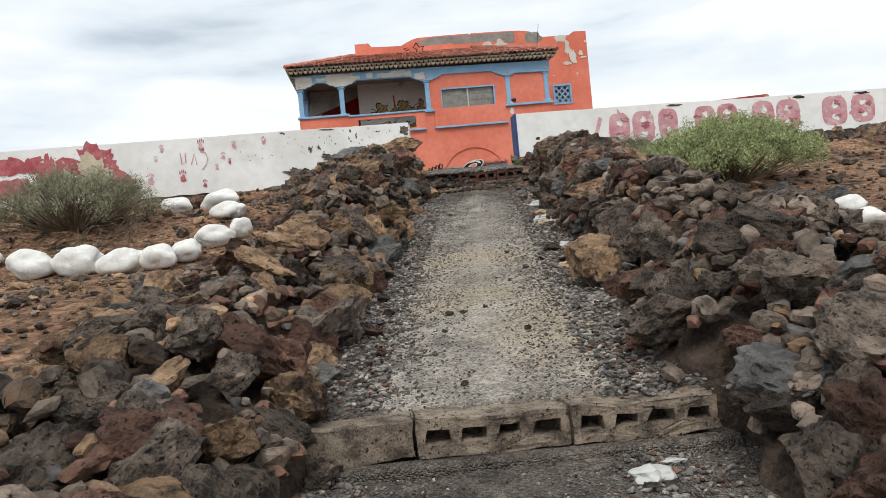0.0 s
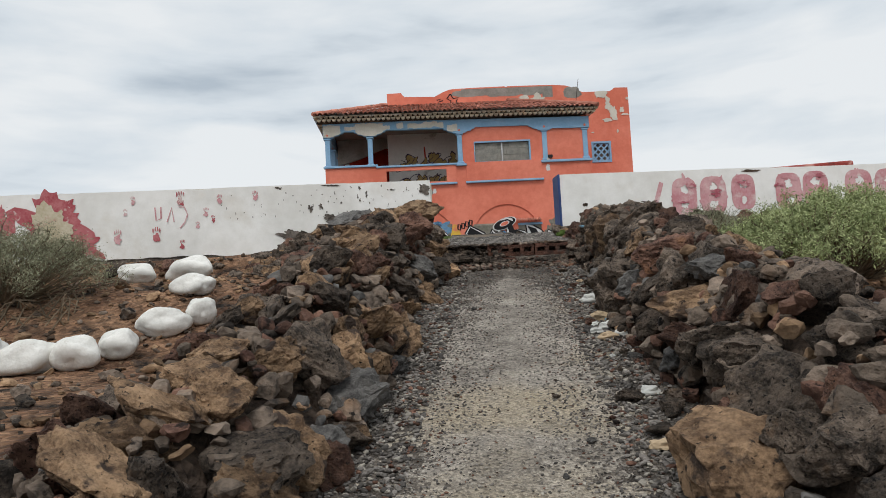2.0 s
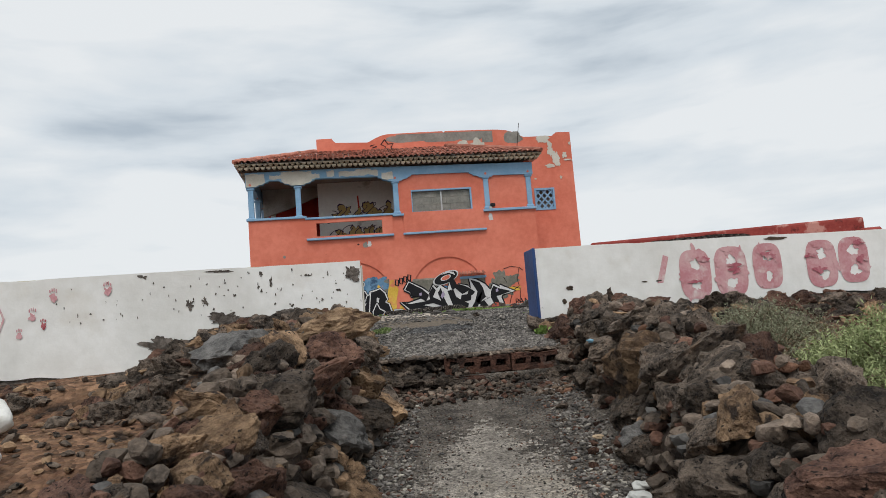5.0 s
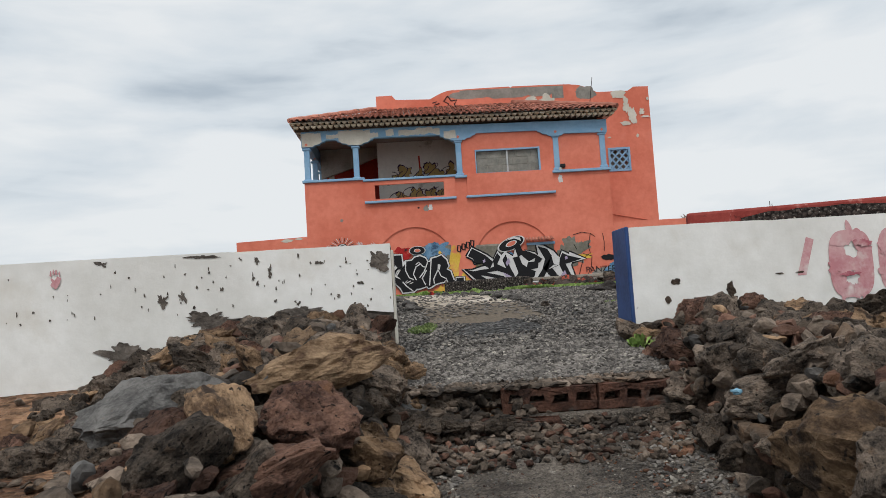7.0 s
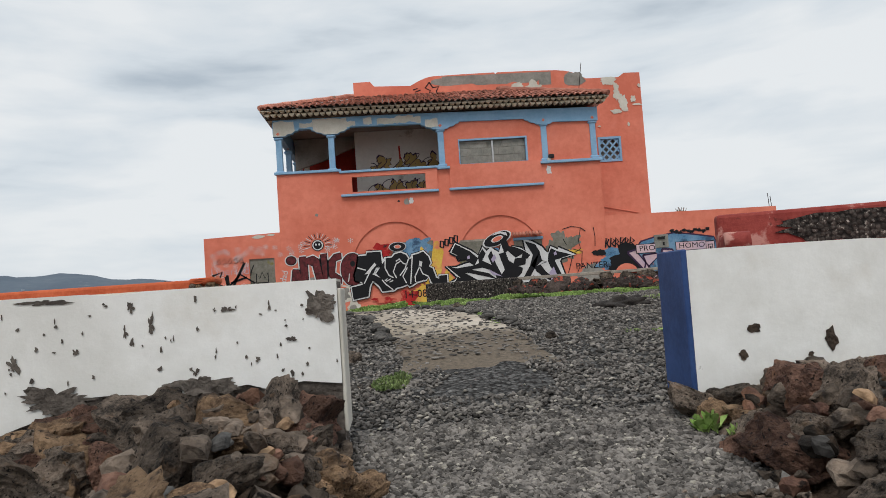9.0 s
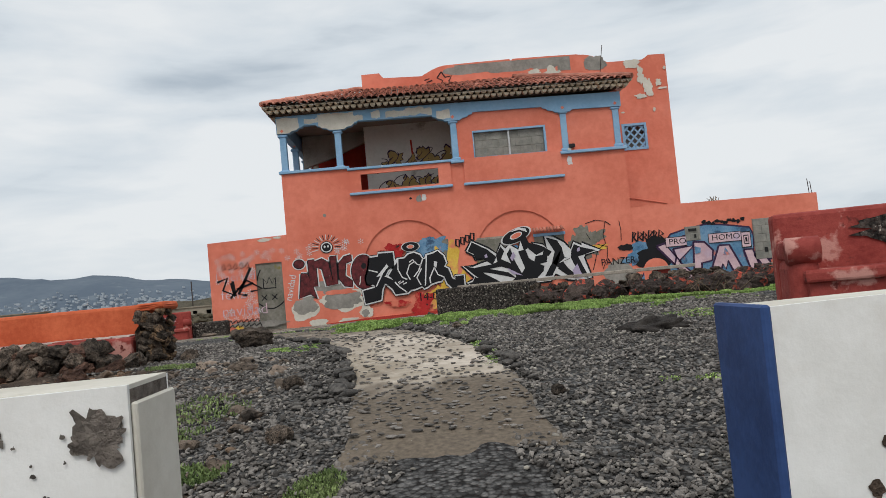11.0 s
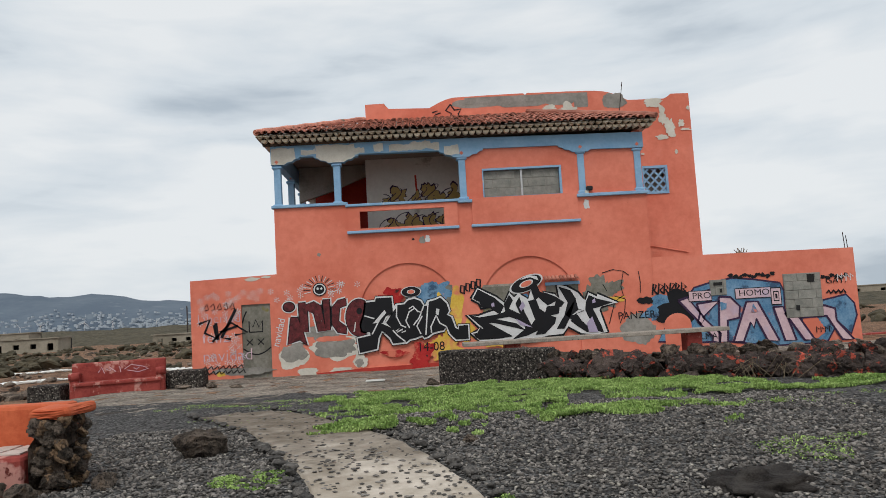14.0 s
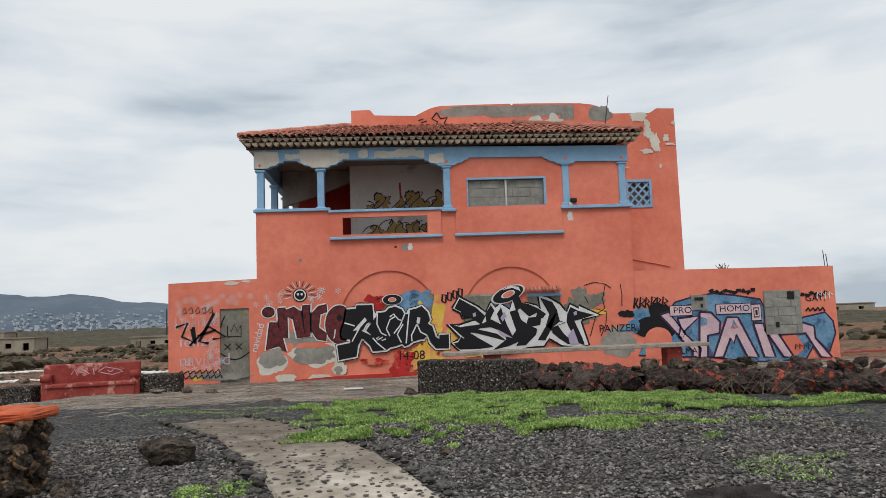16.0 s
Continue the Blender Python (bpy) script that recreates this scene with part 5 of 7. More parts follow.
bush(-1.35, 8.45, 2.0, 1.5, 0.62, 51, "grey-green spiny bush growing beside whitewashed boulders", 230, 46000, 0.018, BUSH_GREY)
bush(5.25, 7.75, 1.95, 1.9, 0.66, 52, "fresh green rounded shrub beside the stone wall", 260, 76000, 0.024)
bush(4.72, 8.95, 1.25, 1.0, 0.50, 53, "small grey-green shrub near the boundary wall", 110, 20000, 0.017, BUSH_GREY)


r = random.Random(57)
dead = thing("dead_branches", (-0.72, 8.25, land(-0.72, 8.25)), "tangle of bare dry brown branches beside the grey bush", "dead plant")
for i in range(40):
    b = Vector((-0.95 + r.uniform(-0.25, 0.35), 8.2 + r.uniform(-0.35, 0.35), 0))
    b.z = land(b.x, b.y)
    t = b + Vector((r.uniform(-0.25, 0.42), r.uniform(-0.3, 0.25), 0))
    t.z = land(t.x, t.y) + r.uniform(0.02, 0.22)
    part("branch", tube([b, b.lerp(t, 0.5) + Vector((r.uniform(-0.05, 0.05), r.uniform(-0.05, 0.05), r.uniform(0.03, 0.12))), t], 0.007, 4, None, 0.4), TWIG, dead)


# ---- low weeds ----
def weeds(label, spots, n, leaf, mat, seed, height=0.06):
    r = random.Random(seed)
    vs, fs = [], []
    for i in range(n):
        cx, cy, rx, ry, lush = spots[r.randrange(len(spots))]
        a, k = r.uniform(0, 2 * math.pi), r.random() ** 0.5
        x, y = cx + rx * k * math.cos(a), cy + ry * k * math.sin(a)
        if noise.noise((x * 1.6, y * 1.6, 3.0)) + 0.5 * noise.noise((x * 5, y * 5, 3.0)) < -0.12 + 0.35 * k - lush:
            continue
        g = land(x, y) + 0.012 + height * 1.6 * max(0, noise.noise((x * 1.3, y * 1.3, 8)) + 0.6 * noise.noise((x * 4, y * 4, 8)))
        h = height * (0.2 + 0.9 * r.random())
        d = Vector((r.gauss(0, 1), r.gauss(0, 1), 0)).normalized()
        w = Vector((-d.y, d.x, 0)) * leaf * 0.35
        b, t = Vector((x, y, g + h * 0.35 * r.random())), Vector((x, y, g + h)) + d * leaf * r.uniform(0.4, 1.0)
        m = b.lerp(t, 0.55) + Vector((0, 0, h * 0.2))
        k0 = len(vs)
        vs += [b, m + w, t, m - w]
        fs.append((k0, k0 + 1, k0 + 2, k0 + 3))
    me = bpy.data.meshes.new("weeds")
    me.from_pydata([tuple(v) for v in vs], [], fs)
    return solid("weeds", me, mat, label, "weeds", kind="stuff")


weeds("bright green creeping weeds in front of the planter", [(4.0, 20.6, 1.8, 1.4, 0.25), (5.4, 19.6, 1.7, 1.0, 0.25), (7.3, 18.6, 1.6, 0.6, 0.1), (2.7, 20.4, 1.3, 1.3, 0.15), (5.7, 20.2, 1.2, 0.6, 0.5), (4.3, 21.4, 1.2, 0.7, 0.5), (4.0, 17.7, 2.4, 0.8, -0.12), (3.2, 18.8, 1.6, 1.0, 0.1), (3.4, 17.6, 1.6, 0.9, -0.1), (5.5, 18.2, 1.8, 0.7, -0.1), (3.0, 16.9, 1.2, 0.7, -0.22), (5.0, 16.9, 1.8, 0.7, -0.25)], 300000, 0.022, GRASS, 61, 0.045)
weeds("thin green weeds among the gravel", [(1.2, 18.9, 1.0, 0.7, 0.0), (0.6, 20.6, 1.3, 0.8, 0.0), (4.2, 17.3, 2.0, 0.6, -0.1), (3.3, 13.9, 0.10, 0.75, 0.2), (1.75, 15.3, 0.25, 0.3, 0.1), (5.0, 13.0, 0.45, 0.25, 0.0), (4.4, 12.4, 0.4, 0.3, -0.1), (5.6, 15.3, 0.7, 0.5, -0.1), (6.2, 17.4, 1.4, 0.6, -0.15)], 30000, 0.016, GRASS, 62, 0.018)
weeds("grey-green weeds beside the walk", [(1.45, 12.95, 0.42, 0.34, -0.05), (1.5, 12.3, 0.40, 0.3, -0.05), (1.9, 11.75, 0.15, 0.15, 0.1), (2.45, 11.4, 0.12, 0.2, 0.1), (0.8, 11.6, 0.3, 0.2, 0.0), (0.9, 14.7, 0.25, 0.2, 0.1)], 9000, 0.014, THINWEED, 63, 0.03)
weeds("fresh weed growing at the gate post", [(3.66, 10.22, 0.05, 0.05, 0.9), (3.74, 10.05, 0.035, 0.035, 0.9)], 120, 0.05, GRASS, 64, 0.08)

# ---- loose boulders and mounds in the yard ----
for x, y, s, sz, lab in ((1.13, 16.45, 0.36, 0.40, "large dark lava boulder lying on the gravel"), (3.24, 16.2, 0.11, 0.10, "dark stone lying on the gravel"), (0.75, 15.5, 0.22, 0.18, "dark lava boulder by the stone post"),
                         (3.05, 22.9, 0.2, 0.16, "dark lava stone among green weeds"), (3.55, 12.5, 0.12, 0.09, "rounded dark stone beside the walk"), (2.2, 12.1, 0.14, 0.14, "rounded dark stone beside the walk"),
                         (-1.6, 26.5, 0.3, 0.18, "dark stone lying before the house"), (-2.3, 26.9, 0.34, 0.2, "dark stone lying before the house"), (-1.0, 26.2, 0.22, 0.14, "dark stone lying before the house"),
                         (0.6, 13.0, 0.40, 0.14, "flat dark lava boulder sunk in the earth"), (0.1, 13.3, 0.42, 0.14, "flat dark lava boulder sunk in the earth"), (0.5, 12.0, 0.34, 0.12, "flat dark lava boulder sunk in the earth"), (2.05, 13.4, 0.14, 0.15, "rounded dark stone beside the walk")):
    ob = new("boulder", ROCK_SET[LAVA][int(s * 37) % 14])
    ob.matrix_basis = Matrix.LocRotScale((x, y, land(x, y) + sz * 0.28), Euler((0, 0, x * 3)), (s, s * 0.8, sz))
    tagged(ob, lab, "stone")
r = random.Random(58)
for i in range(26):
    x, y, w = r.uniform(-0.6, 1.5), r.uniform(11.6, 14.4), r.uniform(0.12, 0.34)
    if x > 1.9 - 0.28 * (y - 11.5):
        continue
    ob = new("boulder", ROCK_SET[LAVA_RED if i % 3 else LAVA][r.randrange(12)])
    ob.matrix_basis = Matrix.LocRotScale((x, y, land(x, y) + w * 0.14), Euler((0, 0, r.uniform(0, 6.3))), (w, w * 0.85, w * 0.55))
    tagged(ob, "reddish brown lava lump sunk in the dark soil", "stone", "lava lumps in the yard")
bm = bmesh.new()
bmesh.ops.create_icosphere(bm, subdivisions=4, radius=0.5)
for v in bm.verts:
    v.co = Vector((v.co.x * 0.55, v.co.y * 0.5, v.co.z * 0.2)) * (1 + 0.45 * noise.noise(v.co * 4) + 0.2 * noise.noise(v.co * 11)) + Vector((4.72, 14.55, land(4.72, 14.55) - 0.0))
solid("ash_mound", bm, ASH, "low mound of dark ash on the gravel", "mound", smooth=True)
solid("plank_scrap", box(1.75, 2.15, 25.3, 25.5, land(2, 25.4) + 0.01, land(2, 25.4) + 0.05, 0.02), LITTER, "flat white plastic scrap lying on the ground", "litter")
solid("black_pipe", tube([(3.38, 9.92, 2.385), (3.5, 9.94, 2.39), (3.68, 9.96, 2.40)], 0.013, 8), DARKPLASTIC, "short black plastic pipe lying by the gate", "pipe", smooth=True)

# ---- planter border with red-painted rocks ----
P0, P1 = Vector((3.17, 23.18)), Vector((9.0, 19.08))
planter = thing("planter", (P0.x, P0.y, land(P0.x, P0.y)), "raised planter bed edged with rough-cast and red-painted lava rocks", "planter")
r = random.Random(71)
PD = (P1 - P0).normalized()
PN = Vector((-PD.y, PD.x))
cast = box(0, 2.0, 0, 0.45, -0.2, 0.60, 0.03, seg=2)
cast_m = Matrix(((PD.x, PN.x, 0, P0.x), (PD.y, PN.y, 0, P0.y), (0, 0, 1, 2.60), (0, 0, 0, 1)))
cast.transform(cast_m)
# pebbledash cells also have shade painted in between
ROUGHCAST = material("pebbledash", (0.030, 0.025, 0.022), (0.09, 0.075, 0.065), 30.0, 0.95, 1.0, 40, dist=0.02, spots=(0.34, 0.31, 0.27), spot_scale=28.0, spot_at=0.58, spot_soft=0.04, cells=(26.0, 0.5, 1.6, True))
part("rough_cast_wall", cast, ROUGHCAST, planter, "dark pebble-dashed wall")
fill = bmesh.new()
for i in range(60):
    for k in range(14):
        q = P0 + PD * (0.3 + 7.0 * i / 59) + PN * (0.15 + 2.2 * k / 13)
        fill.verts.new((q.x, q.y, 2.95 + 0.10 * noise.noise((q.x * 1.5, q.y * 1.5, 2)) + 0.05 * noise.noise((q.x * 5, q.y * 5, 2)) - (0.25 if k == 13 else 0)))
fill.verts.ensure_lookup_table()
for i in range(59):
    for k in range(13):
        fill.faces.new([fill.verts[j] for j in (i * 14 + k, i * 14 + k + 1, (i + 1) * 14 + k + 1, (i + 1) * 14 + k)])
part("soil", fill, CORE, planter, "dark soil and rubble filling")
PAINTED_ROCK = material("red_splashed_rock", (0.030, 0.022, 0.020), (0.10, 0.075, 0.065), 4.0, 0.95, 0.9, 26, dist=0.035, vary=0.3, spots=(0.42, 0.08, 0.05), spot_scale=3.2, spot_at=0.575, spot_soft=0.05)
ROCK_SET[PAINTED_ROCK] = [with_material(me, PAINTED_ROCK) for me in ROCKS]
for i in range(70):
    u = 1.9 + 5.3 * ((i * 0.618) % 1)
    lay = i % 2
    q = P0 + PD * u + PN * (r.uniform(-0.05, 0.12) + 0.05 * lay)
    put_rock(planter, (q.x, q.y, 2.60 + 0.27 * lay + r.uniform(-0.03, 0.04)), r.uniform(0.30, 0.46), r, (PAINTED_ROCK,))
for i in range(60):
    q = P0 + PD * r.uniform(0.4, 7.2) + PN * r.uniform(0.2, 1.6)
    put_rock(planter, (q.x, q.y, 3.02 + r.uniform(-0.03, 0.05)), r.uniform(0.12, 0.30), r, (LAVA, LAVA, PAINTED_ROCK))
twigs = thing("dry_bramble", (7.6, 20.05, 2.7), "tangle of bare dry twigs over the planter edge", "dead plant")
bm = bmesh.new()
for i in range(34):
    b = Vector((7.6 + r.uniform(-0.5, 0.5), 20.05 + r.uniform(-0.3, 0.2), 2.72))
    t = b + Vector((r.uniform(-0.6, 0.6), r.uniform(-0.4, 0.3), r.uniform(0.0, 0.34)))
    tube([b, b.lerp(t, 0.5) + Vector((0, 0, 0.18)), t], 0.006, 4, bm, 0.5)
tagged(part("twigs", bm, TWIG, twigs), kind="stuff")

# ---- plank table behind the planter ----
table = thing("plank_table", (6.6, 25.6, 2.6), "long weathered plank table on red posts", "table")
bm = box(3.75, 9.15, 25.3, 25.95, -0.045, 0.03, 0.008)
for v in bm.verts:
    v.co.z += 3.19 + 0.020 * (v.co.x - 3.75) / 5.4 + 0.012 * noise.noise((v.co.x * 2, 0, 0))
part("tabletop", bm, WOOD, table)
for x in (4.75, 8.47):
    part("leg", box(x - 0.16, x + 0.16, 25.45, 25.8, 2.45, 3.175, 0.02), BENCHRED, table)

# ---- benches ----
def masonry_bench(label, x0, x1, y, z, height, mat, m=None):
    """A built bench seen from the front: back, seat, two scrolled arms."""
    b = thing("masonry_bench", (0, 0, 0), label, "bench")
    part("back", box(x0, x1, y, y + 0.18, z - 0.2, z + height, 0.03, seg=2), mat, b)
    part("seat", box(x0 + 0.1, x1 - 0.1, y - 0.48, y, z - 0.2, z + height * 0.48, 0.03, seg=2), mat, b)
    part("seat_lip", box(x0 + 0.08, x1 - 0.08, y - 0.52, y + 0.0, z + height * 0.48 - 0.07, z + height * 0.48 + 0.012, 0.02, seg=2), mat, b)
    for a in (x0, x1 - 0.2):
        arm = part("arm", box(a, a + 0.2, y - 0.44, y, z - 0.2, z + height * 0.62, 0.085, seg=4), mat, b)
        part("scroll", tube([(a + 0.0, y - 0.40, z + height * 0.66), (a + 0.2, y - 0.40, z + height * 0.66)], 0.09, 14), mat, arm, smooth=True)
        part("arm_top", box(a, a + 0.2, y - 0.40, y, z + height * 0.58, z + height * 0.76, 0.04, seg=3), mat, arm)
    if m:
        b.matrix_basis = m
    return b


far_bench = masonry_bench("oxblood red masonry bench with scrolled arms and pale scribbles", -1.0, 1.0, 0.25, 0.0, 0.82, BENCHRED, pose(-4.0, 27.7, 2.38, 0, 0, 16))
back = far_bench.children[0]
for pts in ([(-0.45, 0.58), (-0.38, 0.70), (-0.32, 0.56)], [(-0.30, 0.66), (-0.18, 0.60), (-0.22, 0.70), (-0.08, 0.58)], [(0.0, 0.70), (0.02, 0.56)], [(0.10, 0.62), (0.25, 0.72), (0.5, 0.66), (0.62, 0.60), (0.4, 0.54), (0.15, 0.60)], [(0.3, 0.64), (0.36, 0.60), (0.42, 0.65)]):
    part("scribble", stroke(pts, 0.018, 0.244), PALEPINK, back, "pale scribbled line")
solid("low_plinth", box(-3.05, -2.2, 28.0, 28.5, 2.2, 2.88, 0.03), ROUGHCAST, "low dark rough-cast plinth beside the red bench", "plinth")
solid("low_plinth", box(-5.75, -5.05, 27.1, 27.7, 2.2, 2.78, 0.03), ROUGHCAST, "low dark rough-cast plinth beside the red bench", "plinth")
near_bench = masonry_bench("red masonry bench with scrolled arm and exposed aggregate patch", 0.0, 3.4, 0.42, 0.0, 0.80, BENCHRED, pose(5.30, 13.45, 2.76, 0, 0, -17))
part("bare_patch", plate(blob(1.25, 0.62, 0.85, 0.13, 9, 0.3), [], 0.408, 0.416), ROUGHCAST, near_bench.children[0], "exposed grey aggregate")
# bench by the gate side, tiled seat and rubble post
lb = thing("tiled_bench", (-1.2, 15.7, 2.8), "orange masonry bench with broken tile mosaic seat and rough stone end", "bench")
part("back", box(-4.5, 0.40, 15.75, 15.95, 2.6, 3.36, 0.03, seg=2), BENCHORANGE, lb)
seat = part("seat", box(-4.5, 0.32, 15.30, 15.75, 2.6, 3.08, 0.03, seg=2), BENCHRED, lb)
r = random.Random(81)
for i in range(26):
    for k in range(2):
        x, y = 0.28 - i * 0.17, 15.36 + 0.2 * k
        mt = MOSAIC_R if r.random() < 0.3 else MOSAIC_W
        me = plate([(x, y), (x - 0.15 - 0.02 * r.random(), y + 0.03 * r.random()), (x - 0.14, y + 0.17), (x - 0.02 * r.random(), y + 0.18)], [], 3.082, 3.092)
        for v in me.verts:
            v.co = Vector((v.co.x, v.co.z, v.co.y))
        part("tile", me, mt, seat)
post = part("stone_end", ridge(lambda y: 0.33, lambda y: 0.58, 15.34, 15.78, lambda y: 3.34, lambda y: 2.75, 14, 12), CORE, lb, "rough lava stone end post")
for i in range(75):
    x, y, z = r.choice((0.37, 0.55)), r.uniform(15.38, 15.74), r.uniform(2.70, 3.28)
    if i % 2:
        x, y = r.uniform(0.36, 0.56), 15.38
    put_rock(post, (x, y, z), r.uniform(0.07, 0.12), r, (LAVA, LAVA, LAVA_OCHRE))
bm = box(0.32, 0.59, 15.36, 15.78, 3.29, 3.36, 0.025, seg=2)
bmesh.ops.subdivide_edges(bm, edges=list(bm.edges), cuts=2)
for v in bm.verts:
    v.co += 0.03 * noise.noise_vector(v.co * 6)
part("cap", bm, BENCHORANGE, lb, "worn orange-painted cap")
r = random.Random(82)
ledge = thing("rubble_ledge", (-0.3, 14.95, 2.75), "low ledge of dark lava rubble before the bench", "stone ledge")
for i in range(110):
    put_rock(ledge, (r.uniform(-2.4, 0.42), r.uniform(14.95, 15.25), 2.78 + r.uniform(-0.02, 0.26)), r.uniform(0.13, 0.26), r, (LAVA, LAVA, LAVA_RED))

# ---- paint and bare plaster on the house ----
COUNT = [0]


def on_front(name, outline, mat, layer=1, label="", holes=(), y=FY, parent=house):
    COUNT[0] += 1
    front_y = y - 0.004 * layer - 0.00035 * (COUNT[0] % 10)
    return part(name, plate(outline, holes, front_y, front_y + 0.0003), mat, parent, label)


def line(points, width, mat, layer=4, y=FY, name="painted_line"):
    return part(name, stroke(points, width, y - 0.004 * layer), mat, house)


def text(s, x, z, h, mat, layer=4, stretch=1.0, fat=0.0, lean=0.0, turn=0.0, y=FY, label=""):
    return part("lettering", lettering(s, x, y - 0.004 * layer, z, h, stretch, fat, lean, turn), mat, house, label)


# bare cement and plaster
# the last, near-black entry paints the darkness of a small hole
for i, (x, z, rx, rz, mt) in enumerate(((-0.55, 2.92, 0.42, 0.30, CREAM), (-0.50, 3.05, 0.36, 0.26, CONCRETE), (0.35, 3.55, 0.55, 0.22, CONCRETE), (0.62, 3.10, 0.72, 0.34, CREAM), (0.58, 3.08, 0.55, 0.24, CONCRETE),
                                         (0.55, 3.35, 0.42, 0.08, CORAL), (1.25, 2.72, 0.20, 0.20, CREAM), (1.22, 2.66, 0.12, 0.10, CONCRETE), (-0.2, 2.50, 0.30, 0.10, CREAM), (0.75, 2.50, 0.35, 0.06, CREAM), (-1.95, 2.62, 0.9, 0.10, CONCRETE), (-2.5, 2.57, 0.12, 0.06, SPRAYYELLOW),
                                         (3.10, 5.90, 0.10, 0.10, CONCRETE), (3.25, 5.92, 0.07, 0.10, SPRAYWHITE), (7.72, 6.64, 0.09, 0.13, SPRAYWHITE), (-1.6, 5.08, 0.2, 0.05, CREAM), (-1.2, 5.12, 0.12, 0.03, CREAM), (8.9, 3.1, 0.45, 0.40, CONCRETE), (0.25, 5.65, 0.05, 0.05, CONCRETE), (2.85, 5.93, 0.04, 0.03, DARKHOLE))):
    on_front("bare_patch", blob(x, z, rx, rz, i + 1, 0.3), mt, 1 + (i in (1, 4, 5, 7)) + (i == 5), "bare plaster where the paint has flaked")
on_front("base_band", [(-0.6, 2.30), (9.4, 2.30), (9.4, 2.42), (3.3, 2.53), (1.2, 2.50), (-0.6, 2.41)], CORAL_DARK, 1, "dark red painted base band")
# washes of colour behind the letters
on_front("paint_patch", rect(2.55, 3.85, 3.55, 4.62), GREENGREY, 1, "grey rendered panel in the arch")
on_front("paint_patch", rect(4.66, 5.75, 3.5, 4.52), GREENGREY, 1, "grey rendered panel in the arch")
on_front("paint_patch", rect(6.42, 7.32, 3.6, 4.44), GREENGREY, 1, "grey rendered panel in the arch")
on_front("lintel", rect(4.70, 5.76, 4.50, 4.56), WOOD, 2, "weathered wooden lintel")
part("lintel", box(6.40, 7.36, FY - 0.05, FY, 4.44, 4.53, 0.01), BLUE, house, "blue window lintel")
for k in range(9):
    x = 6.42 + 0.105 * k
    ob = new("canopy_tile", TILE_ME)
    ob.parent = house
    ob.matrix_basis = Matrix.LocRotScale(Vector((x, FY - 0.26, 4.56)) - ORIGIN[house], Euler((0.42, 0, 0)), (0.56, 0.62, 0.8))
for i, (x, z, rx, rz, mt) in enumerate(((2.15, 4.15, 0.42, 0.42, SPRAYRED), (2.30, 4.45, 0.30, 0.12, SPRAYRED), (2.95, 2.75, 0.30, 0.40, SPRAYRED), (2.2, 2.85, 0.3, 0.08, SPRAYRED), (3.25, 4.45, 0.55, 0.28, SPRAYBLUE), (3.75, 3.6, 0.28, 0.75, SPRAYYELLOW), (3.45, 2.95, 0.42, 0.28, SPRAYYELLOW), (4.2, 3.3, 0.2, 0.25, SPRAYYELLOW), (5.0, 3.0, 0.5, 0.16, SPRAYYELLOW),
                                         (5.75, 4.1, 0.25, 0.2, SPRAYBLUE), (8.0, 4.2, 0.45, 0.38, GREENGREY), (7.7, 3.75, 0.3, 0.55, GREENGREY), (7.45, 3.9, 0.2, 0.2, SPRAYBLUE), (8.05, 3.95, 0.55, 0.10, SPRAYYELLOW), (2.5, 3.7, 0.4, 0.3, SPRAYRED))):
    on_front("paint_patch", blob(x, z, rx, rz, i + 31, 0.6, 60), mt, 2, "wash of spray paint")
# snow-star marks
star = lettering("*", 0, 0, 0, 0.34, 1.0, -0.006)
star.materials.append(SPRAYWHITE)
r = random.Random(91)
for i in range(74):
    x = r.uniform(-3.1, 1.2) if i < 44 else r.uniform(-3.1, -1.9)
    z = 4.85 - 0.35 * r.random() ** 1.5 + 0.04 * x if i < 36 else r.uniform(2.7, 4.5)
    if -2.0 < x < -1.0 and z < 4.5:
        continue
    ob = new("painted_star", star)
    ob.parent = house
    ob.matrix_basis = Matrix.LocRotScale(Vector((x, FY - 0.012, z - 0.2)) - ORIGIN[house], Euler((0, r.uniform(-0.3, 0.3), 0)), (0.8, 1, 0.8))
# left wing writing
text("feliz", -2.98, 3.42, 0.30, PALEPINK, 3, 1.1, -0.012)
text("navidad", -2.98, 2.92, 0.32, PALEPINK, 3, 0.98, -0.012)
text("Libertad", -3.1, 3.95, 0.26, PALEPINK, 3, 0.95, -0.014)
text("navidad", -0.93, 3.20, 0.2, SPRAYWHITE, 3, 0.9, 0.0, 0, -75)
for k in range(5):
    x = -2.9 + 0.28 * k
    line([(x * 0.62 - 1.1, 4.35 + 0.04 * (k % 2)), (x * 0.62 - 1.02, 4.48), (x * 0.62 - 0.98, 4.32), (x * 0.62 - 1.08, 4.30)], 0.028, BLACK, 4)
for pts, w in ((((-3.05, 3.95), (-2.75, 4.05), (-2.9, 3.7), (-2.6, 3.55), (-2.65, 3.9)), 0.07), (((-2.6, 3.95), (-2.55, 3.5)), 0.08), (((-2.05, 4.3), (-2.45, 3.55), (-2.2, 3.5)), 0.08), (((-2.1, 3.6), (-1.75, 3.65), (-2.2, 3.95), (-2.7, 3.45)), 0.06), (((-2.5, 3.7), (-2.0, 3.85)), 0.06)):
    line(pts, w, BLACK, 4)
for k in range(2):
    for j in range(7):
        x, z = -3.0 + 0.16 * j + 0.05 * k, 2.72 - 0.13 * k
        line([(x, z), (x + 0.1, z + 0.08), (x + 0.14, z - 0.02)], 0.035, BLACK, 4)
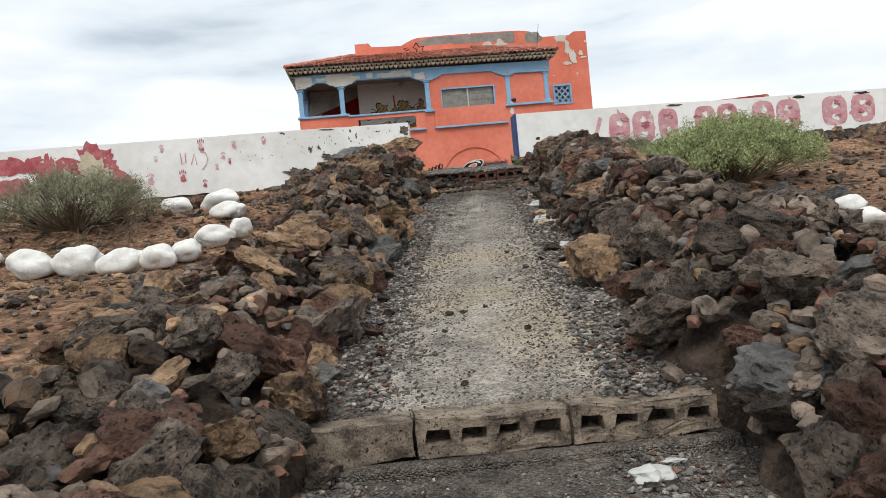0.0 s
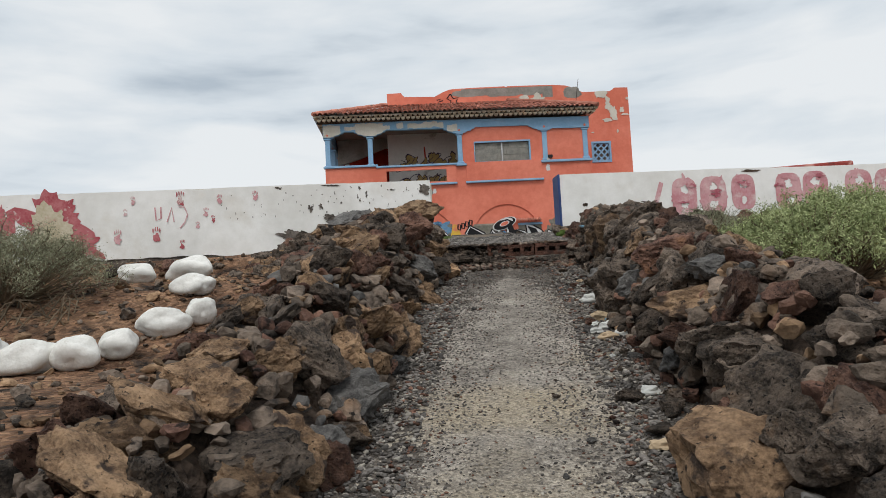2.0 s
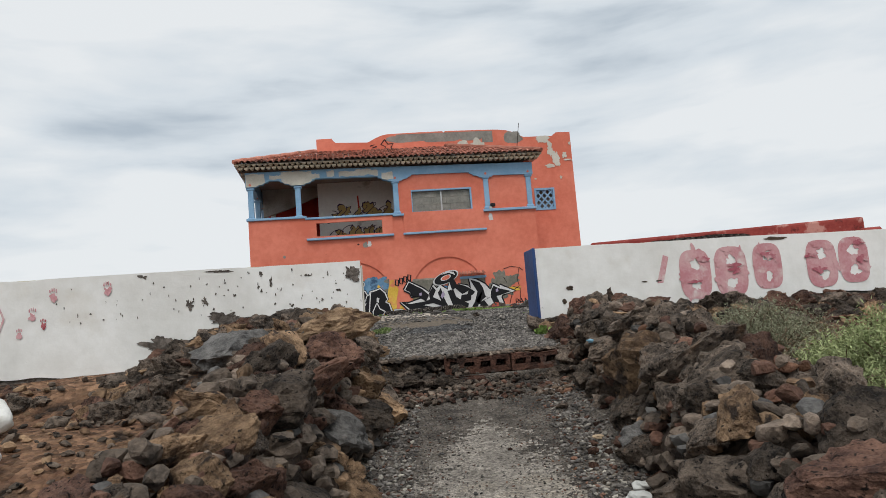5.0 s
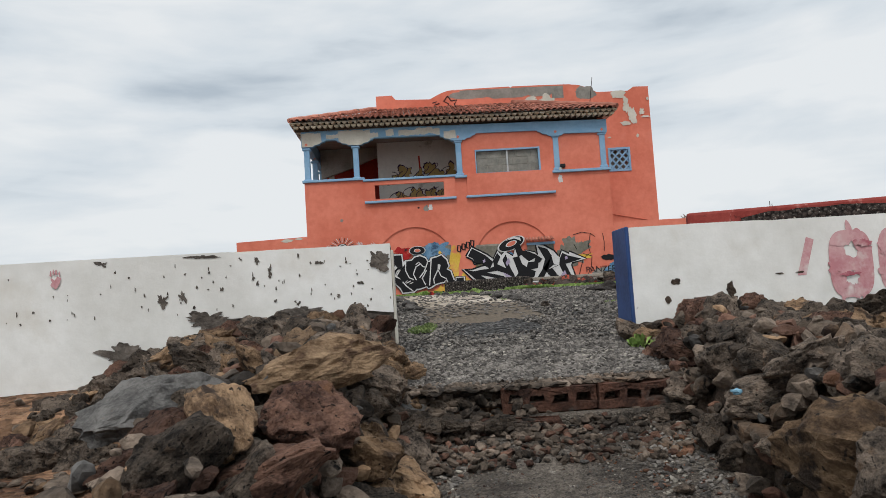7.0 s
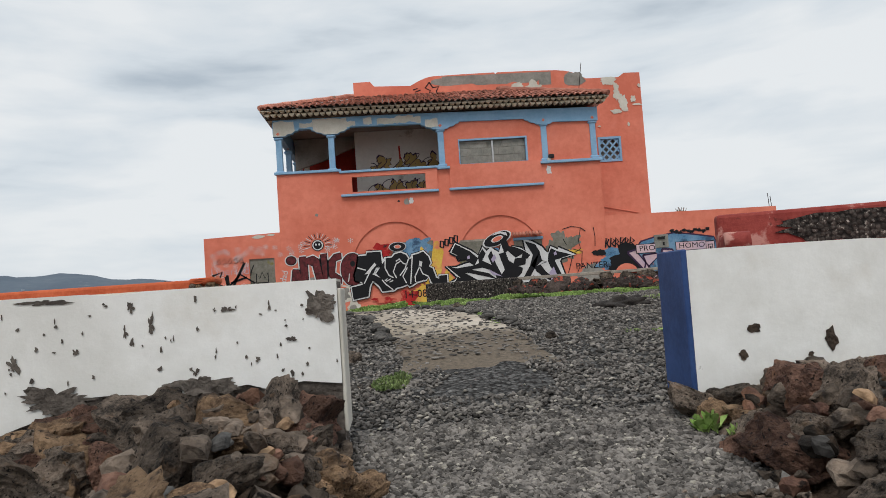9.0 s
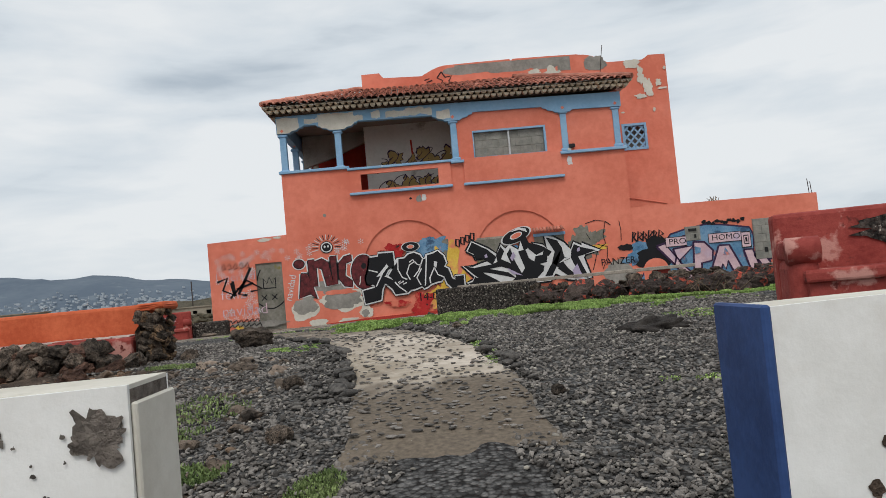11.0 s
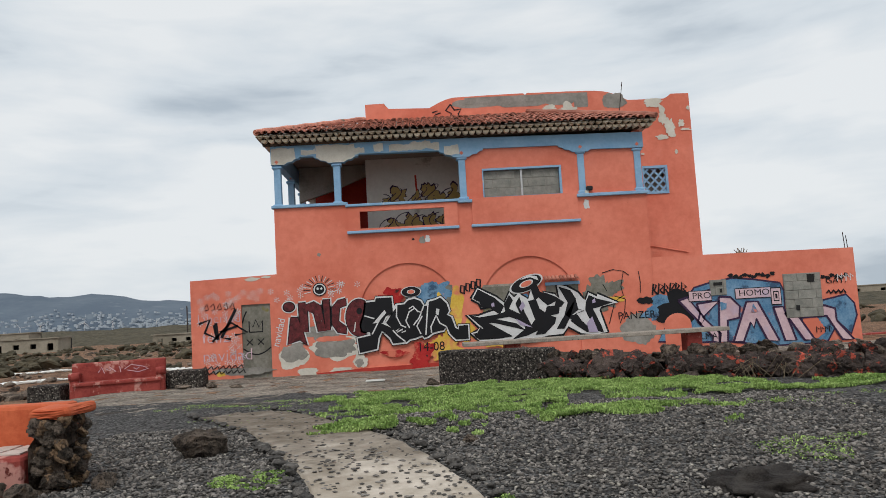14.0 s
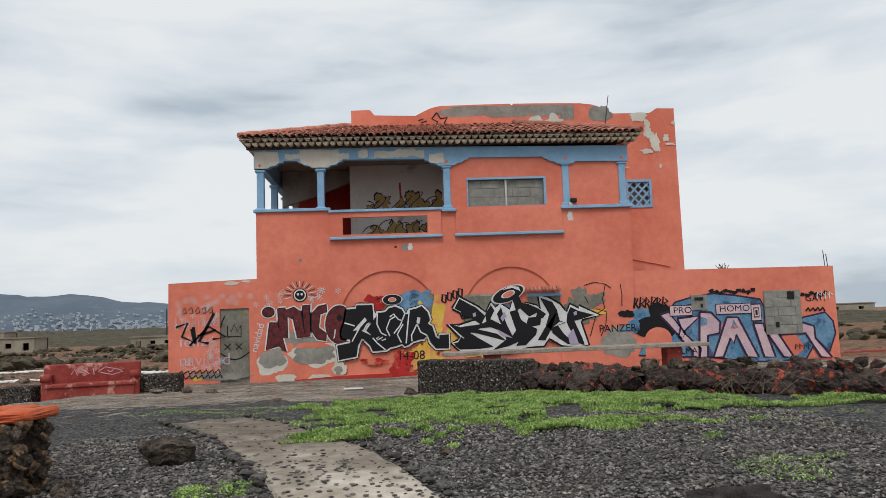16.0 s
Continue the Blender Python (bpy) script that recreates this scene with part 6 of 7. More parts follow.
# marks on the closed doorway
DY = FY + 0.05
line([(-1.72, 3.65), (-1.72, 3.95), (-1.62, 3.78), (-1.54, 3.98), (-1.46, 3.78), (-1.36, 3.95), (-1.36, 3.65), (-1.72, 3.65)], 0.035, BLACK, 1, DY)
for x in (-1.72, -1.42):
    line([(x - 0.08, 3.30), (x + 0.08, 3.46)], 0.03, BLACK, 1, DY)
    line([(x - 0.08, 3.46), (x + 0.08, 3.30)], 0.03, BLACK, 1, DY)
line([(-1.9 + 0.75 * u, 3.22 - 0.18 * math.sin(u * math.pi)) for u in np.linspace(0, 1, 10)], 0.035, BLACK, 1, DY)
line([(-1.78, 4.22), (-1.86, 4.05), (-1.9, 3.9)], 0.035, BLACK, 1, DY)
# maroon letters
MAROON_LETTERS = [[(-0.58, 3.98), (-0.4, 3.97), (-0.3, 3.7), (-0.17, 3.21), (-0.35, 3.37), (-0.68, 3.26)], [(-0.36, 4.35), (-0.17, 4.36), (-0.15, 4.3), (0.06, 4.37), (0.24, 4.25), (0.35, 3.57), (0.15, 3.56), (0.05, 4.06), (-0.13, 4.13), (-0.12, 3.57), (-0.33, 3.58)], [(0.3, 4.4), (0.48, 4.43), (0.47, 3.58), (0.35, 3.58)], [(0.92, 4.41), (0.93, 4.23), (0.75, 4.17), (0.7, 3.81), (0.91, 3.64), (0.9, 3.46), (0.68, 3.51), (0.53, 3.74), (0.54, 4.18), (0.72, 4.37)]]
for o in MAROON_LETTERS:
    line(o + o[:1], 0.12, SPRAYWHITE, 4, name="letter_outline")
    line(o + o[:1], 0.045, BLACK, 5, name="letter_outline")
    on_front("painted_letter", o, MAROON, 6, "dark maroon painted letter with a pale outline")


def ellipse(cx, cz, rx, rz, tilt=0.0, n=28):
    return [(cx + rx * math.cos(a), cz + rz * math.sin(a) + tilt * rx * math.cos(a)) for a in np.linspace(0, 2 * math.pi, n, endpoint=False)]


for rx, mt, ly in ((0.20, SPRAYWHITE, 4), (0.17, BLACK, 5), (0.14, MAROON, 7)):
    on_front("painted_disc", ellipse(-0.62, 4.27, rx, rx * 0.85), mt, ly)
for k, mt in ((0.05, SPRAYWHITE), (0.02, BLACK), (0.0, MAROON)):
    on_front("painted_ring", ellipse(1.27, 3.87, 0.36 + k, 0.50 + k), mt, 4 + (k < 0.03) + 2 * (k == 0), "maroon painted ring", [ellipse(1.28, 4.05, 0.08, 0.09)] if k == 0 else ())
line([(1.16 - 0.02 * k, 3.75 - 0.25 * math.sin(k * 0.6)) for k in range(4)], 0.03, SPRAYWHITE, 9)
# sun with a face, as a plain disc with rays
for k, (rx, mt) in enumerate(((0.19, BLACK), (0.165, SPRAYWHITE), (0.13, BLACK))):
    on_front("painted_disc", ellipse(0.23, 4.70, rx, rx * 0.95), mt, 5 + k, "black painted disc with rays" if not k else "")
for x in (0.18, 0.28):
    on_front("painted_disc", ellipse(x, 4.72, 0.03, 0.035), SPRAYWHITE, 9)
for k in range(17):
    a = -0.25 + math.pi * 1.16 * k / 16
    line([(0.23 + 0.24 * math.cos(a), 4.70 + 0.22 * math.sin(a)), (0.23 + 0.44 * math.cos(a), 4.70 + 0.38 * math.sin(a))], 0.02, BLACK if k % 2 else SPRAYWHITE, 4)
# two large black pieces with white outlines
LETTER_S = [(1.47, 4.27), (1.72, 4.28), (1.74, 4.37), (2.17, 4.37), (2.19, 3.97), (1.99, 3.86), (1.91, 3.71), (2.16, 3.48), (2.16, 3.36), (1.86, 3.47), (1.76, 3.29), (1.71, 3.0), (1.24, 2.92), (1.2, 3.31), (1.55, 3.37), (1.54, 3.46), (1.33, 3.5), (1.31, 3.67), (1.41, 3.94)]
LETTERS_OER = [(2.19, 3.97), (2.3, 4.15), (2.51, 4.16), (2.61, 4.26), (2.79, 4.3), (2.96, 4.22), (3.03, 4.08), (3.12, 4.09), (3.16, 4.19), (3.36, 4.23), (3.5, 4.29), (3.66, 4.12), (3.72, 3.91), (3.65, 3.81), (3.77, 3.74), (3.86, 3.44), (3.95, 3.39), (3.96, 3.49), (4.21, 3.5), (4.21, 3.12), (3.86, 3.13), (3.71, 3.3), (3.64, 3.49), (3.53, 3.39), (3.45, 3.39), (3.24, 3.34), (3.1, 3.25), (3.01, 3.22), (2.95, 3.29), (2.75, 3.23), (2.61, 3.21), (2.52, 3.14), (2.15, 3.12), (2.08, 3.28), (1.96, 3.4), (1.94, 3.61)]
STROKES_A = [[(2.62, 3.51), (2.53, 3.71), (2.63, 3.95), (2.79, 4.04)], [(3.16, 4.19), (3.1, 3.72), (3.05, 3.3)], [(3.36, 3.81), (3.45, 3.59), (3.63, 3.49)], [(2.3, 4.15), (2.28, 3.84), (2.39, 3.6), (2.53, 3.53)], [(2.63, 4.03), (2.74, 4.1), (2.86, 3.95), (2.98, 3.91)], [(3.03, 4.08), (2.9, 3.78), (2.73, 3.58)], [(3.36, 3.81), (3.2, 3.51), (3.21, 3.35)], [(1.41, 3.91), (1.68, 3.82)], [(1.6, 3.4), (1.74, 3.65), (1.96, 4.01)], [(2.16, 3.48), (2.28, 3.33), (2.49, 3.15)], [(2.98, 3.82), (2.82, 3.55), (2.92, 3.33)], [(2.25, 3.45), (2.33, 3.51), (2.28, 3.42), (2.43, 3.49), (2.4, 3.4), (2.51, 3.44)]]
GAPS_A = [[(1.63, 3.69), (1.96, 4.04), (2.01, 3.96), (1.76, 3.7)], [(1.86, 3.68), (1.95, 3.72), (2.12, 3.55)], [(3.37, 4.0), (3.46, 3.97), (3.42, 3.8), (3.35, 3.85)], [(2.18, 4.35), (2.24, 4.12), (2.3, 4.1), (2.19, 3.97)]]
BACK_B = [(4.35, 4.2), (4.53, 4.49), (5.03, 4.21), (5.25, 4.04), (5.4, 4.32), (5.52, 4.17), (5.65, 4.28), (5.91, 4.1), (6.0, 4.36), (6.26, 4.15), (6.44, 4.0), (6.56, 4.07), (6.34, 4.28), (6.65, 4.19), (6.77, 4.07), (6.72, 4.46), (6.97, 4.4), (7.29, 4.2), (7.41, 4.04), (7.49, 3.98), (7.58, 4.19), (7.82, 4.06), (7.82, 4.14), (8.38, 3.87), (7.9, 3.78), (7.85, 3.69), (8.03, 3.08), (7.7, 3.03), (7.31, 3.09), (6.96, 3.3), (6.8, 3.1), (6.38, 3.08), (5.83, 2.95), (5.36, 3.0), (4.98, 3.04), (4.52, 3.03), (4.28, 3.27), (4.45, 3.31), (4.53, 3.41), (4.19, 3.77), (4.5, 3.72), (4.81, 3.81), (5.06, 3.87), (4.85, 3.97), (4.6, 3.94), (4.56, 4.08)]
BLACK_B = [[(4.41, 4.2), (4.54, 4.44), (4.98, 4.18), (5.22, 3.95), (5.1, 3.74), (4.83, 3.94), (4.6, 3.96), (4.57, 4.11)], [(4.25, 3.76), (4.54, 3.67), (5.08, 3.73), (5.31, 3.81), (5.36, 3.66), (4.96, 3.61), (5.54, 3.45), (5.78, 3.26), (5.5, 3.36), (5.01, 3.5), (4.74, 3.53), (5.4, 3.12), (5.06, 3.09), (4.52, 3.09), (4.34, 3.25), (4.5, 3.27), (4.64, 3.39)], [(5.24, 4.0), (5.39, 4.24), (5.47, 4.1), (5.35, 3.87), (5.58, 3.74), (5.79, 3.61), (5.98, 3.33), (5.83, 3.32), (5.54, 3.59), (5.27, 3.7)], [(5.56, 4.0), (5.66, 4.17), (5.77, 3.76), (5.94, 3.39), (6.07, 3.54), (5.91, 4.05), (6.11, 4.09), (6.19, 3.82), (6.45, 3.63), (6.23, 3.29), (5.83, 3.13), (5.4, 3.03), (5.78, 3.29), (5.74, 3.5)], [(6.03, 4.31), (6.27, 4.07), (6.43, 3.91), (6.66, 4.01), (6.62, 3.87), (6.8, 3.85), (6.89, 3.95), (6.69, 4.1), (6.42, 4.23)], [(6.41, 3.86), (6.76, 3.88), (6.72, 3.67), (6.48, 3.63), (6.63, 3.55), (6.59, 3.41), (6.3, 3.14), (6.05, 3.12), (6.28, 3.45)]]
BLACK_C = [[(6.78, 4.38), (7.08, 4.27), (7.21, 4.04), (6.82, 3.51), (6.65, 3.25), (6.84, 3.25), (7.04, 3.58), (7.27, 3.75), (7.42, 3.7), (7.2, 3.63), (7.4, 3.32), (7.25, 3.31), (6.89, 3.63), (7.0, 3.95)], [(7.5, 3.93), (7.59, 4.11), (7.79, 4.0), (8.22, 3.88), (7.82, 3.78), (7.66, 3.74), (7.87, 3.24), (7.92, 3.08), (7.74, 3.14), (7.54, 3.54), (7.47, 3.72)], [(7.18, 3.56), (7.43, 3.32), (7.64, 3.14), (7.47, 3.12), (7.24, 3.28), (7.05, 3.44)], [(4.55, 3.41), (4.48, 3.28), (4.38, 3.19), (4.5, 3.09), (4.75, 3.17)]]
LILAC_B = [[(5.64, 3.89), (5.75, 4.06), (5.81, 3.93), (5.69, 3.78)], [(5.54, 3.59), (5.97, 3.33), (5.65, 3.41)], [(7.47, 3.35), (7.63, 3.53), (7.77, 3.1), (7.52, 3.1)], [(4.88, 4.03), (4.96, 4.07), (4.97, 3.96), (4.89, 3.95)], [(7.66, 3.97), (7.74, 4.02), (7.76, 3.91), (7.67, 3.88)]]
for k, o in enumerate((LETTER_S, LETTERS_OER)):
    line(o + o[:1], 0.14, BLACK, 6, name="graffiti_outline")
    line(o + o[:1], 0.095, SPRAYWHITE, 7, name="graffiti_outline")
    on_front("graffiti_shape", o, BLACK, 9, "black spray-painted block letters with white outlines")
for pts in STROKES_A:
    line(pts, 0.036, SPRAYWHITE, 12, name="graffiti_line")
for o in GAPS_A:
    on_front("graffiti_shape", o, SPRAYWHITE, 12, "white gap between black spray-painted letters")
line(BACK_B + BACK_B[:1], 0.11, BLACK, 6, name="graffiti_outline")
on_front("graffiti_shape", BACK_B, SPRAYWHITE, 8, "white angular spray-painted lettering")
for o in BLACK_B + BLACK_C:
    line(o + o[:1], 0.025, BLACK, 10, name="graffiti_outline")
    on_front("graffiti_shape", o, BLACK, 11, "black stroke of angular spray-painted lettering")
for o in LILAC_B:
    on_front("graffiti_shape", o, LILAC, 13, "lilac highlight of spray-painted lettering")
for cx, cz, rx, rz, tilt in ((2.71, 4.49, 0.25, 0.135, 0.0), (5.88, 4.53, 0.42, 0.20, 0.30)):
    for k, mt, ly in ((1.12, SPRAYWHITE, 7), (1.0, BLACK, 9), (0.46, SPRAYWHITE, 12), (0.36, CORAL, 14)):
        on_front("painted_ring", ellipse(cx, cz, rx * k, rz * k, tilt), mt, ly)
on_front("graffiti_shape", [(5.70, 4.64), (5.95, 4.76), (6.18, 4.72), (6.22, 4.60), (6.0, 4.70)], SPRAYWHITE, 15, "white glint on a black painted ring")
on_front("graffiti_shape", [(5.98, 4.42), (6.16, 4.50), (6.28, 4.20), (6.08, 4.05)], BLACK, 9)
text("14-08", 2.80, 2.86, 0.24, BLACK, 4, 0.95)
for k in range(4):
    x = 4.06 + 0.15 * k
    line([(x, 4.40 + 0.05 * k), (x + 0.02, 4.58 + 0.05 * k), (x + 0.12, 4.56 + 0.05 * k), (x + 0.1, 4.36 + 0.05 * k), (x, 4.40 + 0.05 * k)], 0.05, BLACK, 5)
text("PANZER.", 8.35, 3.40, 0.20, BLACK, 4, 1.0)
for pts in (((8.0, 4.7), (8.3, 4.78), (8.6, 4.72), (8.5, 4.3), (8.55, 4.05), (8.3, 3.9), (8.1, 3.3)), ((8.6, 4.72), (8.75, 4.6)), ((8.3, 4.05), (8.6, 3.95), (8.55, 3.6), (8.4, 3.3)), ((8.0, 4.4), (8.1, 4.2)), ((9.02, 4.7), (9.05, 4.4), (9.03, 4.1))):
    line(pts, 0.022, BLACK, 4)
on_front("paint_patch", blob(9.15, 3.88, 0.2, 0.10, 77, 0.4), BLACK, 4)
for k in range(6):
    x = 9.36 + 0.16 * k
    line([(x, 4.02), (x + 0.05, 4.32), (x + 0.13 + 0.04 * (k % 2), 4.28 - 0.05 * (k % 3)), (x + 0.06, 4.14), (x + 0.14, 4.02 + 0.03 * (k % 2))], 0.05, BLACK, 5)
# blue ground and pale letters on the right wing
BLUE_GROUND = [[(9.96, 3.83), (10.37, 3.95), (10.54, 4.15), (10.99, 4.26), (11.64, 4.36), (12.25, 4.28), (12.96, 4.15), (13.06, 3.91), (13.01, 3.31), (13.85, 3.23), (14.14, 3.6), (14.8, 3.72), (15.01, 3.47), (15.05, 3.13), (14.84, 2.63), (14.51, 2.99), (14.1, 2.38), (13.71, 2.43), (12.58, 2.42), (11.32, 2.63), (10.52, 2.64), (9.42, 2.73), (9.68, 3.17), (10.41, 3.3), (10.19, 3.62)]][0]
on_front("paint_patch", BLUE_GROUND, SPRAYBLUE, 2, "blue spray-painted ground")
line(BLUE_GROUND + BLUE_GROUND[:1], 0.05, PURPLE, 3, name="graffiti_outline")
for i, (x, z, rx, rz) in enumerate(((9.75, 3.75, 0.5, 0.28), (9.4, 3.55, 0.3, 0.2))):
    on_front("paint_patch", blob(x, z, rx, rz, i + 51, 0.5), SPRAYBLUE, 2, "blue spray-painted ground")
on_front("paint_patch", blob(10.05, 3.60, 0.52, 0.42, 66, 0.5), BLACK, 3, "black sprayed cloud")
on_front("paint_patch", [(9.62, 2.6), (10.38, 2.6), (10.38, 3.1)] + [(10.0 + 0.38 * math.cos(a), 3.14 + 0.34 * math.sin(a)) for a in np.linspace(0, math.pi, 14)] + [(9.62, 3.1)], CORAL, 4, "coral hump left bare in the black cloud")
for i in range(16):
    on_front("paint_patch", blob(11.6 + 0.13 * i + (1.3 if i > 9 else 0), 4.42 - 0.03 * (i % 3) - (0.15 if i > 9 else 0), 0.08, 0.05, i, 0.4), BLACK, 3)
PALE = [[(10.06, 3.82), (10.97, 4.07), (10.98, 3.74), (10.35, 3.85), (10.76, 3.29), (10.65, 3.13)], [(10.56, 3.7), (11.19, 3.74), (10.71, 3.32), (11.17, 2.84), (11.12, 2.6), (10.93, 2.64), (10.94, 2.78), (10.56, 3.2), (10.64, 3.45)], [(11.2, 3.86), (11.53, 3.83), (11.77, 3.56), (11.72, 3.25), (11.39, 3.2), (11.35, 2.61), (11.11, 2.62)], [(11.96, 3.68), (12.28, 3.67), (12.79, 2.56), (12.47, 2.57), (12.19, 3.2), (12.11, 2.95), (12.03, 3.11), (11.79, 2.59), (11.51, 2.61)], [(12.7, 3.49), (12.99, 3.48), (13.27, 2.54), (12.95, 2.55)], [(13.01, 3.31), (13.46, 3.29), (13.39, 3.19), (13.79, 2.52), (13.5, 2.53)], [(13.36, 3.25), (13.82, 3.33), (14.13, 3.46), (14.44, 3.35), (14.45, 3.02), (14.89, 2.47), (14.56, 2.49), (14.18, 3.16), (13.45, 3.15)]]
for i, o in enumerate(PALE):
    line(o + o[:1], 0.06, PURPLE, 8, name="letter_outline")
    on_front("painted_letter", o, PALEPINK, 6 + i % 2, "pale pink painted letter with a dark outline")
on_front("letter_hole", [(11.22, 3.72), (11.40, 3.66), (11.38, 3.52), (11.22, 3.48)], SPRAYBLUE, 10)
on_front("letter_hole", [(12.14, 3.62), (12.27, 3.38), (12.06, 3.38)], SPRAYBLUE, 10)
for s, x, z, w, h in (("PRO", 10.45, 3.82, 0.56, 0.24), ("HOMO", 11.76, 3.82, 0.92, 0.24)):
    on_front("sign_patch", rect(x - 0.10, x + w, z - 0.06, z + h), BLACK, 8)
    on_front("sign_patch", rect(x - 0.08, x + w - 0.02, z - 0.04, z + h - 0.02), PALEPINK, 9, "pale painted panel")
    text(s, x, z + 0.02, 0.17, BLACK, 10, 1.15)
for k, (g, mt) in enumerate(((0.0, BLACK), (0.02, PALEPINK), (0.07, BLACK), (0.09, PALEPINK), (0.12, BLACK))):
    on_front("sign_patch", rect(12.66 + g, 12.96 - g, 3.54 + g * 1.5, 4.03 - g * 1.5), mt, 9 + k)
text("GAY.", 14.25, 4.05, 0.17, BLACK, 5, 1.1)
text("LMA.", 10.6, 2.72, 0.17, BLACK, 9, 1.0)
on_front("paint_patch", blob(13.75, 2.85, 0.33, 0.30, 83, 0.2), CORAL, 5)
for k in range(4):
    line([(14.6 + 0.12 * k, 4.1), (14.62 + 0.12 * k, 4.3), (14.7 + 0.12 * k, 4.2)], 0.03, SPRAYWHITE, 5)
    line([(14.25 + 0.14 * k, 3.78), (14.32 + 0.14 * k, 3.86), (14.38 + 0.14 * k, 3.76)], 0.05, BLACK, 5)
    line([(13.85 + 0.12 * k, 2.72), (13.86 + 0.12 * k, 2.88), (13.93 + 0.12 * k, 2.80)], 0.03, BLACK, 11)
# graffiti inside the veranda
for i, (x, z, rx, rz) in enumerate(((2.25, 7.40, 0.26, 0.16), (2.5, 7.60, 0.30, 0.22), (3.02, 7.47, 0.20, 0.22), (3.45, 7.64, 0.28, 0.26), (3.85, 7.42, 0.25, 0.16), (4.2, 7.54, 0.2, 0.3), (2.3, 6.67, 0.35, 0.22), (2.85, 6.75, 0.32, 0.26), (3.4, 6.70, 0.3, 0.24), (3.95, 6.75, 0.35, 0.22))):
    on_front("paint_patch", blob(x, z, rx * 0.92, rz * 1.02, i + 61, 0.6), PURPLE, 1, "dark purple graffiti outline", y=33.3)
    on_front("paint_patch", blob(x, z, rx * 0.80, rz * 0.86, i + 61, 0.6), OCHREPAINT, 3, "ochre graffiti shape", y=33.3)
for k, (x, z) in enumerate(((2.0, 7.40), (2.35, 7.62), (2.8, 7.45), (3.15, 7.55), (3.5, 7.65), (3.95, 7.5), (2.05, 6.65), (2.55, 6.8), (3.05, 6.7), (3.6, 6.75), (4.0, 6.7))):
    line([(x + 0.22 * math.sin(a * 1.3 + k), z + 0.24 * math.cos(a + 0.7 * k)) for a in np.linspace(0, 4.2, 14)], 0.026, PURPLE, 5, y=33.3)
line([(3.02, 8.2), (3.04, 7.7)], 0.06, CORAL_DARK, 2, y=33.3)
# flaked render on the tower
for i, (o, mt) in enumerate(((blob(5.2, 10.56, 0.85, 0.17, 2, 0.15), CONCRETE), (blob(6.6, 10.55, 1.1, 0.20, 3, 0.15), CONCRETE), (blob(7.9, 10.55, 0.6, 0.2, 5, 0.15), CONCRETE), (rect(8.3, 8.75, 10.25, 10.73), CONCRETE), (rect(4.75, 8.3, 10.52, 10.74), CONCRETE), (blob(9.62, 10.42, 0.36, 0.28, 6, 0.25), CONCRETE),
                              (blob(8.1, 10.22, 0.30, 0.15, 7, 0.5), CREAM), (blob(7.5, 10.25, 0.22, 0.12, 8, 0.5), CREAM), (blob(10.85, 10.28, 0.32, 0.14, 9, 0.4), CREAM), (blob(11.15, 9.85, 0.14, 0.32, 10, 0.5), CREAM), (blob(11.35, 9.45, 0.18, 0.30, 11, 0.4), CREAM), (blob(11.1, 9.12, 0.2, 0.08, 12, 0.4), CREAM), (blob(11.45, 9.2, 0.1, 0.1, 13, 0.3), CREAM), (blob(11.75, 9.55, 0.1, 0.12, 14, 0.5), CREAM), (blob(11.85, 9.35, 0.2, 0.035, 15, 0.5), CREAM), (blob(11.5, 8.62, 0.05, 0.07, 16, 0.3), CREAM), (blob(12.0, 10.05, 0.05, 0.06, 17, 0.3), CREAM), (blob(10.4, 8.6, 0.06, 0.03, 18, 0.3), CREAM))):
    part("bare_patch", plate([(x, min(z, 10.735)) for x, z in o], [], TY - 0.004 - 0.0013 * i, TY - 0.0037 - 0.0013 * i), mt, tower, "bare render where the paint has flaked")
for k, pts in enumerate((((4.28, 10.55), (4.40, 10.35), (4.62, 10.38), (4.52, 10.22), (4.58, 10.02), (4.40, 10.15), (4.22, 10.05), (4.30, 10.25), (4.12, 10.35), (4.28, 10.55)), ((3.68, 10.30), (3.85, 10.35), (3.75, 10.22), (3.95, 10.28)))):
    part("painted_line", stroke(pts, 0.045, TY - 0.012), BLACK, tower)
part("rod", tube([(9.75, TY + 0.0, 10.0), (9.9, TY - 0.05, 11.0)], 0.012, 5), DARKMETAL, tower, "thin iron rod")
part("cable", tube([(9.6, TY - 0.03, 5.85), (10.4, TY - 0.03, 5.62), (11.6, TY - 0.03, 5.35)], 0.018, 5), CORAL, tower)
for x, h in ((14.98, 0.45), (15.06, 0.35)):
    part("rod", tube([(x, FY + 0.1, 4.95), (x - 0.03, FY + 0.1, 5.02 + h)], 0.012, 5), DARKMETAL, house, "rusty reinforcing rod")
r = random.Random(97)
bm = bmesh.new()
for i in range(14):
    x = 12.0 + r.uniform(-0.15, 0.18)
    tube([(x, FY + 0.12, 5.0), (x + r.uniform(-0.12, 0.12), FY + 0.12, 5.06 + r.uniform(0.02, 0.14))], 0.014, 4, bm, 0.6)
part("dry_tuft", bm, TWIG, house, "dry plant tuft on the wall top")
lamp = part("wall_lamp", box(7.74, 7.92, FY - 0.10, FY + 0.02, 7.02, 7.14, 0.02), DARKPLASTIC, house, "small black wall lamp")
part("bracket", box(7.70, 7.80, FY - 0.06, FY + 0.0, 6.94, 7.03, 0.01), CREAM, lamp)

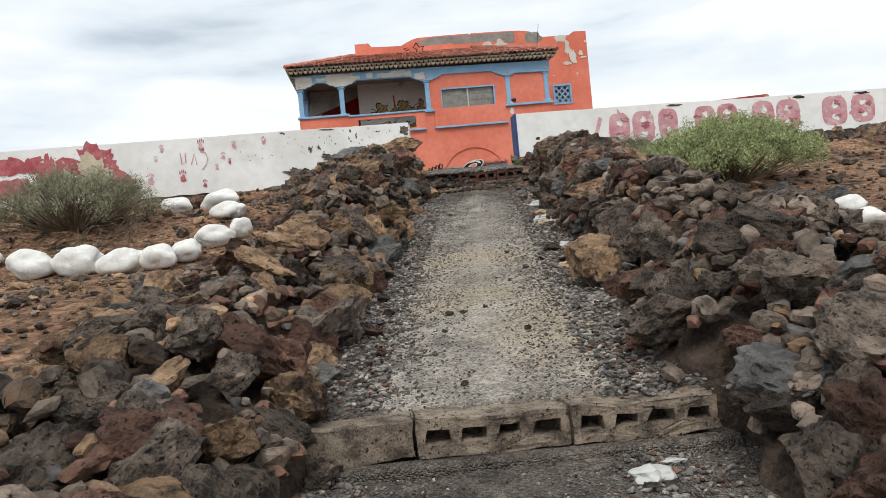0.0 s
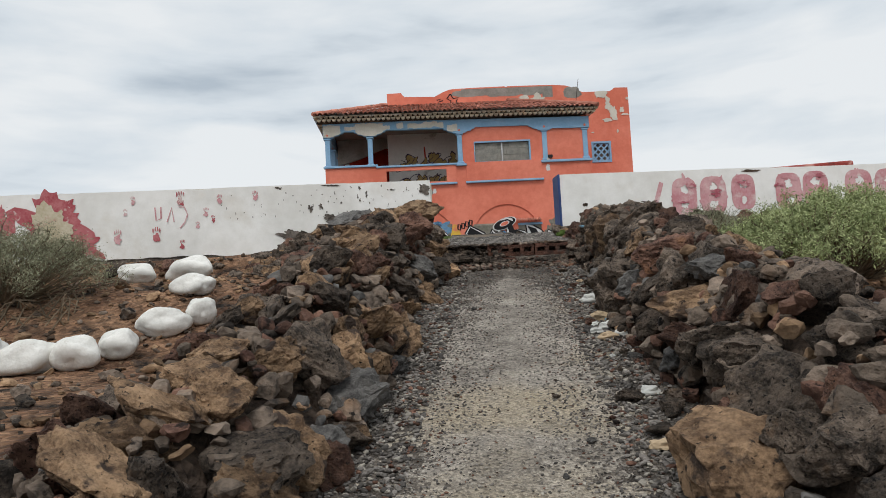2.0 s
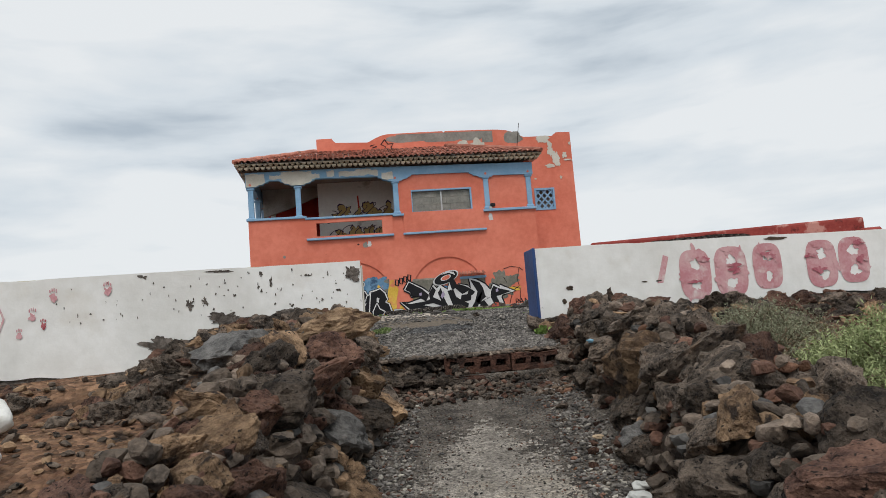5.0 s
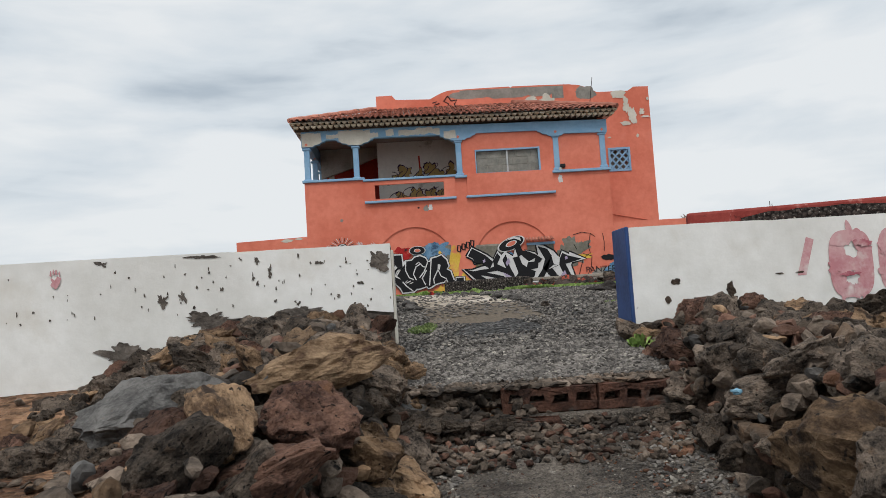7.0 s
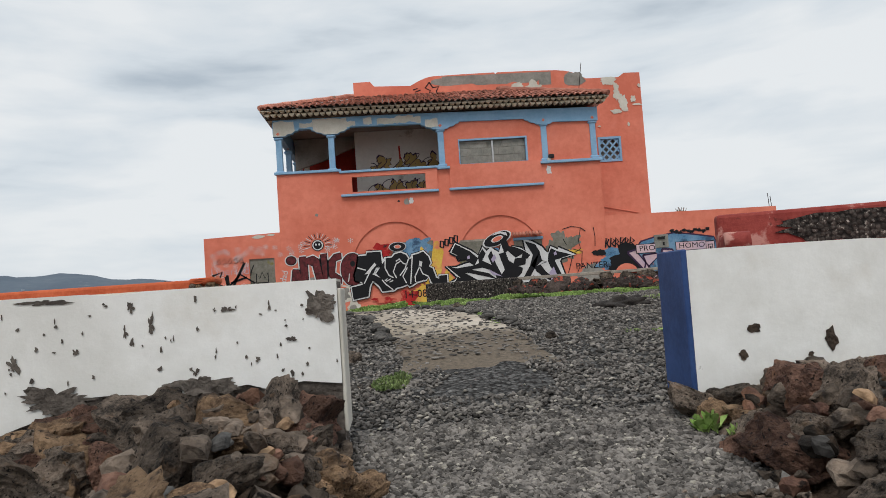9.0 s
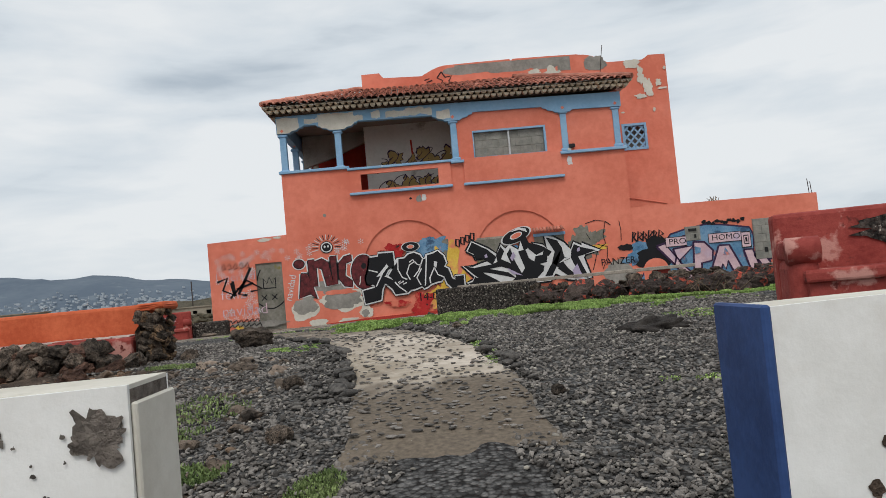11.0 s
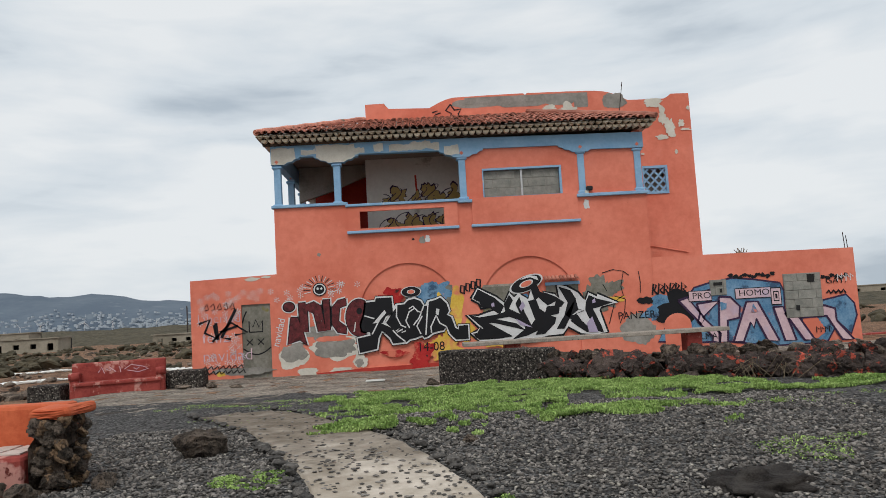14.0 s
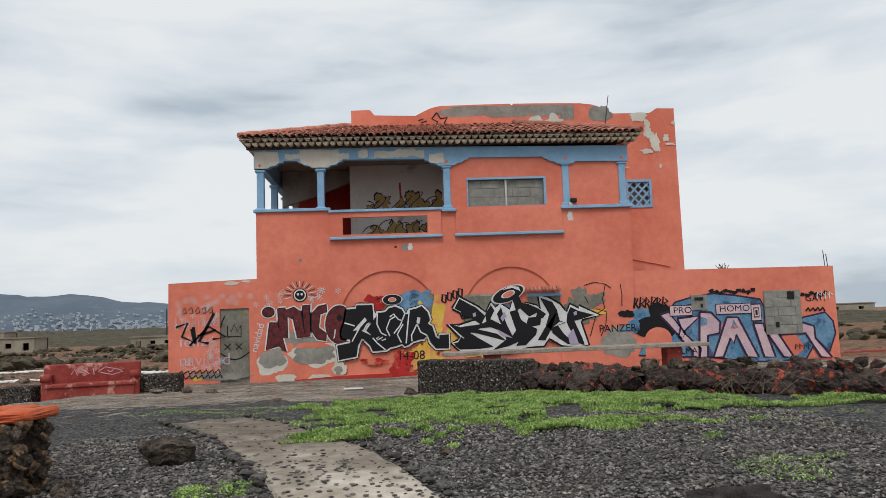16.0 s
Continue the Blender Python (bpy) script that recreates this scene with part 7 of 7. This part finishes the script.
# ---- marks on the boundary walls ----
def wall_mark(parent, x0, y0, slope, outline, mat, layer, name, holes=(), label=""):
    COUNT[0] += 1
    bm = plate(outline, holes, -0.003 * layer - 0.0003 * (COUNT[0] % 8), 0.0003 - 0.003 * layer - 0.0003 * (COUNT[0] % 8))
    for v in bm.verts:
        v.co.y += y0 + slope * (v.co.x - x0)
    return part(name, bm, mat, parent, label)


WL, WR = (wall_l, 2.26, 10.25, 0.05), (wall_r, 3.725, 10.43, 0.07)
r = random.Random(101)
for x, z, rx, rz in ((0.97, 2.88, 0.06, 0.05), (1.08, 2.90, 0.03, 0.045), (1.57, 3.01, 0.025, 0.055), (1.475, 2.99, 0.015, 0.035), (1.50, 2.95, 0.012, 0.03), (1.85, 3.05, 0.035, 0.018), (1.80, 3.05, 0.012, 0.012), (1.50, 3.08, 0.02, 0.03), (1.30, 2.93, 0.02, 0.02), (2.08, 2.92, 0.03, 0.015), (1.95, 2.85, 0.02, 0.015), (1.72, 2.82, 0.02, 0.02), (0.65, 3.11, 0.07, 0.02), (1.2, 3.12, 0.12, 0.018), (2.18, 3.07, 0.06, 0.05)):
    wall_mark(*WL, blob(x, z, rx * 0.5, rz * 0.55, r.randrange(99), 0.9, 30), CHIP, 1, "chip", (), "dark chip in the whitewash")
for i in range(80):
    x = 2.25 - 2.2 * r.random() ** 1.6
    wall_mark(*WL, blob(x, r.uniform(2.78, 3.1), r.uniform(0.002, 0.007), r.uniform(0.003, 0.012), i, 0.6, 9), CHIP, 1, "chip")
for x, z, rx, rz in ((1.75, 2.80, 0.12, 0.04), (1.22, 2.79, 0.16, 0.05), (0.75, 2.63, 0.14, 0.06), (2.2, 3.06, 0.06, 0.05)):
    wall_mark(*WL, blob(x, z - 0.03, rx * 0.8, rz * 0.9, r.randrange(99), 0.6, 70), RUBBLEWALL, 2, "bare_patch", (), "bare grey cement")
for x, z, rx, rz, mt in ((-2.45, 2.95, 0.28, 0.12, REDHAND), (-2.2, 2.8, 0.12, 0.25, REDHAND), (-1.68, 2.85, 0.30, 0.26, REDHAND), (-1.68, 2.78, 0.20, 0.24, SPRAYYELLOW), (-1.34, 2.57, 0.17, 0.11, REDHAND), (-2.9, 2.95, 0.12, 0.12, REDHAND), (-2.6, 2.65, 0.3, 0.12, REDHAND)):
    wall_mark(*WL, blob(x, z, rx, rz, r.randrange(99), 0.6, 60), REDHAND if mt == REDHAND else OLDYELLOW, 2 if mt == REDHAND else 4, "paint_stain", (), "dark red and dull yellow paint stain")
for x, z, s, mt in ((-1.01, 2.64, 0.042, PINK), (-0.62, 2.64, 0.045, REDHAND), (-0.37, 3.01, 0.045, REDHAND), (0.03, 3.0, 0.028, PINK), (-0.85, 3.02, 0.026, PINK), (-0.11, 2.87, 0.028, PINK), (-0.36, 2.54, 0.028, REDHAND), (-0.04, 2.80, 0.022, REDHAND), (-0.93, 2.90, 0.022, PINK), (0.40, 3.02, 0.03, PINK), (-0.2, 2.74, 0.022, PINK)):
    wall_mark(*WL, blob(x, z, s * 0.8, s, r.randrange(99), 0.5, 22), mt, 2, "paint_smear", (), "faded red paint smear")
    for k in range(4):
        wall_mark(*WL, blob(x - s * 0.75 + k * s * 0.5, z + s * (1.7 + 0.3 * (k in (1, 2))), s * 0.16, s * 0.5, r.randrange(99), 0.4, 12), mt, 2, "paint_smear")
for pts in (((-0.63, 2.96), (-0.62, 2.82), (-0.57, 2.84), (-0.57, 2.96)), ((-0.51, 2.80), (-0.46, 2.95), (-0.44, 2.80)), ((-0.39, 2.96), (-0.33, 2.95), (-0.30, 2.87), (-0.33, 2.79), (-0.38, 2.73))):
    bm = stroke(pts, 0.014, 0)
    for v in bm.verts:
        v.co.y += 10.25 + 0.05 * (v.co.x - 2.26) - 0.008
    part("paint_smear", bm, PINK, wall_l)


def ring(x0, x1, z0, z1, n=28):
    cx, cz, a, b = (x0 + x1) / 2, (z0 + z1) / 2, (x1 - x0) / 2, (z1 - z0) / 2
    return [(cx + a * math.copysign(abs(math.cos(t)) ** 0.6, math.cos(t)), cz + b * math.copysign(abs(math.sin(t)) ** 0.6, math.sin(t))) for t in np.linspace(0, 2 * math.pi, n, endpoint=False)]


for x0, x1, z0, z1, hole in ((5.02, 5.32, 2.64, 3.07, 2), (5.36, 5.68, 2.64, 3.08, 2), (5.74, 6.03, 2.68, 3.09, 2), (6.28, 6.60, 2.66, 3.09, 2), (6.62, 6.94, 2.68, 3.10, 2), (7.15, 7.50, 2.66, 3.10, 2), (7.53, 7.90, 2.66, 3.10, 2), (8.25, 8.65, 2.68, 3.10, 2), (8.72, 9.1, 2.7, 3.1, 2)):
    w, h = x1 - x0, z1 - z0
    holes = [blob(x0 + 0.52 * w, z0 + q * h, 0.16 * w, 0.10 * h, x0 * 3 + q, 0.45, 22) for q in (0.27, 0.71)]
    wall_mark(*WR, ring(x0, x1, z0, z1), PINK, 1, "painted_letter", holes, "large faded pink painted letter")
    for k in range(7):
        a = 0.9 * k + x0
        wall_mark(*WR, blob(x0 + w * (0.5 + 0.42 * math.cos(a)), z0 + h * (0.5 + 0.42 * math.sin(a)), 0.018 + 0.03 * r.random(), 0.02 + 0.05 * r.random(), r.randrange(99), 0.8, 36), PINK, 2, "paint_smear")
    for k in range(2):
        wall_mark(*WR, blob(x0 + w * r.uniform(0.15, 0.85), z0 + h * r.uniform(0.3, 0.9), 0.05, 0.012 + 0.02 * r.random(), r.randrange(99), 0.8, 36), ROSE, 4, "paint_smear")
wall_mark(*WR, [(4.80, 2.80), (4.86, 2.80), (4.93, 3.02), (4.88, 3.04)], PINK, 1, "painted_letter")
for x, z, rx, rz in ((4.0, 2.81, 0.03, 0.018), (3.94, 2.70, 0.02, 0.02), (4.35, 2.74, 0.03, 0.05), (4.68, 2.82, 0.03, 0.006), (4.82, 2.82, 0.03, 0.006), (4.25, 2.68, 0.012, 0.012), (6.0, 3.13, 0.12, 0.015), (7.9, 3.12, 0.1, 0.02), (8.9, 3.12, 0.14, 0.02)):
    wall_mark(*WR, blob(x, z, rx, rz, r.randrange(99), 0.4, 16), CORE, 1, "chip", (), "dark chip in the whitewash")

# ---- litter and small finds along the path ----
def crumple(name, x, y, z, sx, sy, sz, mat, label, seed, detail=2):
    bm = bmesh.new()
    bmesh.ops.create_icosphere(bm, subdivisions=detail, radius=0.5)
    for v in bm.verts:
        k = 1 + 0.55 * noise.noise(v.co * 3 + Vector((seed, 0, 0)))
        v.co = Vector((v.co.x * sx * k + x, v.co.y * sy * k + y, v.co.z * sz * k + z + sz * 0.35))
    return solid(name, bm, mat, label, "litter")


crumple("crushed_tub", 2.42, 2.62, 0.80, 0.13, 0.09, 0.05, LITTER, "crushed dirty white plastic tub on the path", 1, 3)
crumple("paper_scrap", 2.52, 2.70, 0.82, 0.07, 0.03, 0.015, LITTER, "torn white paper scrap on the path", 2)
crumple("carton", 2.53, 2.34, 0.76, 0.08, 0.06, 0.06, CARD, "torn damp cardboard carton by the wall foot", 3)
crumple("paper_scrap", 2.45, 2.38, 0.76, 0.04, 0.07, 0.06, LITTER, "torn white paper scrap by the wall foot", 4)
WHITE_LAB, OCHRE_LAB, BLUE_LAB = "white plastic scrap by the wall foot", "ochre scrap by the wall foot", "light blue plastic scrap by the wall foot"
for i, (yy, off, s, mt, lab) in enumerate(((4.75, 0.50, 0.09, CARD, OCHRE_LAB), (4.80, 0.58, 0.07, LITTER, WHITE_LAB), (5.3, 0.56, 0.10, LITTER, WHITE_LAB), (5.42, 0.60, 0.05, LITTER, WHITE_LAB), (5.9, 0.5, 0.04, LITTER, WHITE_LAB),
                                           (6.22, 0.52, 0.10, CARD, OCHRE_LAB), (6.28, 0.60, 0.09, LITTER, WHITE_LAB), (6.40, 0.48, 0.08, LITTER, WHITE_LAB), (6.50, 0.57, 0.11, LITTER, WHITE_LAB), (6.58, 0.50, 0.06, LITTER, WHITE_LAB), (6.66, 0.60, 0.07, LITTERBLUE, BLUE_LAB), (6.75, 0.55, 0.12, CARD, OCHRE_LAB), (6.45, 0.62, 0.05, CARD, OCHRE_LAB),
                                           (7.3, 0.55, 0.12, LITTER, WHITE_LAB), (7.45, 0.60, 0.08, LITTER, WHITE_LAB), (7.9, 0.5, 0.05, LITTER, WHITE_LAB), (8.1, 0.56, 0.05, CARD, OCHRE_LAB))):
    crumple("plastic_scrap", path_x(yy) + off, yy, slab_top(0.5, yy) + 0.01, s, s * 0.7, s * 0.5, mt, lab, i + 10, 3)
crumple("plastic_scrap", 3.47, 8.50, 2.40, 0.04, 0.03, 0.02, LITTERBLUE, "small light blue plastic scrap among rocks", 31)
ob = put_rock(wall_l, (1.75, 8.75, 2.62), 0.1, random.Random(5), (LAVA_OCHRE,))

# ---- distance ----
# backdrop ridge; aerial haze is in its base colour, not in the air
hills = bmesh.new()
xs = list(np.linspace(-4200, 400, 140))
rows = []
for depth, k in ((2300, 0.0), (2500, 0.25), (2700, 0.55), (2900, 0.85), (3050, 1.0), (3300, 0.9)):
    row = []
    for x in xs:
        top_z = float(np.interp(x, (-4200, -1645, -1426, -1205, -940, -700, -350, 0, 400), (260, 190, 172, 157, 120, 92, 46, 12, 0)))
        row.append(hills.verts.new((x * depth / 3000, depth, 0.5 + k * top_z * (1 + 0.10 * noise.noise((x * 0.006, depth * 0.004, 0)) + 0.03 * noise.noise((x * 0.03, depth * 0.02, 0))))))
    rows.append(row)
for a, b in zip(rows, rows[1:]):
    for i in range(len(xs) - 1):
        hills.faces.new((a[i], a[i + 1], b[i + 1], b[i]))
solid("hills", hills, HILL, "mountain slope with blue haze in its colour, under low cloud", "mountain", kind="structure", smooth=True)
r = random.Random(111)
town = bmesh.new()
for i in range(360):
    x = -1500 + 700 * r.random() if i % 3 else -2200 + 1400 * r.random()
    k = 0.12 + 0.38 * abs(r.gauss(0, 0.45))
    top_z = float(np.interp(x, (-4200, -1645, -1205, -940, -700), (260, 190, 157, 120, 92)))
    depth = 2300 + 700 * k
    w = r.uniform(4, 12)
    px = x * depth / 3000
    box(px, px + w, depth - 14, depth - 4, 0.5 + k * top_z, 0.5 + k * top_z + r.uniform(3, 7), bm=town)
solid("hill_town", town, HILLTOWN, "scattered pale houses on the far slope", "town", kind="stuff")


def turbine(x, y, h, turn):
    t = thing("wind_turbine", (x, y, 3), "slender white wind turbine on the plain", "wind turbine", "far wind turbines")
    h *= 0.6
    part("mast", tube([(x, y, 0), (x, y, h)], h * 0.014, 8, taper=0.5), SPRAYWHITE, t)
    for k in range(3):
        a = radians(turn + 120 * k)
        part("blade", tube([(x, y - 1, h), (x + math.cos(a) * h * 0.55, y - 1, h + math.sin(a) * h * 0.55)], h * 0.012, 5, taper=0.3), SPRAYWHITE, t)
    return t


for x, y, h, a in ((-640, 1300, 42, 20), (-575, 1320, 44, 80), (-520, 1300, 40, 50), (-700, 1350, 40, 10), (-480, 1400, 38, 35)):
    turbine(x, y, h, a)

# low scrub hillocks
def hillock(x, y, w, d, h, seed, mat=SCRUB, label="low dark scrub-covered rise"):
    bm = bmesh.new()
    n = 26
    grid = [[bm.verts.new((x + w * (i / n - 0.5), y + d * (j / n - 0.5), land(x, y) - 0.3 + h * max(0, (1 - (2 * i / n - 1) ** 2) * (1 - (2 * j / n - 1) ** 2)) * (1 + 0.35 * noise.noise((i * 0.5 + seed, j * 0.5, 0))) + 0.06 * h * noise.noise((i * 1.7, j * 1.7, seed)))) for i in range(n + 1)] for j in range(n + 1)]
    for a, b in zip(grid, grid[1:]):
        for i in range(n):
            bm.faces.new((a[i], a[i + 1], b[i + 1], b[i]))
    return solid("hillock", bm, mat, label, "scrubland", kind="structure", smooth=True)


hillock(-45, 190, 150, 90, 3.0, 3)
hillock(-20, 160, 70, 50, 2.2, 6)
hillock(-110, 260, 160, 90, 3.4, 12)


def ruin(label, x0, x1, y, z0, z1, n, seed):
    """A flat-roofed roofless shell with a row of openings."""
    r = random.Random(seed)
    b = thing("ruin", ((x0 + x1) / 2, y, z0), label, "building")
    step = (x1 - x0) / n
    holes = [rect(x0 + (k + 0.35) * step, x0 + (k + 0.35) * step + min(0.9, step * 0.35), z0 + (0.25 if k % 3 else 0.05) * (z1 - z0), z0 + 0.62 * (z1 - z0)) for k in range(n)]
    part("front_wall", plate([(x0, z0 - 1), (x1, z0 - 1), (x1, z1 - 0.06 * (x1 - x0) * 0), (x0, z1)], holes, y, y + 0.3), CREAMWALL, b)
    # black backing added so the openings read as unlit rooms
    part("inner_wall", box(x0, x1, y + 3.5, y + 3.8, z0 - 1, z1 - 0.1), DARKHOLE, b, "near-black backing standing in for the unlit interior")
    part("side_wall", box(x1 - 0.3, x1, y + 0.3, y + 3.5, z0 - 1, z1), CREAMWALL, b)
    part("roof", box(x0 - 0.2, x1 + 0.2, y - 0.15, y + 4, z1, z1 + 0.15), CREAMWALL, b)
    return b


ruin("long pale ruined building with empty openings on the plain", -60, -44.5, 110, 2.1, 3.75, 7, 1)
ruin("small pale block of the ruined building, set higher", -66, -56, 125, 2.8, 4.7, 3, 2)
ruin("pale roofless farm shed on the plain", -33, -25.5, 112, 2.1, 3.3, 4, 3)
ruin("long low pale building beyond the house", 58, 85, 135, 3.2, 4.5, 6, 4)
hillock(62, 105, 70, 40, 1.3, 15)
solid("pole", tube([(-40, 150, 1.5), (-40, 150, 8.2)], 0.12, 6), DARKMETAL, "lone dark pole on the plain", "pole")
solid("boundary_wall_3", box(15.6, 30, 33.6, 33.9, 1.8, 2.44, 0.02), BENCHRED, "low oxblood red wall beyond the house", "wall", kind="structure")
# field walls and white stone rows
r = random.Random(121)
places = []
for x0, y0, x1, y1, n in ((-17, 38, -8, 44, 70), (-8, 44, -5.5, 52, 50), (-22, 46, -14, 50, 60), (-26, 40, -19, 43, 50), (-12, 60, -5, 63, 40), (-30, 52, -20, 58, 50), (-7.5, 41, -5.5, 42, 18)):
    for i in range(n):
        u = i / n
        x, y = x0 + (x1 - x0) * u + 0.6 * math.sin(u * 7), y0 + (y1 - y0) * u + 0.8 * math.sin(u * 5 + x0)
        places.append((x, y, land(x, y) + 0.06, r.uniform(0.22, 0.42), r.uniform(0, 6), 0, 0.7))
soup("field_stones", PEB2, WHITESTONE, places, None, "rows of small whitewashed stones on the plain", "stones")
places = []
for i in range(900):
    u = r.random()
    x, y = -9.5 + 7.0 * u + r.gauss(0, 0.4), 31.5 + 8 * u + r.gauss(0, 0.5)
    if i % 2:
        x, y = r.uniform(-40, -5), r.uniform(32, 90)
    places.append((x, y, land(x, y) + 0.05, r.uniform(0.15, 0.55), r.uniform(0, 6), 0.2, 0.7))
soup("field_rubble", CHIPS, LAVA, places, None, "dark lava rubble heaps on the plain", "rubble")
vs = []
for i in range(380):
    x, y = (r.uniform(-55, -6), r.uniform(45, 120)) if i < 200 else (r.uniform(18, 75), r.uniform(40, 110))
    s = r.uniform(0.5, 1.6)
    for k in range(7):
        vs.append((x + r.gauss(0, s * 0.4), y + r.gauss(0, s * 0.4), land(x, y) + r.uniform(0, s * 0.25), s * r.uniform(0.4, 0.8), r.uniform(0, 6), 0.3, 0.6))
soup("field_scrub", CHIPS, SCRUB, vs, None, "low dark shrubs dotted over the plain", "scrub")
